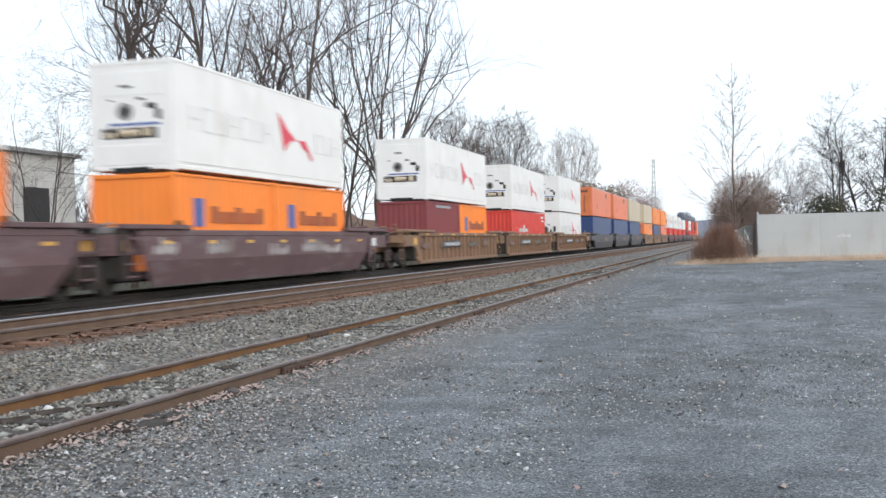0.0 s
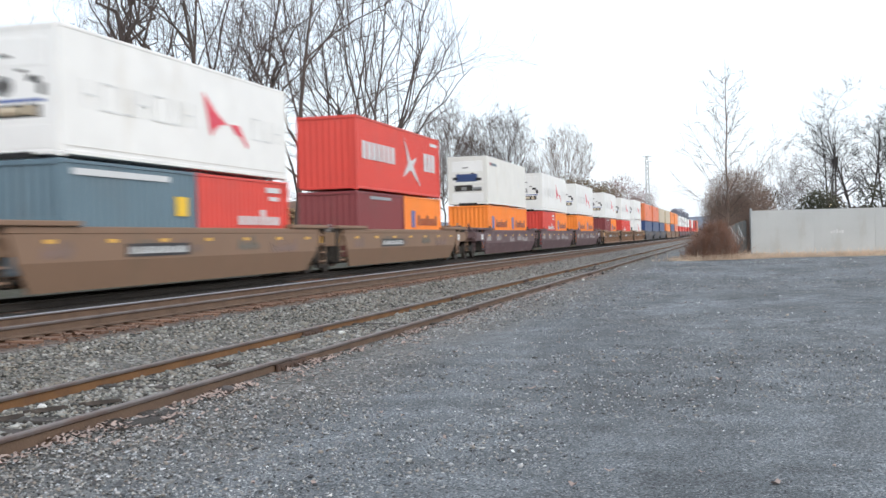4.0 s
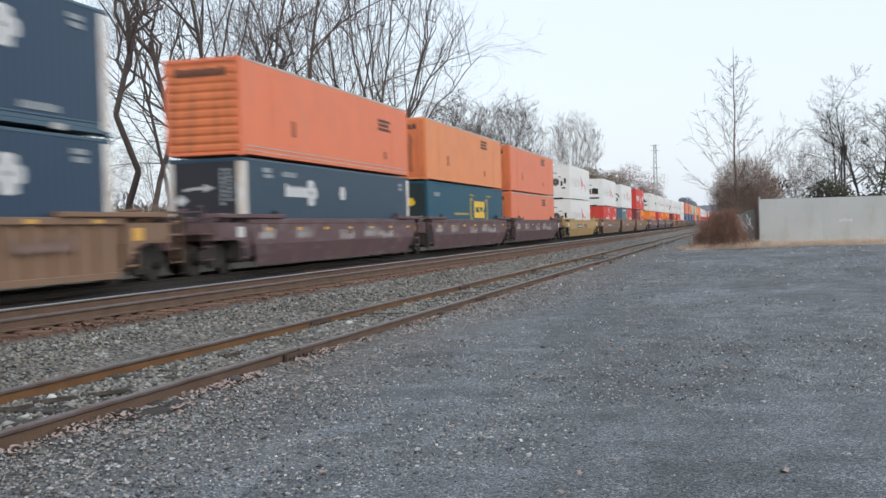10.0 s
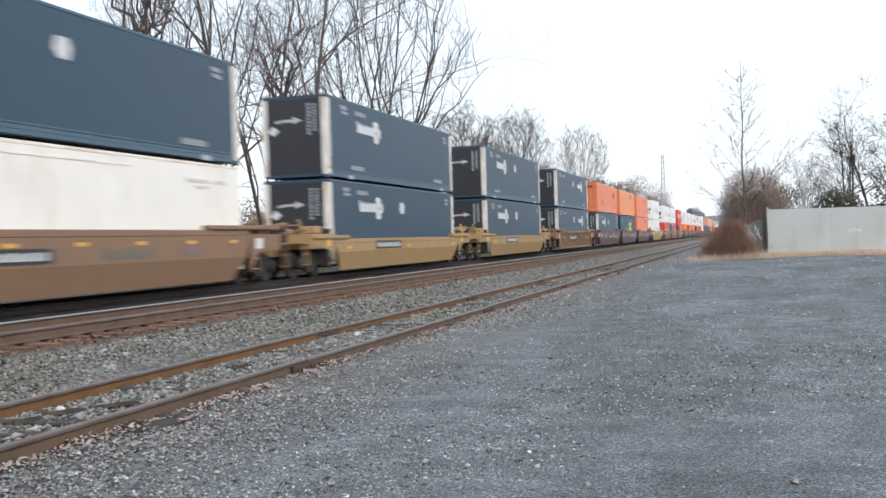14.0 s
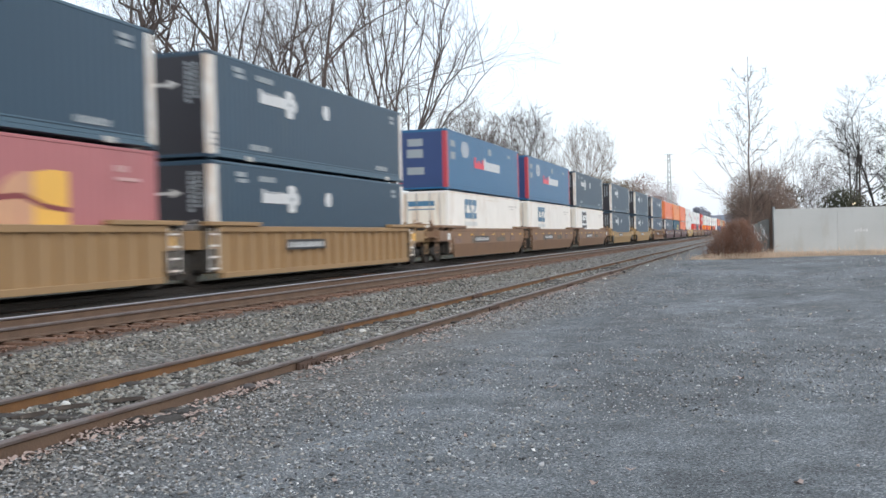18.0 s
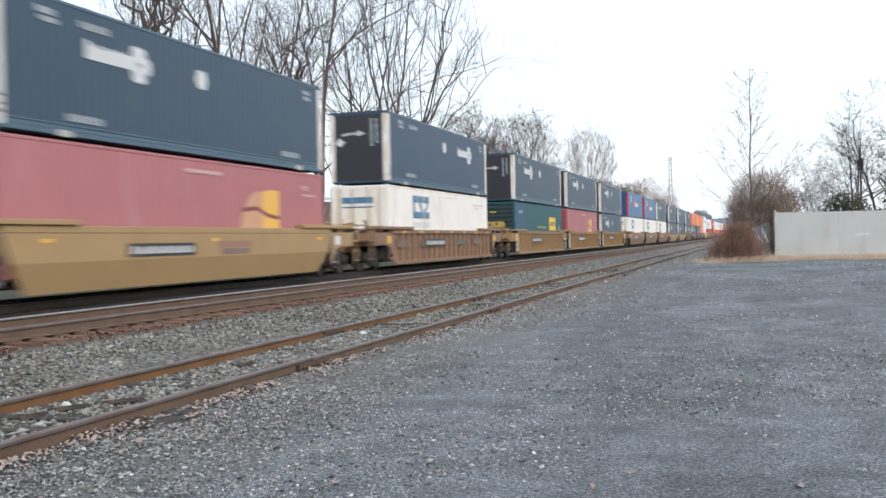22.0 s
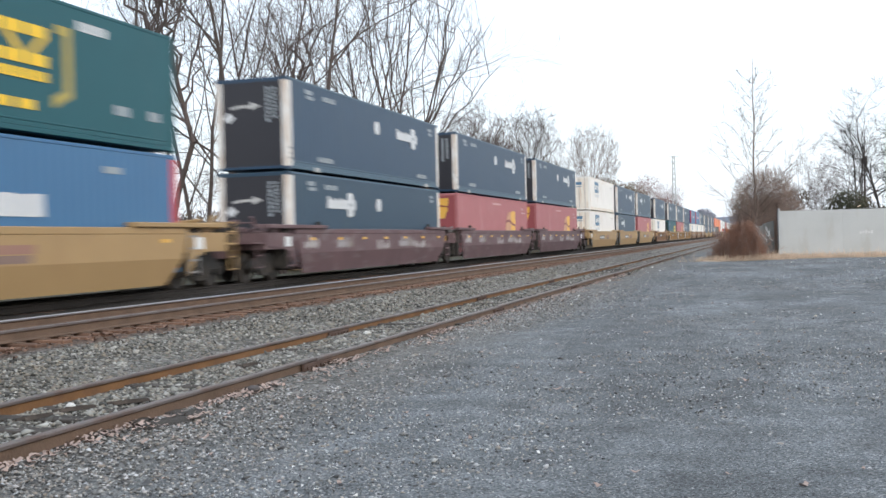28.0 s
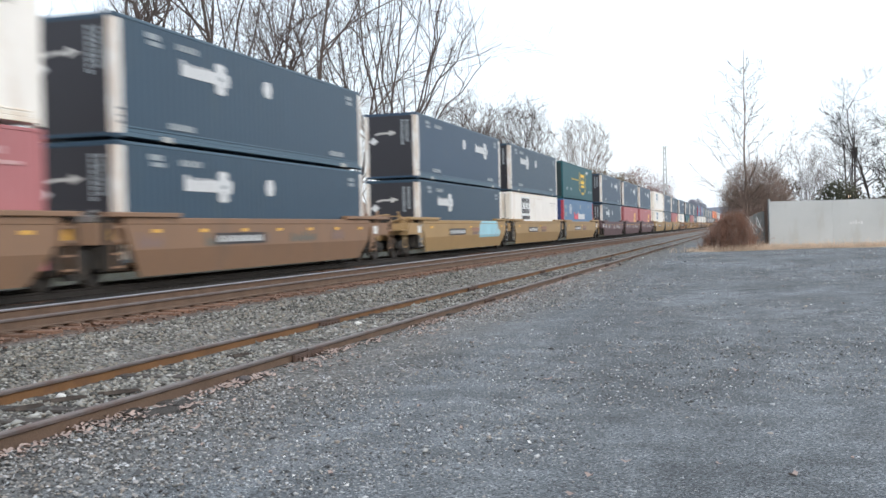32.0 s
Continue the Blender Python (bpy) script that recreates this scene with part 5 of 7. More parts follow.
def box_shell(label, L, wall, frame, posts=None, post_w=0.16, post_e=0.13, side="corr", end="plain", rail=None, group="containers on the train", h=TALL, door=None, foot=None, low_rail=None, end_mat=None):
    """A freight container: shell, posts, rails, castings and end wall."""
    c = thing("freight_container", label, "container", group)
    y0, y1 = -L / 2, L / 2
    depth, pitch = {"corr": (0.036, 0.28), "fine": (0.004, 0.30), "smooth": (0.0, 2.0)}[side]
    for out in (1, -1):
        v, f = corrugated_side(out * (HX - 0.012), y0 + 0.1, y1 - 0.1, 0.14, h - 0.08, depth, pitch, out)
        part("side_wall", Shape().add(v, f), wall, c)
    part("roof", Shape().box(-HX + 0.03, HX - 0.03, y0 + 0.05, y1 - 0.05, h - 0.06, h - 0.014), wall, c)
    part("floor", Shape().box(-HX + 0.05, HX - 0.05, y0 + 0.05, y1 - 0.05, 0.06, 0.15), wall, c)
    part("end_wall", Shape().box(-HX + 0.1, HX - 0.1, y1 - 0.06, y1 - 0.03, 0.1, h - 0.08), wall, c)
    pm = posts or frame
    for sx in (-1, 1):
        for yy, s in ((y0, 1), (y1, -1)):
            a, b = sorted((yy, yy + s * post_w))
            e0, e1 = sorted((yy, yy + s * 0.08))
            p = Shape().box(*sorted((sx * HX, sx * (HX - 0.07))), a, b, 0.12, h - 0.12, 0.012)
            p.box(*sorted((sx * (HX - 0.069), sx * (HX - post_e))), e0, e1, 0.12, h - 0.12)
            part("corner_post", p, pm, c, "white corner post" if pm is POST else "red corner post" if pm is REDPOST else "")
            for z in ((0, h - 0.118) if sx > 0 else (h - 0.118,)):
                part("corner_casting", Shape().box(*sorted((sx * (HX + 0.003), sx * (HX - 0.165))), *sorted((yy - s * 0.003, yy + s * 0.178)), z, z + 0.118, 0.012), frame, c)
        part("top_rail", Shape().box(*sorted((sx * HX, sx * (HX - 0.06))), y0 + 0.18, y1 - 0.18, h - 0.09, h - 0.012, 0.01), rail or frame, c)
        br = Shape().extrude([(sx * (HX - 0.01), 0.16), (sx * HX, 0.15), (sx * HX, 0.065), (sx * (HX - 0.05), 0.05), (sx * (HX - 0.12), 0.05), (sx * (HX - 0.1), 0.16)], y0 + 0.18, y1 - 0.18)
        part("bottom_rail", br, low_rail or rail or frame, c)
    if foot:
        part("side_ridge", Shape().box(HX - 0.02, HX + 0.002, y0 + 0.32, y1 - 0.32, 0.27, 0.31, 0.006).box(HX - 0.02, HX - 0.004, y0 + 0.32, y1 - 0.32, 0.165, 0.25, 0.004), foot, c, "paler ridges along the foot")
    part("end_header", Shape().box(-HX + 0.17, HX - 0.17, y0, y0 + 0.08, h - 0.13, h - 0.01, 0.01), frame, c)
    part("end_sill", Shape().box(-HX + 0.17, HX - 0.17, y0, y0 + 0.08, 0.05, 0.14, 0.01), frame, c)
    e = Shape()
    if end == "ribs":
        poly, z = [(y0 + 0.05, 0.14)], 0.14
        while z < h - 0.34:
            poly += [(y0 + 0.012, z + 0.06), (y0 + 0.012, z + 0.17), (y0 + 0.05, z + 0.23)]
            z += 0.252
        poly += [(y0 + 0.05, h - 0.13), (y0 + 0.09, h - 0.13), (y0 + 0.09, 0.14)]
        e.extrude(poly, -HX + 0.06, HX - 0.06, "x")
        part("end_wall", e, end_mat or wall, c, "horizontally ribbed end wall")
    elif end == "corr":
        v, f = corrugated_side(0, -HX + 0.06, HX - 0.06, 0.12, h - 0.11, 0.04, 0.24, 1)
        part("end_wall", Shape().add([(q[1], y0 + 0.02 - q[0], q[2]) for q in v], f), wall, c)
    elif end == "doors":
        for sx in (-1, 1):
            d = part("door", Shape().box(*sorted((sx * 0.006, sx * (HX - 0.08))), y0 + 0.012, y0 + 0.06, 0.13, h - 0.12, 0.01), door or CREAM_RUST, c, "rust-streaked door")
            for q in (0.32, 0.82):
                part("lock_rod", Shape().tube((sx * q, y0 - 0.012, 0.08), (sx * q, y0 - 0.012, h - 0.08), 0.018, n=6), door or GALV, d)
    else:
        part("end_wall", Shape().box(-HX + 0.06, HX - 0.06, y0 + 0.014, y0 + 0.06, 0.12, h - 0.11, 0.006), wall, c)
    return c


def arrow_mark(c, y, z):
    """White lettering bar that runs into a notched hexagonal emblem, on the slate containers."""
    letter_row(y, 8, 0.2, 0.18, z - 0.16, (0.41, 0.3, 0.36, 0.28, 0.35, 0.3, 0.36, 0.32), MARK, c, "emblem", "white lettering bar")
    u = y + 1.6
    outline([(u - 0.02, z - 0.13), (u + 0.18, z - 0.18), (u + 0.22, z - 0.40), (u + 0.5, z - 0.44), (u + 0.78, z - 0.38), (u + 0.8, z - 0.2), (u + 0.98, z - 0.16), (u + 1.02, z), (u + 0.98, z + 0.16),
             (u + 0.8, z + 0.2), (u + 0.76, z + 0.38), (u + 0.48, z + 0.43), (u + 0.22, z + 0.38), (u + 0.18, z + 0.17), (u - 0.02, z + 0.14)], MARK, c, "emblem", "white notched emblem", HX + 0.008)
    part("emblem_inset", Shape().box(HX + 0.009, HX + 0.0125, u + 0.26, u + 0.31, z - 0.3, z + 0.3).box(HX + 0.009, HX + 0.0125, u + 0.68, u + 0.73, z - 0.3, z + 0.3).box(HX + 0.009, HX + 0.0125, u + 0.4, u + 0.62, z - 0.05, z + 0.05), MARKDIM, c)


def slate_box(forward, dot, bare=False):
    wall = DARK_BLUE if forward else DARK
    c = box_shell("slate-blue 53-foot container with white corner posts", 16.154, wall, wall, POST, 0.30, 0.21, "fine", rail=SLATE_RAIL, foot=SLATE_RAIL)
    y0 = -8.077
    if not bare:
        arrow_mark(c, y0 + 3.0 if not forward else y0 + 10.4, 1.96)
    if dot:
        outline([(-0.32, 1.98), (-0.2, 2.24), (0.16, 2.27), (0.3, 2.06), (0.2, 1.8), (-0.14, 1.77)], MARK, c, "sticker", "six-cornered white sticker")
    top = Shape().box(HX - 0.003, HX + 0.007, y0 + 1.35, y0 + 1.95, 2.5, 2.64).box(HX - 0.003, HX + 0.007, y0 + 1.45, y0 + 2.05, 2.34, 2.45)
    part("marking", top, MARKDIM, c, "small dull white number bars")
    for a, b, z in ((2.8, 4.1, 2.42), (2.3, 3.8, 0.38), (12.95, 14.4, 0.38)):
        letter_row(y0 + a, int((b - a) / 0.19), 0.19, 0.15, z, (0.15, 0.17, 0.16), MARKDIM, c, "marking", "row of dull white letter bars")
    part("marking", Shape().box(HX - 0.003, HX + 0.007, -y0 - 1.5, -y0 - 0.95, 2.48, 2.6).box(HX - 0.003, HX + 0.007, -y0 - 1.45, -y0 - 0.95, 2.3, 2.42), MARKDIM, c)
    for y in (y0 + 2.0, -y0 - 2.15):
        part("lift_plate", Shape().box(HX - 0.02, HX + 0.006, y, y + 0.45, 0.03, 0.17, 0.004), LETTER_DIM, c, "pale plate on the bottom rail")
    part("post_label", Shape().box(HX - 0.01, HX + 0.003, y0 + 0.03, y0 + 0.27, 0.66, 0.71).box(HX - 0.01, HX + 0.003, y0 + 0.03, y0 + 0.27, 0.5, 0.53).box(HX - 0.01, HX + 0.003, y0 + 0.04, y0 + 0.26, 0.34, 0.4), GRILLE, c, "grey label lines on the post")
    part("end_panel", Shape().box(-HX + 0.215, HX - 0.215, y0 + 0.006, y0 + 0.02, 0.14, TALL - 0.13), SLATE_END, c, "end panel in near-black shaded slate")
    sh = Shape().extrude([(-0.7, 1.92), (-0.45, 1.97), (-0.06, 1.98), (-0.04, 1.89), (0.3, 2.02), (-0.02, 2.15), (-0.06, 2.06), (-0.46, 2.05), (-0.72, 2.0)], y0 - 0.002, y0 + 0.01)
    part("emblem", sh, LETTER_DIM, c, "white arrow on the end wall")
    part("sticker", Shape().extrude([(-0.98, 1.66), (-0.78, 1.5), (-0.58, 1.68), (-0.79, 1.86)], y0 - 0.002, y0 + 0.01), MARK, c, "pale diamond sticker")
    for x0, z, n, pitch in ((0.5, 1.5, 9, 0.125), (0.72, 1.62, 9, 0.11)):
        column = [(x0 + h, q) for q, h in comb(z, n, pitch, pitch * 0.72, 0.0, (0.12, 0.09, 0.11))]
        part("marking", Shape().extrude(column, y0 - 0.002, y0 + 0.01), MARKDIM, c, "column of dull white number bars")
    return c


def pink_box(flip=False):
    c = box_shell("faded pinkish-red 53-foot container with a golden emblem", 16.154, PINK, PINK, side="fine", end="plain")
    y0, y1 = -8.077, 8.077
    cy = y1 - 4.7
    fan = [(cy - 1.35 * math.cos(a * math.pi / 12), 0.95 + 1.25 * math.sin(a * math.pi / 12)) for a in range(0, 6)]
    outline(fan + [(cy + 0.05, 2.16), (cy + 0.05, 0.95)], GOLD_PALE, c, "emblem", "worn half of a golden emblem")
    outline([(cy + 0.06, 0.95), (cy + 0.06, 2.16), (cy + 0.6, 2.24), (cy + 1.2, 2.22), (cy + 1.2, 0.95)], GOLD, c, "emblem", "golden half-round emblem")
    outline([(cy - 1.2, 1.55), (cy - 0.3, 1.62), (cy + 0.4, 1.42), (cy + 1.2, 1.36), (cy + 1.2, 1.46), (cy + 0.4, 1.54), (cy - 0.3, 1.74), (cy - 1.2, 1.67)], MAROON, c, "emblem", "dark wave", HX + 0.009)
    side_bars([(y1 - 1.8 + k * 0.2, y1 - 1.66 + k * 0.2, 2.32, 2.47) for k in range(3)], PINKMARK, c)
    side_bars([(-1.0, 1.0, 2.5, 2.6)], PINKMARK, c)
    side_bars([(y1 - 1.75, y1 - 0.75, 2.12, 2.2)], PINKMARK, c)
    part("end_panel", Shape().box(-HX + 0.135, HX - 0.135, y0 + 0.004, y0 + 0.02, 0.14, TALL - 0.13), REDEND, c, "end panel in a shaded red")
    gold = Shape().extrude([(-1.05, 2.35), (-0.9, 2.52), (-0.3, 2.64), (0.78, 2.66), (0.72, 2.1), (0.55, 1.68), (0.2, 1.68), (-0.5, 1.9), (-1.05, 2.2)], y0 - 0.003, y0 + 0.01)
    part("emblem", gold, GOLD, c, "golden half-round emblem on the end")
    part("emblem", Shape().extrude([(-1.0, 2.36), (-0.2, 2.34), (0.76, 2.2), (0.76, 2.26), (-0.2, 2.41), (-1.0, 2.41)], y0 - 0.008, y0 + 0.01), MAROON, c, "dark wave")
    end_bars([(-0.55, 0.15, 1.3, 1.55)], 16.154, GOLD, c, "emblem")
    return c


def cream_box(text=BRIGHTBLUE):
    c = box_shell("cream-white 53-foot container with rust streaks and blue block lettering", 16.154, CREAM, CREAM, side="smooth", end="doors", rail=CREAM_RUST, foot=CREAM_RUST)
    y0, y1 = -8.077, 8.077
    if text is BLACKMARK:
        side_bars([(y0 + 2.95, y0 + 5.55, 1.05, 2.66)], PANEL, c, "emblem_panel", "pale grey printed panel")
    X = HX + 0.008
    a = y0 + 3.1
    for k in range(3):  # open block shapes: two bars joined by a slanting or upright stroke
        b = a + k * 0.8
        block = Shape().box(X - 0.01, X + 0.003, b, b + 0.68, 2.28, 2.56).box(X - 0.01, X + 0.003, b, b + 0.68, 1.6, 1.88)
        lean = ((0.0, 0.22, 0.0, 0.22), (0.0, 0.22, 0.46, 0.68), (0.5, 0.7, 0.0, 0.2))[k]
        block.extrude([(b + lean[2], 1.87), (b + lean[3], 1.87), (b + lean[1], 2.29), (b + lean[0], 2.29)], X - 0.012, X + 0.002, "x")
        part("emblem", block, text, c, "open lettering block")
    side_bars([(y0 + 3.05, y0 + 5.5, 1.22, 1.44)], LETTER if text is BRIGHTBLUE else BLACKMARK, c, "emblem", "pale bar under the lettering", X)
    side_bars([(y1 - 3.0, y1 - 1.8, 2.35, 2.44), (y1 - 1.5, y1 - 0.9, 2.35, 2.44), (y1 - 2.6, y1 - 1.9, 2.2, 2.27)], CREAMMARK, c)
    part("rust_run", Shape().box(HX - 0.013, HX + 0.0015, y0 + 0.45, y0 + 0.62, 0.16, 1.5).box(HX - 0.013, HX + 0.0012, y0 + 0.75, y0 + 0.84, 0.16, 0.9), CREAM_RUST, c, "rust run near the door end")
    side_bars([(y0 + 5.6, y0 + 10.6, 2.60, 2.63)], CREAM_RUST, c, "rust_run", "long rust streak under the roof rail", HX - 0.001)
    end_bars([(-0.75, 0.55, 2.18, 2.42), (-0.75, 0.55, 2.0, 2.05)], 16.154, text, c, "emblem", "blue lettering bar")
    return c


def teal_box(kind):
    """kind: 1 tall bracketed emblem and flat end, 2 plain yellow block and ribbed end, 3 bluish with a bracketed block."""
    wall = TEAL_BLUE if kind == 3 else TEAL
    c = box_shell("dark teal 53-foot container with yellow emblem" if kind < 3 else "bluish-teal 53-foot container with a bracketed yellow emblem", 16.154, wall, wall, side="smooth", end="ribs" if kind == 2 else "plain", foot=wall if kind == 1 else None, end_mat=TEAL_END)
    y0, y1 = -8.077, 8.077
    if kind == 1:
        cy, cz = y1 - 6.0, 1.5
        for s in (-1, 1):
            outline([(cy + s * 1.85, cz + 0.85), (cy + s * 1.35, cz + 0.85), (cy + s * 1.35, cz + 0.66), (cy + s * 1.6, cz + 0.66), (cy + s * 1.6, cz - 0.5), (cy + s * 1.2, cz - 0.66), (cy + s * 1.2, cz - 0.9), (cy + s * 1.85, cz - 0.6)], OLIVEMARK, c, "emblem", "dull yellow bracket")
        for k in range(3):
            b = cy - 1.02 + k * 0.72
            g = Shape().box(HX - 0.003, HX + 0.007, b, b + 0.62, cz + 0.48, cz + 0.72).box(HX - 0.003, HX + 0.007, b, b + 0.62, cz - 0.1, cz + 0.14)
            lean = ((0.0, 0.2, 0.0, 0.2), (0.0, 0.22, 0.4, 0.62), (0.42, 0.62, 0.0, 0.2))[k]
            g.extrude([(b + lean[2], cz + 0.13), (b + lean[3], cz + 0.13), (b + lean[1], cz + 0.49), (b + lean[0], cz + 0.49)], HX - 0.003, HX + 0.006, "x")
            part("emblem", g, YELLOW, c, "yellow open lettering block")
        letter_row(cy - 1.0, 8, 0.26, 0.2, cz - 0.4, (0.2,), YELLOW, c)
        side_bars([(cy - 0.55, cy - 0.1, cz - 1.0, cz - 0.8), (cy + 0.1, cy + 0.6, cz - 1.0, cz - 0.8)], YELLOW, c)
        letter_row(cy - 5.9, 20, 0.19, 0.15, 1.6, (0.15, 0.12, 0.12), OLIVEMARK, c, "marking", "long row of dull yellow letter bars")
        side_bars([(y1 - 2.6, y1 - 2.0, 0.7, 0.92), (y1 - 1.2, y1 - 0.7, 0.7, 0.92), (-6.4, -5.8, 0.7, 0.92), (-4.5, -3.9, 0.7, 0.92)], MARKDIM, c)
        letter_row(y1 - 3.9, 5, 0.22, 0.16, 2.36, (0.2,), MARK, c)
    else:
        a = y1 - (7.2 if kind == 3 else 5.0)
        for k in range(3):
            b = a + k * 0.82
            g = Shape().box(HX - 0.003, HX + 0.007, b, b + 0.8, 1.78, 2.1).box(HX - 0.003, HX + 0.007, b, b + 0.8, 1.18, 1.5)
            lean = ((0.0, 0.34, 0.0, 0.34), (0.0, 0.34, 0.4, 0.78), (0.46, 0.8, 0.0, 0.36))[k]
            g.extrude([(b + lean[2], 1.49), (b + lean[3], 1.49), (b + lean[1], 1.79), (b + lean[0], 1.79)], HX - 0.003, HX + 0.006, "x")
            part("emblem", g, YELLOW, c, "yellow open lettering block")
        if kind == 3:
            for y, q in ((a - 0.9, 1), (a + 3.2, -1)):
                outline([(y, 1.05), (y + q * 0.55, 1.05), (y + q * 0.55, 1.2), (y + q * 0.25, 1.2), (y + q * 0.25, 2.1), (y + q * 0.55, 2.1), (y + q * 0.55, 2.25), (y, 2.25)][::q], OLIVEMARK, c, "emblem", "dull yellow bracket")
            letter_row(a - 1.0, 5, 0.2, 0.14, 2.36, (0.1,), OLIVEMARK, c)
            letter_row(a + 2.9, 6, 0.2, 0.14, 2.36, (0.1,), OLIVEMARK, c)
        else:
            side_bars([(a + 0.1, a + 2.4, 0.98, 1.1)], OLIVEMARK, c)
            part("patched_panel", Shape().box(HX - 0.014, HX - 0.004, y0 + 0.2, y0 + 2.9, 0.16, TALL - 0.1), BLUE_PATCH, c, "bluer repainted side panel")
            side_bars([(y1 - 1.3, y1 - 0.9, 1.2, 1.5)], MARKDIM, c)
        letter_row(a - 4.2, 16, 0.19, 0.15, 1.34, (0.13, 0.1, 0.1, 0.1), OLIVEMARK, c, "marking", "long row of dull yellow letter bars")
        letter_row(-7.0, 5, 0.22, 0.16, 2.2, (0.2,), MARKDIM, c)
    if kind != 2:
        part("end_panel", Shape().box(-HX + 0.1, HX - 0.1, y0 + 0.004, y0 + 0.02, 0.14, TALL - 0.13), TEAL_END, c, "end panel in shaded, grimy teal")
    z = (2.2, 1.35, 1.75)[kind - 1]
    letters = Shape().extrude([(-0.72, z), (0.5, z), (0.62, z + 0.12), (0.5, z + 0.36), (-0.6, z + 0.36), (-0.74, z + 0.2)], y0 - 0.004, y0 + 0.006)
    part("emblem", letters, OLIVEMARK if kind == 2 else YELLOW, c, "yellow lettering block on the end")
    part("emblem", Shape().box(-0.4, -0.28, y0 - 0.007, y0, z + 0.1, z + 0.26).box(0.02, 0.12, y0 - 0.007, y0, z + 0.14, z + 0.3), TEAL_END, c)
    end_bars([(-0.35, 0.05, z + 0.88 if kind == 2 else z - 0.2, z + 0.98 if kind == 2 else z - 0.12)], 16.154, OLIVEMARK, c)
    return c


def blue_box(wall=BLUE, label="blue 53-foot container with red corner posts and a white dotted ball"):
    c = box_shell(label, 16.154, wall, wall, REDPOST, 0.30, 0.21, "fine", foot=wall)
    y0 = -8.077
    for k in range(8):
        z = 1.72 + k * 0.1
        w = math.sqrt(max(0.05, 0.42 ** 2 - (z + 0.03 - 2.1) ** 2)) * 1.7
        side_bars([(y0 + 3.4 - w, y0 + 3.4 + w, z, z + 0.06)], MARK, c, "emblem", "stripe of a white ball")
    letter_row(y0 + 5.2, 5, 0.42, 0.4, 1.3, (0.55, 0.3, 0.42, 0.3, 0.5), REDMARK, c, "emblem", "red running lettering")
    letter_row(y0 + 7.32, 8, 0.46, 0.41, 1.3, (0.62, 0.46, 0.44, 0.46, 0.44, 0.46, 0.44, 0.46), MARK, c, "emblem", "white running lettering")
    side_bars([(y0 + 0.7, y0 + 1.5, 2.1, 2.4), (y0 + 0.7, y0 + 1.5, 1.5, 1.85)], MARKDIM, c)
    side_bars([(y0 + 8.3, y0 + 9.0, 2.15, 2.5), (-y0 - 3.1, -y0 - 2.4, 2.3, 2.45)], MARKDIM, c)
    # deep blue stands in for the shade on this end wall
    part("end_panel", Shape().box(-HX + 0.215, HX - 0.215, y0 + 0.004, y0 + 0.02, 0.14, TALL - 0.13), NAVYBLUE, c, "end panel in a shaded blue")
    end_bars([(-0.7, 0.05, 2.1, 2.45), (-0.75, 0.05, 1.55, 1.95), (-0.75, 0.1, 0.75, 1.1)], 16.154, MARKDIM, c, "marking", "dull white number bars")
    return c


def orange_box(wall=ORANGE, label="coral-orange 53-foot container with a dark data plate", stripe=False):
    c = box_shell(label, 16.154, wall, wall, side="smooth", end="ribs" if stripe else "doors", rail=PALE_RAIL, door=ORANGE_END, low_rail=wall, end_mat=ORANGE_END)
    y0 = -8.077
    if stripe:
        part("stripe", Shape().box(HX - 0.002, HX + 0.005, -7.8, 7.8, 0.30, 0.33).box(HX - 0.002, HX + 0.005, -7.8, 7.8, 0.17, 0.20), PALE_RAIL, c, "thin pale stripes along the foot")
    y1 = 8.077 + (1.4 if stripe else 0)
    for k in range(3):
        letter_row(y1 - 5.2, 6 - (k == 1), 0.25, 0.22, 2.13 - 0.4 * stripe + k * 0.17, (0.12, 0.1), DARKPLATE, c, "data_plate", "dark row of small lettering bars")
    side_bars([(-4.4, -4.1, 0.8, 1.3), (y1 - 4.6, y1 - 4.3, 0.6, 0.9)], BROWNMARK, c)
    side_bars([(-5.9, -5.86, 0.2, 2.6), (y1 - 2.2 - 1.4 * stripe, y1 - 2.17 - 1.4 * stripe, 0.2, 2.6)], wall, c, "seam", "raised panel seam", HX - 0.006)
    part("data_plate", Shape().extrude(comb(-0.85, 7, 0.235, 0.19, 2.36, (0.24, 0.21)), y0 - 0.004, y0 + 0.02), DARKPLATE, c, "dark lettering bars across the end")
    if not stripe:
        part("end_stain", Shape().extrude([(0.28, 0.4), (0.55, 0.4), (0.5, 1.0), (0.58, 1.9), (0.42, 2.2), (0.33, 1.6)], y0 - 0.002, y0 + 0.013), STAIN, c, "brown grimy stain on the end")
    return c


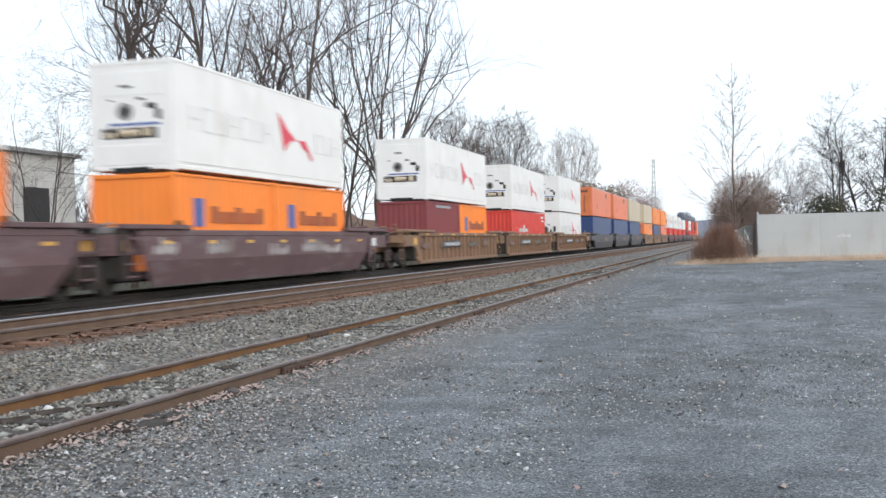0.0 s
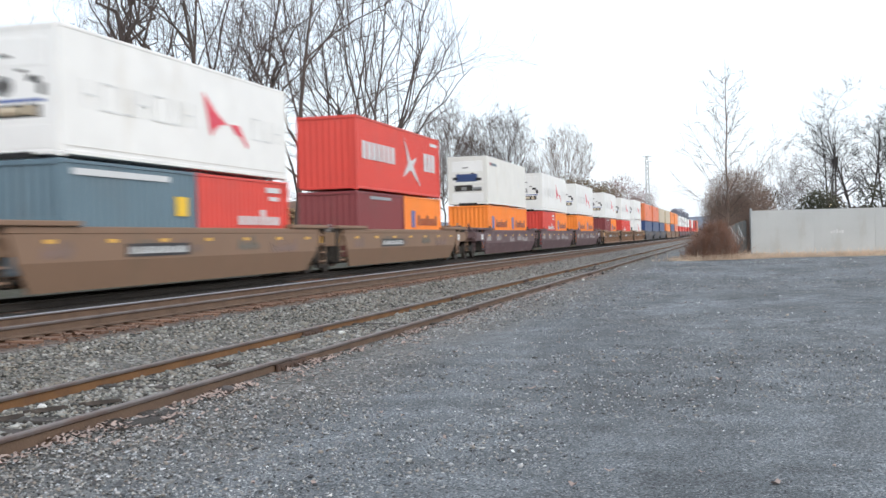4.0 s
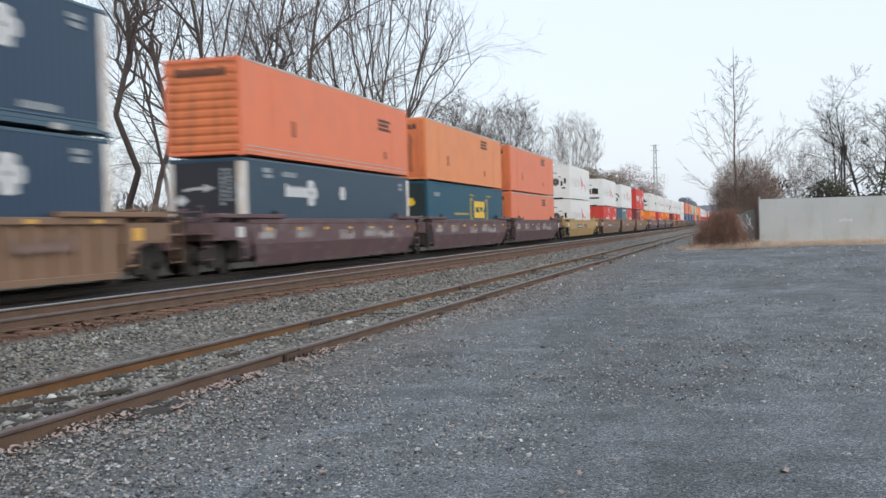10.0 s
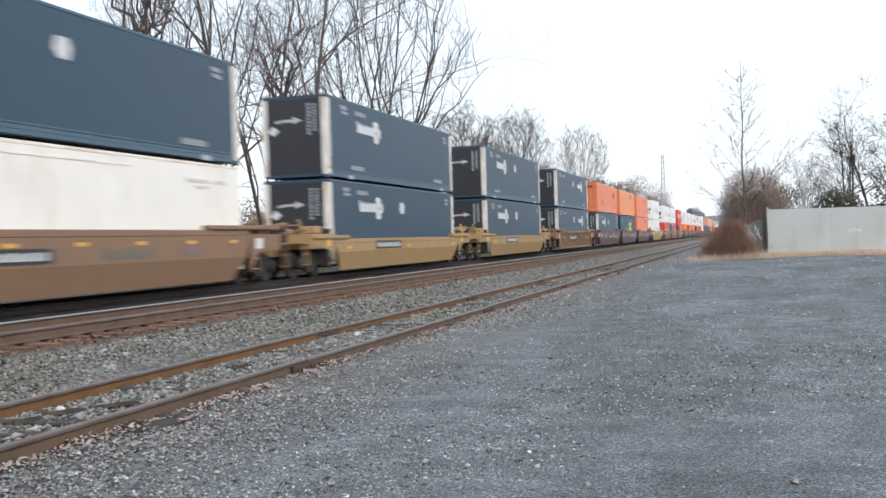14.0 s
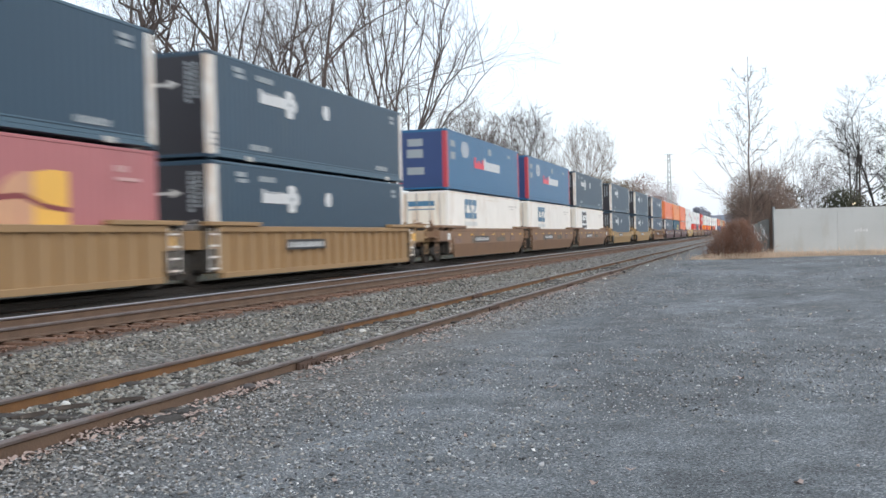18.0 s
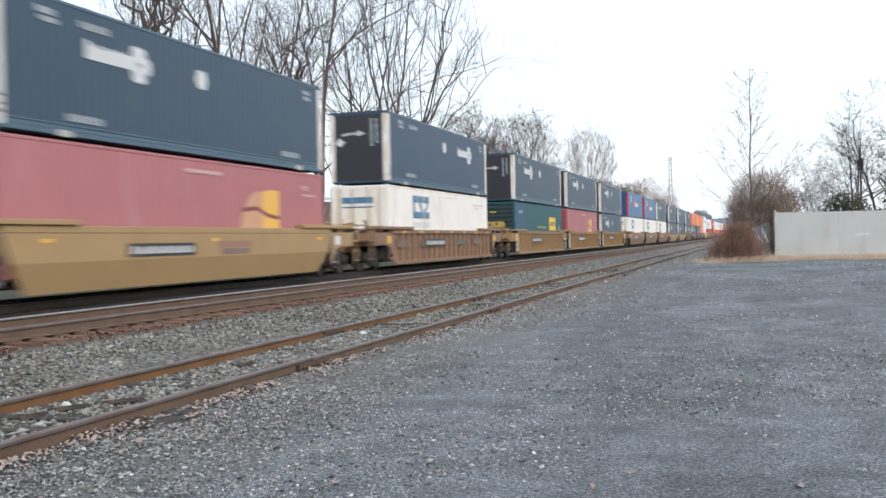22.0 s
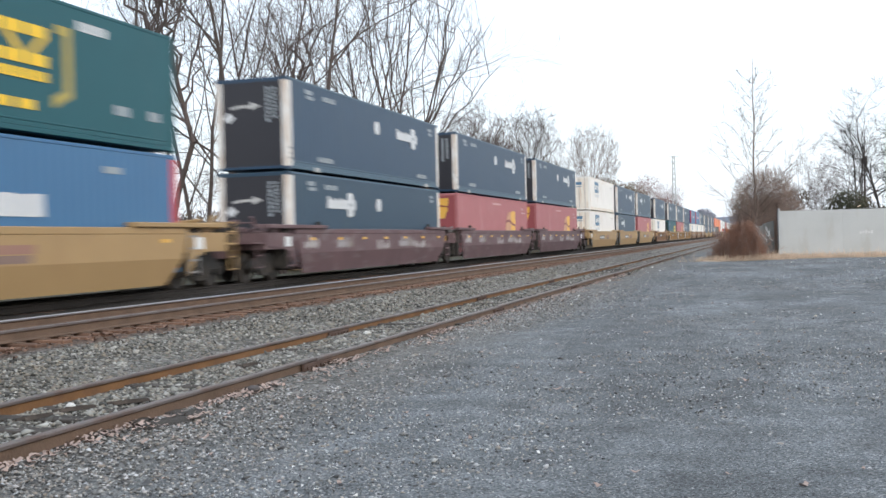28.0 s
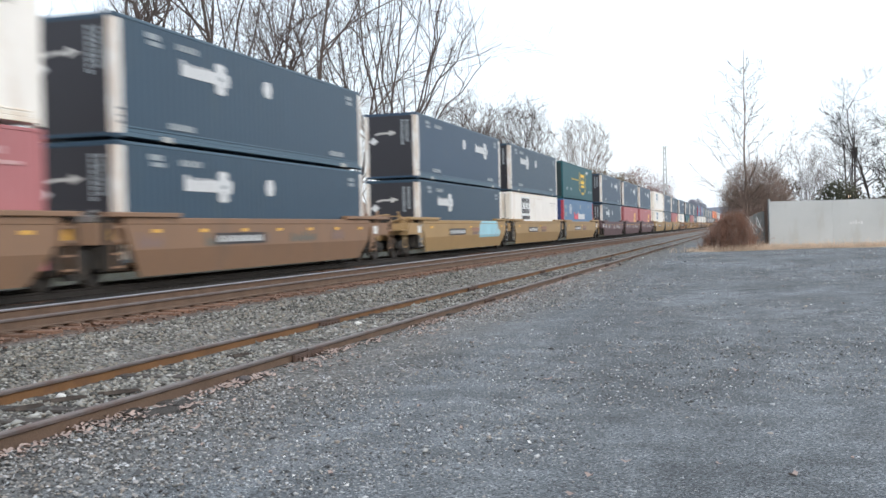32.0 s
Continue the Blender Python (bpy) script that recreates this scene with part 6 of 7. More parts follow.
def reefer_box(maker=True, unit=0):
    """40-foot refrigerated container: smooth white flanks, machinery in the end."""
    label = "white 40-foot refrigerated container with red arrowhead emblem" if maker else "plain white 40-foot refrigerated container"
    shell = WHITE if maker else OFFWHITE
    c = box_shell(label, 12.192, shell, shell, side="smooth", end="plain", group="refrigerated containers")
    y0, y1 = -6.096, 6.096
    if maker:
        a = y0 + 0.9
        u, z0, z1 = 0.045, 1.12, 1.78
        for k in range(10):  # worn outlined blocks, each a little different
            y = a + k * 0.76 if k < 7 else y1 - 2.6 + (k - 7) * 0.78
            lo, hi = z0 + 0.05 * (k % 3), z1 - 0.06 * (k % 2)
            stroke = [(y, lo), (y + u, lo), (y + u, 1.42), (y + 0.5, 1.42), (y + 0.5, lo), (y + 0.5 + u, lo), (y + 0.5 + u, hi), (y + 0.5, hi), (y + 0.5, 1.42 + u), (y + u, 1.42 + u), (y + u, z1), (y, z1)]
            if k % 3 == 1:
                stroke = [(y, z0), (y + 0.55, z0), (y + 0.55, z0 + u), (y + u, z0 + u), (y + u, z1 - u), (y + 0.5, z1 - u), (y + 0.5, z1), (y, z1)]
            elif k % 3 == 2:
                stroke = [(y, z0), (y + 0.55, z0), (y + 0.55, z1), (y + 0.55 - u, z1), (y + 0.55 - u, z0 + u), (y + u, z0 + u), (y + u, z1), (y, z1)]
            outline(stroke, LETTER, c, "letter", "pale grey worn outlined letter block", HX + 0.002)
        cy = y0 + 6.55
        outline([(cy, 2.2), (cy + 0.7, 1.72), (cy + 1.4, 1.42), (cy + 0.95, 1.36), (cy + 0.66, 1.22), (cy + 0.42, 1.0)], REDMARK, c, "emblem", "red arrowhead")
        outline([(cy + 1.6, 1.45), (cy + 2.15, 1.46), (cy + 2.7, 0.95), (cy + 2.66, 0.82), (cy + 2.3, 1.12), (cy + 1.95, 1.2)], REDMARK, c, "emblem", "red arrow tail")
        part("bottom_line", Shape().box(HX - 0.004, HX + 0.001, y0 + 0.2, y1 - 0.2, 0.24, 0.26), CREAMMARK, c)
    else:
        side_bars([(y0 + 1.2, y0 + 2.6, 2.36, 2.52)], SLATE, c, "sticker", "small blue label")
        side_bars([(y0 + 0.7, y0 + 1.15, 2.36, 2.52)], PINK, c, "sticker", "small red label")
        side_bars([(y1 - 2.8, y1 - 2.5, 1.35, 1.6)], PANEL, c)
    m = part("cooling_unit", Shape().box(-HX + 0.14, HX - 0.14, y0 + 0.05, y0 + 0.11, 0.14, TALL - 0.13, 0.01), WHITE, c, "white cooling unit housing in the end")
    part("upper_cover", Shape().box(-0.95, 0.95, y0 + 0.004, y0 + 0.05, 1.95, 2.62, 0.03), WHITE, m)
    part("lower_cover", Shape().box(-0.98, 0.98, y0 + 0.004, y0 + 0.05, 0.16, 0.72, 0.03), WHITE, m)
    # solid black box in place of the shaded gap
    part("bottom_gap_shade", Shape().box(-0.55, 0.55, y0 - 0.001, y0 + 0.05, -0.01, 0.12), RECESS_SHADE, m, "black shade plate for the fork pocket under the unit")
    part("latch_row", Shape().box(-0.3, 0.05, y0 - 0.006, y0 + 0.05, 2.18, 2.24).box(-0.62, -0.5, y0 - 0.004, y0 + 0.05, 1.84, 1.88).box(0.2, 0.42, y0 - 0.004, y0 + 0.05, 1.84, 1.9), BLACK, m)
    # depth of the black plates that stand for shade inside the bays
    shade_depth = (0.012, 0.05)
    if unit == 0:  # one round condenser fan between two open bays
        part("fan_ring", Shape().tube((-0.04, y0 + 0.012, 1.45), (-0.04, y0 + 0.05, 1.45), 0.33, n=20), GRILLE, m, "grey fan ring")
        part("fan", Shape().tube((-0.04, y0 + 0.004, 1.45), (-0.04, y0 + 0.05, 1.45), 0.22, n=20), BLACK, m, "round dark fan")
        part("fan_hub", Shape().tube((-0.04, y0 - 0.004, 1.45), (-0.04, y0 + 0.05, 1.45), 0.1, n=14), GRILLE, m)
        part("side_bay", Shape().box(-0.9, -0.62, y0 + shade_depth[0], y0 + shade_depth[1], 1.2, 1.34).box(-0.55, -0.42, y0 + shade_depth[0], y0 + shade_depth[1], 1.5, 1.72), RECESS_SHADE, m, "black shade plate for an open bay")
        part("bay_sill", Shape().box(-0.92, -0.4, y0 + 0.004, y0 + 0.05, 0.78, 1.02, 0.02), GRILLE, m)
        part("compressor_bay", Shape().box(0.4, 0.56, y0 + shade_depth[0], y0 + shade_depth[1], 1.12, 1.5).box(0.68, 0.86, y0 + shade_depth[0], y0 + shade_depth[1], 1.3, 1.74).box(0.5, 0.78, y0 + shade_depth[0], y0 + shade_depth[1], 0.86, 1.0), RECESS_SHADE, m, "black shade plates for the open compressor bay")
        part("control_box", Shape().box(0.58, 0.68, y0 - 0.004, y0 + 0.05, 1.2, 1.52, 0.02).box(0.38, 0.66, y0 - 0.002, y0 + 0.05, 1.56, 1.76, 0.01), OFFWHITE, m)
        part("label_plate", Shape().box(-0.95, -0.7, y0 - 0.002, y0 + 0.05, 1.6, 1.68), REDMARK, m)
    elif unit == 3:  # navy upper bay over a grey bay
        part("upper_bay", Shape().box(-0.72, 0.62, y0 + 0.002, y0 + 0.05, 1.36, 1.86, 0.04), NAVYBLUE, m, "dark navy machinery cover")
        part("side_bay", Shape().box(-0.9, -0.6, y0, y0 + 0.05, 1.5, 1.66).box(0.5, 0.84, y0, y0 + 0.05, 1.44, 1.6), RECESS_SHADE, m)
        part("frame_bar", Shape().box(-0.98, 0.98, y0 - 0.002, y0 + 0.05, 1.2, 1.36, 0.02), OFFWHITE, m)
        part("compressor_bay", Shape().box(-0.8, 0.3, y0 + shade_depth[0], y0 + shade_depth[1], 0.82, 1.18), BLACK, m, "wide black shade plate for the machinery bay")
        part("compressor", Shape().box(-0.4, -0.05, y0, y0 + 0.05, 0.86, 1.1, 0.03), GRILLE, m)
        part("receiver_tank", Shape().tube((0.35, y0 + 0.01, 0.95), (0.85, y0 + 0.01, 0.95), 0.12, n=10), GRILLE, m)
    elif unit == 2:  # tall dark bay with two round motors over pale bars
        part("upper_bay", Shape().box(-0.78, 0.7, y0 + shade_depth[0], y0 + shade_depth[1], 1.26, 1.84), RECESS_SHADE, m, "black shade plate for the open machinery bay")
        for x in (-0.42, 0.38):
            part("motor", Shape().tube((x, y0 - 0.004, 1.58), (x, y0 + 0.05, 1.58), 0.2, n=16), BLACK, m)
        part("frame_bar", Shape().box(-0.06, 0.04, y0, y0 + 0.05, 1.26, 1.84).box(-0.95, 0.95, y0 - 0.002, y0 + 0.05, 1.16, 1.28, 0.02).box(-0.6, 0.9, y0 - 0.002, y0 + 0.05, 0.92, 1.02, 0.02), OFFWHITE, m)
        part("compressor_bay", Shape().box(-0.85, 0.8, y0 + shade_depth[0], y0 + shade_depth[1], 0.76, 0.92).box(-0.8, -0.4, y0 + shade_depth[0], y0 + shade_depth[1], 1.02, 1.16), RECESS_SHADE, m)
        part("label_plate", Shape().box(-0.85, -0.7, y0 - 0.002, y0 + 0.045, 1.3, 1.5).box(0.1, 0.2, y0 - 0.002, y0 + 0.045, 1.36, 1.44), REDMARK, m)
    else:  # small dark fan over a shallow dark bay with machinery
        part("fan_ring", Shape().tube((-0.16, y0 + 0.008, 1.56), (-0.16, y0 + 0.05, 1.56), 0.23, n=18), GRILLE, m, "grey round fan")
        part("fan", Shape().tube((-0.16, y0 + 0.002, 1.56), (-0.16, y0 + 0.05, 1.56), 0.13, n=12), BLACK, m)
        part("side_bay", Shape().box(0.46, 0.74, y0 + 0.008, y0 + 0.05, 1.62, 1.76).box(0.72, 0.88, y0 + 0.008, y0 + 0.05, 1.34, 1.6), RECESS_SHADE, m, "black shade plate for an open bay")
        part("compressor_bay", Shape().box(-0.85, 0.75, y0 + shade_depth[0], y0 + shade_depth[1], 0.86, 1.14), RECESS_SHADE, m, "black shade plate for the machinery bay")
        part("compressor", Shape().tube((-0.3, y0 + 0.01, 1.0), (0.25, y0 + 0.01, 1.0), 0.1, n=10), TAN, m)
        part("valve_block", Shape().box(0.35, 0.6, y0 - 0.004, y0 + 0.05, 0.9, 1.12, 0.02), TAN, m)
        part("valve_block", Shape().box(-0.8, -0.45, y0 - 0.004, y0 + 0.05, 0.88, 1.04, 0.02), TAN, m)
        part("pipework", Shape().tube((-0.85, y0 + 0.01, 1.1), (-0.2, y0 + 0.01, 1.12), 0.025, n=6).tube((-0.6, y0 + 0.01, 0.86), (-0.6, y0 + 0.01, 1.2), 0.03, n=6), GRILLE, m)
        part("label_plate", Shape().box(-0.6, 0.85, y0 - 0.002, y0 + 0.045, 1.2, 1.26), BLUEMARK if maker else OFFWHITE, m)
    return c


def dry_box(L, wall, label, marks=(), end="corr", h=2.591):
    c = box_shell(label, L, wall, wall, side="corr", end=end, h=h)
    for rows, material, name, lab in marks:
        side_bars(rows, material, c, name, lab, HX + 0.004)
    return c


def amber_marks(L):
    y0, y1 = -L / 2, L / 2
    rows = []
    if L < 8:
        return [([(y0 + 1.0, y0 + 1.55, 1.2, 1.95)], BLUEMARK, "emblem", "blue block emblem"),
                ([(y0 + 2.0 + k * 0.48, y0 + 2.36 + k * 0.48, 1.3, 1.62 + 0.14 * (k % 3 == 0)) for k in range(7)], BROWNMARK, "lettering", "brown lettering blocks")]
    return [([(y0 + 1.0, y0 + 1.6, 1.2, 1.95), (y0 + 7.0, y0 + 7.6, 1.2, 1.95)], BLUEMARK, "emblem", "blue block emblem"),
            ([(y0 + s + k * 0.48, y0 + s + 0.36 + k * 0.48, 1.3, 1.62 + 0.14 * (k % 3 == 0)) for s in (2.1, 8.2) for k in range(7)], BROWNMARK, "lettering", "brown lettering blocks")]


def red_marks(L):
    y0, y1 = -L / 2, L / 2
    return [([(y0 + 2.4 + k * 0.5, y0 + 2.75 + k * 0.5, 1.2, 1.46 + 0.2 * (k == 3)) for k in range(6)], MARK, "lettering", "white lettering blocks"),
            ([(y1 - 1.7, y1 - 0.7, 2.2, 2.36), (y1 - 1.5, y1 - 0.8, 1.95, 2.08)], MARK, "marking", "white number bars")]


def make_container(kind):
    if kind == "S1": return slate_box(False, True)
    if kind == "S2": return slate_box(True, True)
    if kind == "S3": return slate_box(False, False)
    if kind == "PK": return pink_box()
    if kind == "CR": return cream_box()
    if kind == "CN": return cream_box(BLACKMARK)
    if kind == "T1": return teal_box(1)
    if kind == "T2": return teal_box(2)
    if kind == "T3": return teal_box(3)
    if kind == "BL": return blue_box()
    if kind == "BN": return blue_box(DEEPBLUE, "deep blue 53-foot container with red corner posts and white lettering")
    if kind == "OR": return orange_box()
    if kind == "OS": return orange_box(stripe=True)
    if kind == "OY": return orange_box(YELLOW_ORANGE, "yellowed orange 53-foot container with a dark data plate")
    if kind == "OB": return orange_box(AMBER, "bright orange 53-foot container with a dark data plate")
    if kind == "R0": return reefer_box(True, 0)
    if kind == "R1": return reefer_box(True, 1)
    if kind == "R2": return reefer_box(True, 2)
    if kind == "RP": return reefer_box(False, 3)
    if kind == "A4": return dry_box(12.192, AMBER, "bright orange 40-foot container with blue emblems", amber_marks(12.192))
    if kind == "A2": return dry_box(6.058, AMBER, "bright orange 20-foot container with a blue emblem", amber_marks(6.058))
    if kind == "D2": return dry_box(6.058, RED, "red 20-foot container with white lettering", red_marks(6.058))
    if kind == "D4": return dry_box(12.192, RED, "red 40-foot container with white lettering", red_marks(12.192))
    if kind == "M2": return dry_box(6.058, MAROON, "dark red 20-foot container", [([(-1.5, 1.2, 2.3, 2.42)], MARKDIM, "marking", "")])
    if kind == "M4": return dry_box(12.192, MAROON, "plain dark red 40-foot container", [([(3.0, 5.2, 2.2, 2.4)], MARKDIM, "marking", "")])
    if kind == "G2": return dry_box(6.058, SLATE, "grey-blue 20-foot container with a pale stripe", [([(-2.6, 1.6, 2.25, 2.4)], MARK, "marking", "white lettering bar"), ([(1.9, 2.5, 1.4, 1.9)], YELLOW, "sticker", "yellow sticker")])
    if kind == "B4": return dry_box(12.192, BLUE, "blue 40-foot container with white lettering", [([(-4.5, -1.5, 1.4, 1.8)], MARK, "lettering", "white lettering bar")])
    if kind == "B5": return box_shell("plain deep blue 53-foot steel container", 16.154, NAVYBLUE, NAVYBLUE, side="fine")
    if kind == "TN": return box_shell("plain tan 53-foot steel container", 16.154, TAN, TAN, side="fine", end="ribs")
    if kind == "WS": return dry_box(12.192, WHITE, "plain white 40-foot steel container", [([(-4.0, -1.0, 1.4, 1.9)], PANEL, "lettering", "pale lettering bar")])
    if kind == "HS":
        c = dry_box(12.192, RED, "red 40-foot container with white lettering and a white star figure", [([(-5.4 + k * 0.62, -4.95 + k * 0.62, 1.25, 1.95) for k in range(7)], MARK, "lettering", "white lettering blocks"),
                    ([(3.3 + k * 0.66, 3.8 + k * 0.66, 1.2, 2.05) for k in range(3)], MARK, "lettering", "white lettering blocks"), ([(4.4, 5.6, 2.45, 2.6)], MARK, "marking", "")], h=TALL)
        outline([(0.1, 2.6), (1.1, 1.55), (2.1, 1.75), (1.5, 1.35), (2.6, 0.45), (1.1, 1.15), (-0.1, 0.75), (0.75, 1.45)], MARK, c, "emblem", "white four-pointed star figure", HX + 0.01)
        return c


# ------------------------------------------------------------------ well cars
TAG = paint("faded_grey_spray", (0.33, 0.31, 0.32), 0.7, 0.6)
TAG_DULL = paint("faded_green_grey_spray", (0.15, 0.14, 0.12), 0.7, 0.5)
TAG_PALE = paint("worn_pale_spray", (0.42, 0.40, 0.40), 0.7, 0.7, (0.16, 0.11, 0.11))
FADED_RED = paint("faded_rose_bar", (0.30, 0.165, 0.13), 0.65, 0.5, (0.33, 0.22, 0.12))
TAG_WARM = paint("faded_rosy_spray", (0.22, 0.15, 0.13), 0.7, 0.6)


def well_side(sx, style, colour, parent, marked):
    """One flank of a well: top chord, sheet, bottom chord, ribs or a creased lower panel."""
    X0, X1 = 1.275, 1.43
    H = 8.2
    top = 1.26 if style == "low" else 1.56
    side = part("side_sill", Shape().box(*sorted((sx * X0, sx * X1)), -H, H, top - 0.16, top, 0.015), colour, parent)
    if style == "ribbed":
        part("side_sheet", Shape().box(*sorted((sx * X0, sx * (X0 + 0.05))), -8.15, 8.15, 0.3, 1.4), colour, side)
        part("bottom_chord", Shape().box(*sorted((sx * X0, sx * X1)), -8.0, 8.0, 0.17, 0.32, 0.01), colour, side)
        if sx < 0:
            return side
        rib = Shape().box(*sorted((sx * (X0 + 0.05), sx * (X1 - 0.01))), -0.06, 0.06, 0.32, 1.4).mesh("rib", colour)
        for k in range(19):
            share("rib", rib, side, pose(0, -7.2 + k * 0.8, 0))
    else:
        sh = Shape()
        # a folded plate: upright above, leaning in below, cut away towards the ends
        for outer, inner in ((X1 - 0.012, X1 - 0.05),):
            yb, ym = 7.35, 7.95
            v = [(outer, -H, top - 0.16), (outer, H, top - 0.16), (outer, ym, 0.80), (outer, -ym, 0.80), (outer - 0.16, yb, 0.17), (outer - 0.16, -yb, 0.17),
                 (inner, -H, top - 0.16), (inner, H, top - 0.16), (inner, ym, 0.80), (inner, -ym, 0.80), (inner - 0.16, yb, 0.17), (inner - 0.16, -yb, 0.17)]
            v = [(sx * a, b, c) for a, b, c in v]
            sh.add(v, [(0, 3, 2, 1), (3, 5, 4, 2), (6, 7, 8, 9), (9, 8, 10, 11), (5, 11, 10, 4), (0, 6, 9, 3), (3, 9, 11, 5), (1, 2, 8, 7), (2, 4, 10, 8)])
        part("side_sheet", sh, colour, side, "smooth creased side sheet")
    if sx > 0:
        for k in range(0, 7 if style != "ribbed" or marked else 0, 1 if marked else 3):
            y = -7.0 + k * 2.33
            z = top - 0.36 if style != "ribbed" else 1.43
            part("reflector", Shape().box(X1 - 0.012 if style != "ribbed" else X1, X1 + 0.004, y, y + 0.34, z, z + 0.085), GOLD, side, "amber reflector strip")
        board = marked != 8
        if board:
            part("number_board", Shape().box(X1 - 0.014, X1 + 0.003, -3.9, -0.9, 0.86, 1.17), BLACKMARK, side, "dark board with pale number bars")
        top_edge = []
        for k in range(11):
            a = -3.8 + k * 0.255
            top_edge += [(a, 0.95), (a + 0.02, 1.10 - 0.02 * (k % 3)), (a + 0.19, 1.10), (a + 0.21, 0.95)]
        plate = Shape().extrude([(-3.8, 0.93)] + top_edge + [(-1.04, 0.93)], X1 - 0.01, X1 + 0.006, "x")
        if board:
            part("number_bar", plate, FAINT, side)
        if not marked and style == "smooth":
            part("faded_patch", Shape().box(X1 - 0.02, X1 - 0.007, 0.4, 2.3, 1.02, 1.2), FADED_RED if colour is not CAR_BRIGHT else MAROON, side, "faded dark red painted bar")
            part("faded_patch", Shape().box(X1 - 0.02, X1 - 0.008, 0.5, 2.2, 0.84, 1.0), TAG_WARM, side)
        if marked:
            rnd = random.Random(marked)
            for k in range(5):  # old sprayed tags
                y, z = -6.5 + k * 2.8 + rnd.uniform(-0.8, 0.8), rnd.uniform(0.82, 0.95)
                w = rnd.uniform(0.5, 1.1)
                up, low = [], []
                for q in range(rnd.randint(4, 7)):
                    a, hh, lean = y - w + q * 0.3, rnd.uniform(0.2, 0.44), rnd.uniform(-0.08, 0.08)
                    up += [(a + 0.02, z + hh * 0.55), (a + 0.06 + lean, z + hh), (a + 0.2 + lean, z + hh * 0.94), (a + 0.24, z + hh * 0.5)]
                    low += [(a, z - 0.04 * (q % 2)), (a + 0.16, z + 0.02), (a + 0.22, z + 0.09)]
                tag = Shape().extrude(low + up[::-1], X1 - 0.015, X1 - 0.006 + k * 0.001, "x")
                part("sprayed_tag", tag, ((TAG if k % 2 else TAG_PALE) if marked == 8 else (TAG_DULL if k % 2 else TAG_WARM)), side, "faded sprayed tag")
    return side


def truck(parent, y):
    """Two-axle truck: side frames, bolster, springs, wheels on axles."""
    t = new("truck")
    t.parent = parent
    t.matrix_basis = pose(0, y, 0)
    for sx in (-1, 1):
        x = sx * 0.98
        sf = Shape().extrude([(-1.15, 0.42), (-1.15, 0.62), (-0.55, 0.72), (-0.35, 0.84), (0.35, 0.84), (0.55, 0.72), (1.15, 0.62), (1.15, 0.42), (0.62, 0.5), (0.38, 0.2), (-0.38, 0.2), (-0.62, 0.5)], x - 0.07, x + 0.07, "x")
        part("side_frame", sf, BLACK, t)
        sp = Shape()
        for k in (-0.2, 0, 0.2):
            sp.tube((x + sx * 0.03, k, 0.26), (x + sx * 0.03, k, 0.56), 0.075, n=8)
        if sx > 0:
            part("spring_nest", sp, BLACK, t)
        for yy in (-0.89, 0.89):
            w = Shape().tube((sx * 0.70, yy, 0.42), (sx * 0.82, yy, 0.42), 0.42, n=24)
            w.tube((sx * 0.675, yy, 0.42), (sx * 0.70, yy, 0.42), 0.447, n=24)
            w.tube((sx * 0.82, yy, 0.42), (sx * 0.86, yy, 0.42), 0.16, n=12)
            part("wheel", w, STEEL, t, "dull dark steel wheel")
            if sx > 0:
                part("bearing_cap", Shape().tube((sx * 0.9, yy, 0.42), (sx * 1.08, yy, 0.42), 0.12, n=10), BLACK, t)
    part("bolster", Shape().box(-1.0, 1.0, -0.2, 0.2, 0.5, 0.78, 0.03), BLACK, t)
    return t


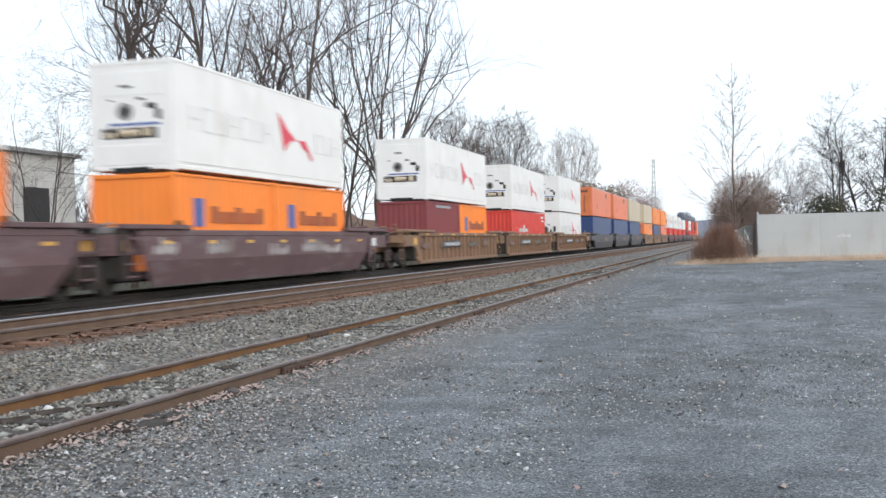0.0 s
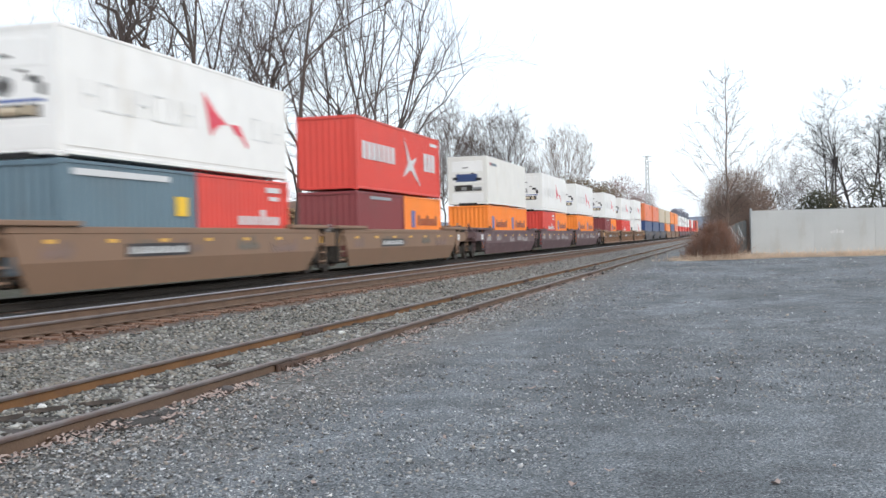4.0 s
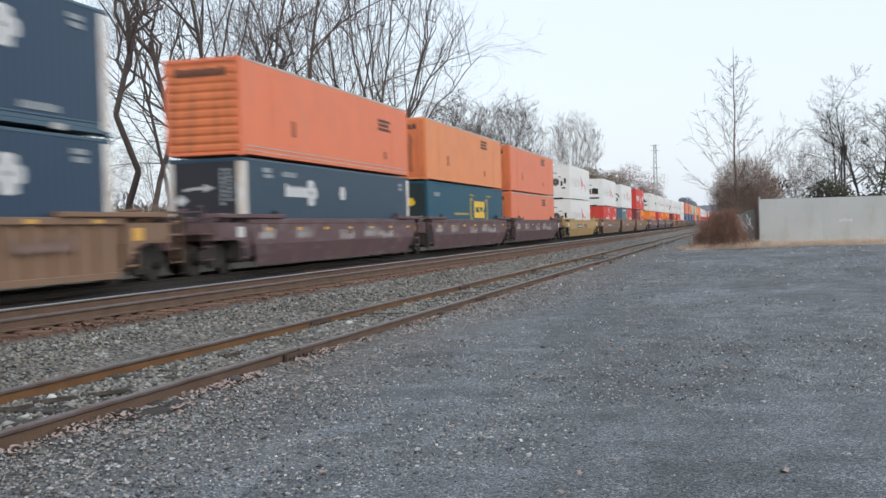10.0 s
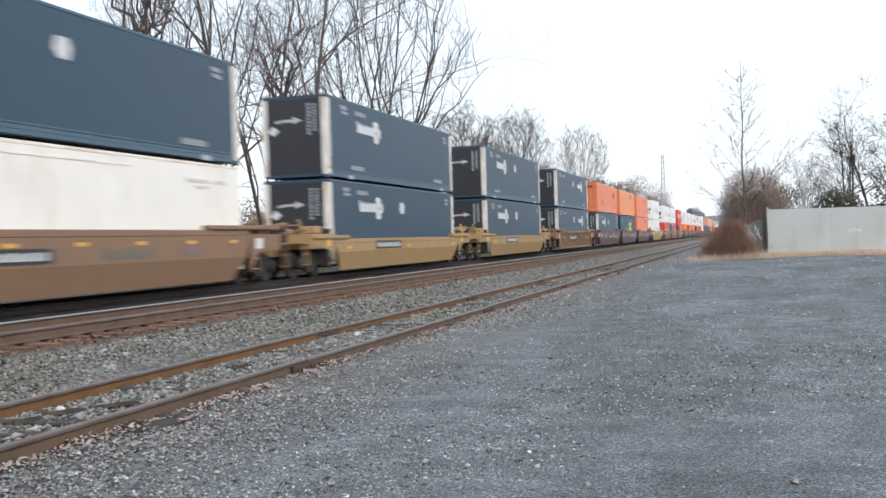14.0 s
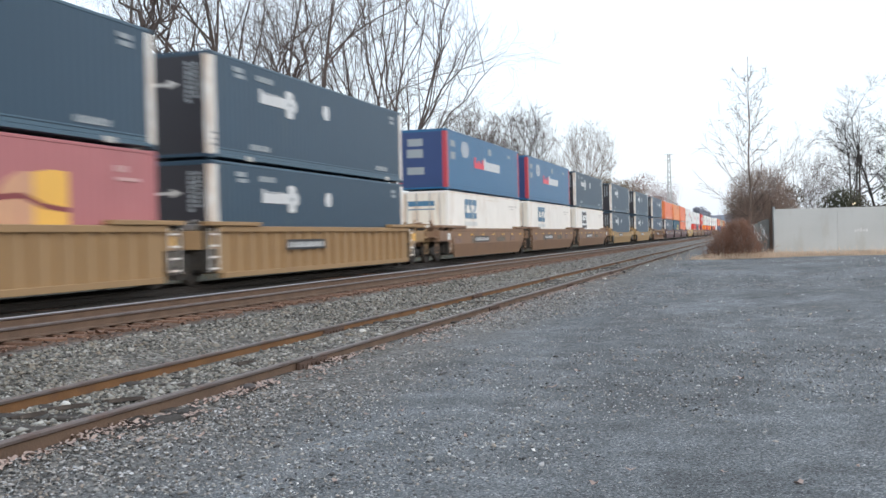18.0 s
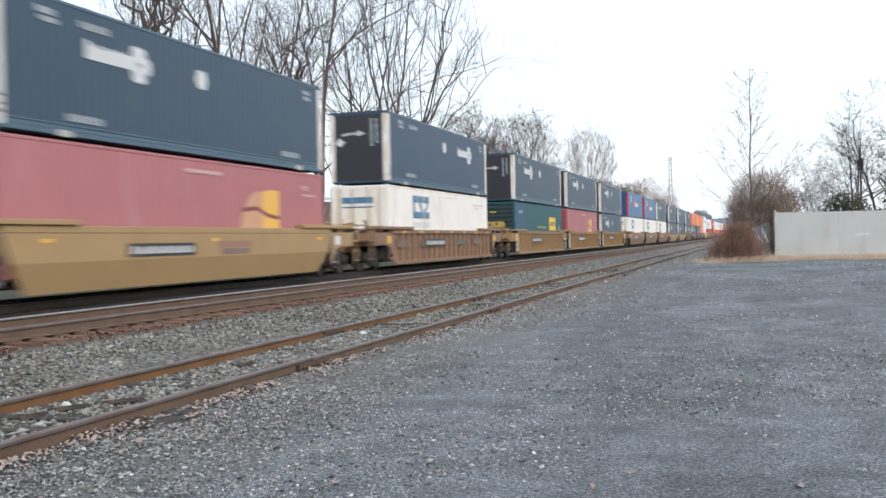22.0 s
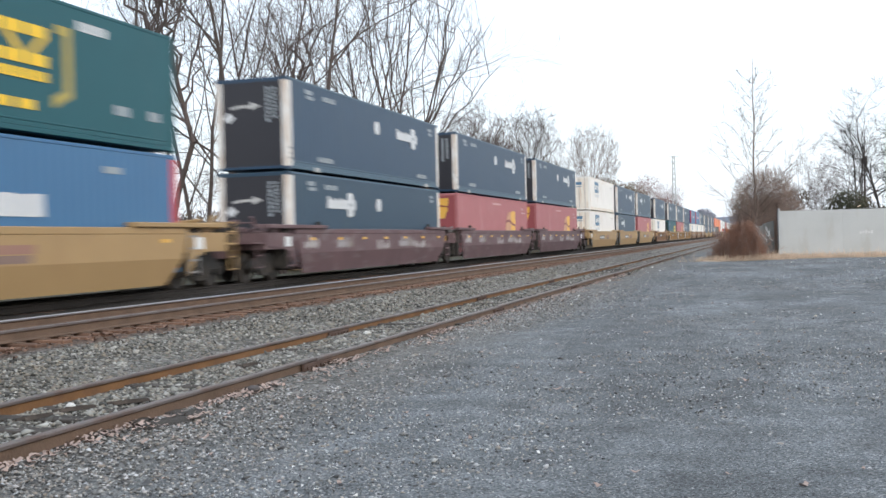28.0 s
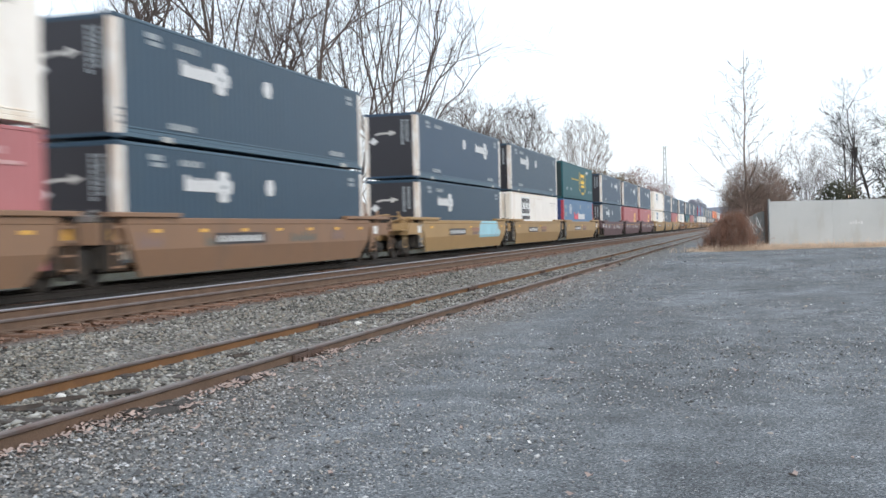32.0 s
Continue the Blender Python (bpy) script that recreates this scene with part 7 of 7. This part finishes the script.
def make_car(style, colour, colour_name, front, rear, far=False):
    """One well of a stack car. front, rear: coupled there (else jointed to the next well)."""
    car = thing("well_car", colour_name + (" ribbed" if style == "ribbed" else " smooth-sided") + " container well car on its trucks", "rail car", "well cars of the train")
    for sx in (-1, 1):
        well_side(sx, style, colour, car, {"rust-brown": 7, "dusty tan": 9, "grimy maroon": 8}.get(colour_name, 0))
    part("well_floor", Shape().box(-1.2, 1.2, -6.4, 6.4, 0.34, 0.43), BLACK, car)
    for k in range(3):
        part("floor_beam", Shape().box(-1.26, 1.26, -5.6 + k * 5.6 - 0.12, -5.6 + k * 5.6 + 0.12, 0.29, 0.339), BLACK, car)
    top = 1.26 if style == "low" else 1.56
    for s, coupled in ((1, front), (-1, rear)):
        reach = 10.25 if coupled else 9.0
        wide = 1.4 if coupled else 1.3
        end = part("end_frame", Shape().extrude([(-1.27, s * 7.7), (1.27, s * 7.7), (1.27, s * 8.3), (wide, s * 8.45), (wide, s * reach), (0.5, s * (reach + 0.3)), (0.4, s * 9.6 if not coupled else s * 10.6), (-0.4, s * 9.6 if not coupled else s * 10.6), (-0.5, s * (reach + 0.3)), (-wide, s * reach), (-wide, s * 8.45), (-1.27, s * 8.3)], 0.95, 1.44, "z"), colour, car)
        if coupled:
            # body side carried on over the truck, its foot swept up clear of the wheels
            skirt = [(s * 8.18, 0.36), (s * 8.18, 1.4), (s * 10.2, 1.42), (s * 10.2, 1.05), (s * 9.2, 0.98), (s * 8.62, 0.86), (s * 8.42, 0.6)]
            for sx in (-1, 1):
                part("end_skirt", Shape().extrude(skirt, *sorted((sx * 1.402, sx * 1.425)), "x"), colour, end, "swept side plate over the truck")
            part("end_plate", Shape().box(1.426, 1.436, *sorted((s * 8.55, s * 8.95)), 1.02, 1.32), PANEL if style == "smooth" else GOLD, end, "small pale plate on the car's end")
            gear = Shape().box(0.75, 1.3, *sorted((s * 9.0, s * 9.7)), 1.445, 1.7, 0.04).tube((1.0, s * 9.85, 1.44), (1.0, s * 10.3, 1.9), 0.05, n=6).tube((0.4, s * 9.3, 1.5), (1.25, s * 10.3, 1.62), 0.06, n=6)
            gear.box(-0.6, 0.5, *sorted((s * 9.6, s * 10.2)), 1.445, 1.62, 0.04).tube((-0.9, s * 10.0, 1.66), (0.6, s * 10.35, 1.8), 0.045, n=6)
            part("brake_rigging", gear, colour, end, "rust-coated brake rods and cylinder")
            part("hose", Shape().tube((0.3, s * 10.7, 1.1), (0.25, s * 11.1, 0.6), 0.03, n=6).tube((0.25, s * 11.1, 0.6), (0.2, s * 11.45, 0.75), 0.03, n=6), BLACK, end)
        else:
            part("end_plate", Shape().box(1.30, 1.312, *sorted((s * 8.5, s * 8.8)), 1.05, 1.3), GOLD, end, "amber plate at the joint")
            part("joint_gear", Shape().box(0.4, 1.15, *sorted((s * 8.35, s * 8.9)), 1.445, 1.62, 0.03).tube((0.2, s * 8.4, 1.55), (1.2, s * 9.0, 1.7), 0.04, n=6), BLACK if s > 0 else GRILLE, end)
        part("bulkhead", Shape().box(-1.25, 1.25, *sorted((s * 8.09, s * 8.19)), 0.32, 1.62, 0.01), BLACK, end)
        for sx in (-1, 1):
            part("top_plate", Shape().box(*sorted((sx * 1.24, sx * 1.50)), *sorted((s * (5.75 if style != "low" else 6.9), s * (reach - 0.1))), top + 0.005, top + 0.12, 0.015), colour, end)
            if "maroon" in colour_name and sx > 0:
                part("guide_post", Shape().extrude([(s * 5.9, 1.68), (s * 6.2, 1.68), (s * 6.15, 1.80), (s * 5.95, 1.80)], *sorted((sx * 1.26, sx * 1.32)), "x"), BLACK, end)
        part("brake_pipe", Shape().tube((0.75, s * 8.0, 1.3), (0.7, s * 9.5, 1.05), 0.045, n=6).tube((0.7, s * 8.1, 1.38), (0.2, s * 9.4, 1.28), 0.03, n=6), BLACK, end)
        part("end_gear", Shape().box(-0.95, -0.25, *sorted((s * 8.3, s * 8.9)), 1.402, 1.58, 0.03), BLACK, end)
        part("valve_box", Shape().box(0.2, 1.2, *sorted((s * 8.3, s * 8.95)), 0.4, 0.95, 0.03), BLACK, end)
        part("step_post", Shape().box(1.12, 1.4, *sorted((s * 8.75, s * 8.86)), 0.35, 1.56, 0.01).box(1.12, 1.4, *sorted((s * 8.25, s * 8.75)), 0.42, 0.46), BLACK, end)
        steps = Shape().box(1.405, 1.43, *sorted((s * 8.24, s * 8.275)), 0.36, 1.5).box(1.405, 1.43, *sorted((s * 8.69, s * 8.725)), 0.36, 1.5)
        for k in range(4):
            steps.box(1.404, 1.432, *sorted((s * 8.25, s * 8.72)), 0.42 + k * 0.3, 0.47 + k * 0.3)
        part("ladder", steps, POST if "yellow" in colour_name and style == "ribbed" else GRILLE if "yellow" in colour_name else colour, end)
        if coupled:
            part("draft_sill", Shape().box(-0.33, 0.33, *sorted((s * 9.5, s * 11.0)), 0.72, 0.975, 0.02), colour, end)
            part("coupler", Shape().box(-0.12, 0.12, *sorted((s * 11.0, s * 11.45)), 0.72, 0.94, 0.03).box(-0.2, 0.2, *sorted((s * 11.25, s * 11.53)), 0.68, 0.98, 0.05), BLACK, end)
            part("walkway", Shape().box(-1.35, 1.35, *sorted((s * 10.3, s * 10.95)), 1.12, 1.17), colour, end)
            rail = Shape()
            for x in (-1.32, -0.45, 0.45, 1.32):
                rail.tube((x, s * 10.9, 1.15), (x, s * 10.9, 1.72), 0.022, n=6)
            rail.tube((-1.32, s * 10.9, 1.72), (1.32, s * 10.9, 1.72), 0.022, n=6)
            rail.tube((-1.32, s * 10.9, 1.42), (1.32, s * 10.9, 1.42), 0.018, n=6)
            part("handrail", rail, colour, end)
            lad = Shape()
            for x in (1.38,):
                lad.tube((x, s * 10.4, 0.42), (x, s * 10.4, 1.5), 0.02, n=6).tube((x, s * 10.85, 0.42), (x, s * 10.85, 1.5), 0.02, n=6)
                for k in range(4):
                    lad.tube((x, s * 10.4, 0.45 + k * 0.34), (x, s * 10.85, 0.45 + k * 0.34), 0.017, n=6)
            part("ladder", lad, colour, end)
            part("brake_wheel", Shape().tube((0.7, s * 10.97, 1.4), (0.7, s * 11.01, 1.4), 0.26, n=16), BLACK, end)
            truck(car, s * 9.5)
        elif s < 0:
            truck(car, s * 9.5)
            part("joint_casting", Shape().box(-0.3, 0.3, -9.85, -9.2, 0.78, 0.95, 0.03), BLACK, car)
    if far:  # small fittings cannot be told apart on the wells at the head of the train
        for ob in list(car.children_recursive):
            if ob.name.split(".")[0] in ("reflector", "sprayed_tag", "ladder", "step_post", "hose", "brake_pipe", "brake_rigging", "valve_box", "bearing_cap", "spring_nest", "number_bar", "end_plate", "joint_gear", "rib", "brake_wheel", "end_gear"):
                bpy.data.objects.remove(ob)
    return car


# wells from the head of the train back: place along the line at 0 s, car, lower boxes (rear first), upper box
O, YB = (CAR_OCHRE, "dusty tan"), (CAR_BRIGHT, "bright yellow")
Y, T, B, M, G = (CAR_YELLOW, "dusty yellow"), (CAR_TAN, "weathered yellow"), (CAR_BROWN, "rust-brown"), (CAR_MAROON, "grimy maroon"), (CAR_GREY, "grimy grey")
head = []
pos = 118.4
plan = [("OR", "B5"), ("OR", "B5"), ("TN", "B5"), ("TN", "OB"), ("OB", "B5"), ("OB", "OR"), ("R0", "D4"), ("R1", "D4"), ("R2", "D4"), ("WS", "D4"), ("D4", "M4"),
        ("R0", "D4"), ("D4", "D4"), ("M4", "D4"), ("OR", "OB")]
for k, (up, low) in enumerate(plan):
    head.append((pos, ("smooth", "ribbed")[(k // 3) % 3 == 1], (G, B, M)[(k // 3) % 3], (low,), up))
    pos += 23.0 if k % 3 == 2 else 19.0
TRAIN = head[::-1] + [
    (95.9, "ribbed", B, ("R0",), "R1"), (76.7, "ribbed", B, ("D4",), "R1"), (57.4, "ribbed", B, ("M2", "A2"), "R1"),
    (34.32, "smooth", M, ("A2", "A2"), "R1"), (15.55, "smooth", M, ("D2", "A2"), "R1"), (-3.52, "smooth", M, ("A4",), "RP"),
    (-26.5, "smooth", O, ("M2", "A2"), "HS"), (-45.4, "smooth", O, ("G2", "D2"), "R1"), (-64.2, "smooth", O, ("D2", "D2"), "R2"),
    (-87.1, "smooth", YB, ("R0",), "R0"),
    (-109.88, "smooth", M, ("OR",), "OR"), (-128.75, "smooth", M, ("T3",), "OY"), (-147.85, "smooth", M, ("S1",), "OS"),
    (-170.75, "ribbed", O, ("S2",), "S2"), (-193.95, "low", Y, ("S1",), "S1"), (-217.0, "low", Y, ("S1",), "S3"),
    (-239.88, "smooth", B, ("CN",), "S1"), (-259.03, "smooth", B, ("CR",), "BN"), (-278.0, "smooth", B, ("CR",), "BN"),
    (-300.9, "ribbed", T, ("S1",), "S1"), (-319.85, "ribbed", T, ("PK",), "S1"), (-338.7, "ribbed", T, ("T2",), "S1"),
    (-361.85, "ribbed", B, ("CR",), "S2"),
    (-384.72, "smooth", Y, ("PK",), "S1"), (-403.78, "smooth", Y, ("S3",), "S2"), (-422.78, "smooth", Y, ("CR",), "CR"),
    (-446.0, "smooth", M, ("PK",), "S2"), (-465.1, "smooth", M, ("PK",), "S2"), (-484.3, "smooth", M, ("S1",), "S2"),
    (-507.15, "smooth", Y, ("BL",), "T1"), (-526.16, "smooth", Y, ("CN",), "S1"), (-545.2, "smooth", Y, ("S3",), "S2"),
    (-568.35, "smooth", B, ("S1",), "S1"), (-587.15, "smooth", B, ("PK",), "CR")]
SHIFT, SPEED = -3.62, 18.8
WELL_FLOOR, GAP = 0.46, 0.035
LOW = ("A2", "D2", "M2", "G2", "A4", "D4", "M4", "B4", "WS")  # boxes of the lower standard height
made, rolling = {}, []


def place(key, build, m):
    if key in made:
        ob = copy_thing(made[key], m)
    else:
        ob = made[key] = build()
        ob.matrix_basis = m
    return ob


def build_train():
    for i, (c, style, (colour, cname), lower, upper) in enumerate(TRAIN):
        front = i == 0 or TRAIN[i - 1][0] - c > 21
        rear = i == len(TRAIN) - 1 or c - TRAIN[i + 1][0] > 21
        style = style if style in ("ribbed", "smooth", "low") else "smooth"
        base = MAIN_TOP
        y = c + SHIFT
        far = c > 110
        rolling.append((place((style, cname, front, rear, far), lambda: make_car(style, colour, cname, front, rear, far), pose(TRAIN_X, y, base)), y, base))
        if c == -545.2:  # one yellow car carries a big sprayed piece
            spray = Shape().extrude([(1.9, 0.81), (6.75, 0.81), (6.85, 1.0), (6.4, 1.12), (6.2, 1.39), (2.1, 1.39)], 1.41, 1.4235, "x")
            spray.add([(1.4245, 1.9, 0.80), (1.4245, 6.75, 0.80), (1.2645, 6.65, 0.28), (1.2645, 2.2, 0.28)], [(0, 3, 2, 1)])
            spray.extrude([(2.2, 1.41), (6.1, 1.41), (5.9, 1.545), (2.4, 1.545)], 1.425, 1.434, "x")
            part("sprayed_piece", spray, GRAFFITI, rolling[-1][0], "pale blue sprayed lettering shapes")
        off = 0.0 if len(lower) == 1 else -3.08
        for k, kind in enumerate(lower):
            yy = y + off + k * 6.16
            rolling.append((place(kind, lambda: make_container(kind), pose(TRAIN_X, yy, base + WELL_FLOOR)), yy, base + WELL_FLOOR))
        z = base + WELL_FLOOR + (2.591 if lower[0] in LOW else TALL) + GAP
        rolling.append((place(upper, lambda: make_container(upper), pose(TRAIN_X, y, z)), y, z))


build_train()
build_siding()
build_main("main_track", NEAR_RAILS, "main line track with one polished and one dull rail on rusty ties", 130, RUST, (RAIL_DULL, RAIL_TOP))
build_main("train_track", TRAIN_RAILS, "main line track under the train", 20, RAIL_SHADED, (RAIL_SHADED, RAIL_SHADED))


def motions():
    """The whole train rolls away along the line at a steady pace."""
    for ob, y, z in rolling:
        walk(ob, [(t, pose(TRAIN_X, y + SPEED * t, z)) for t in (0, 4, 8, 12, 16, 20, 24, 28, 32)])


motions()
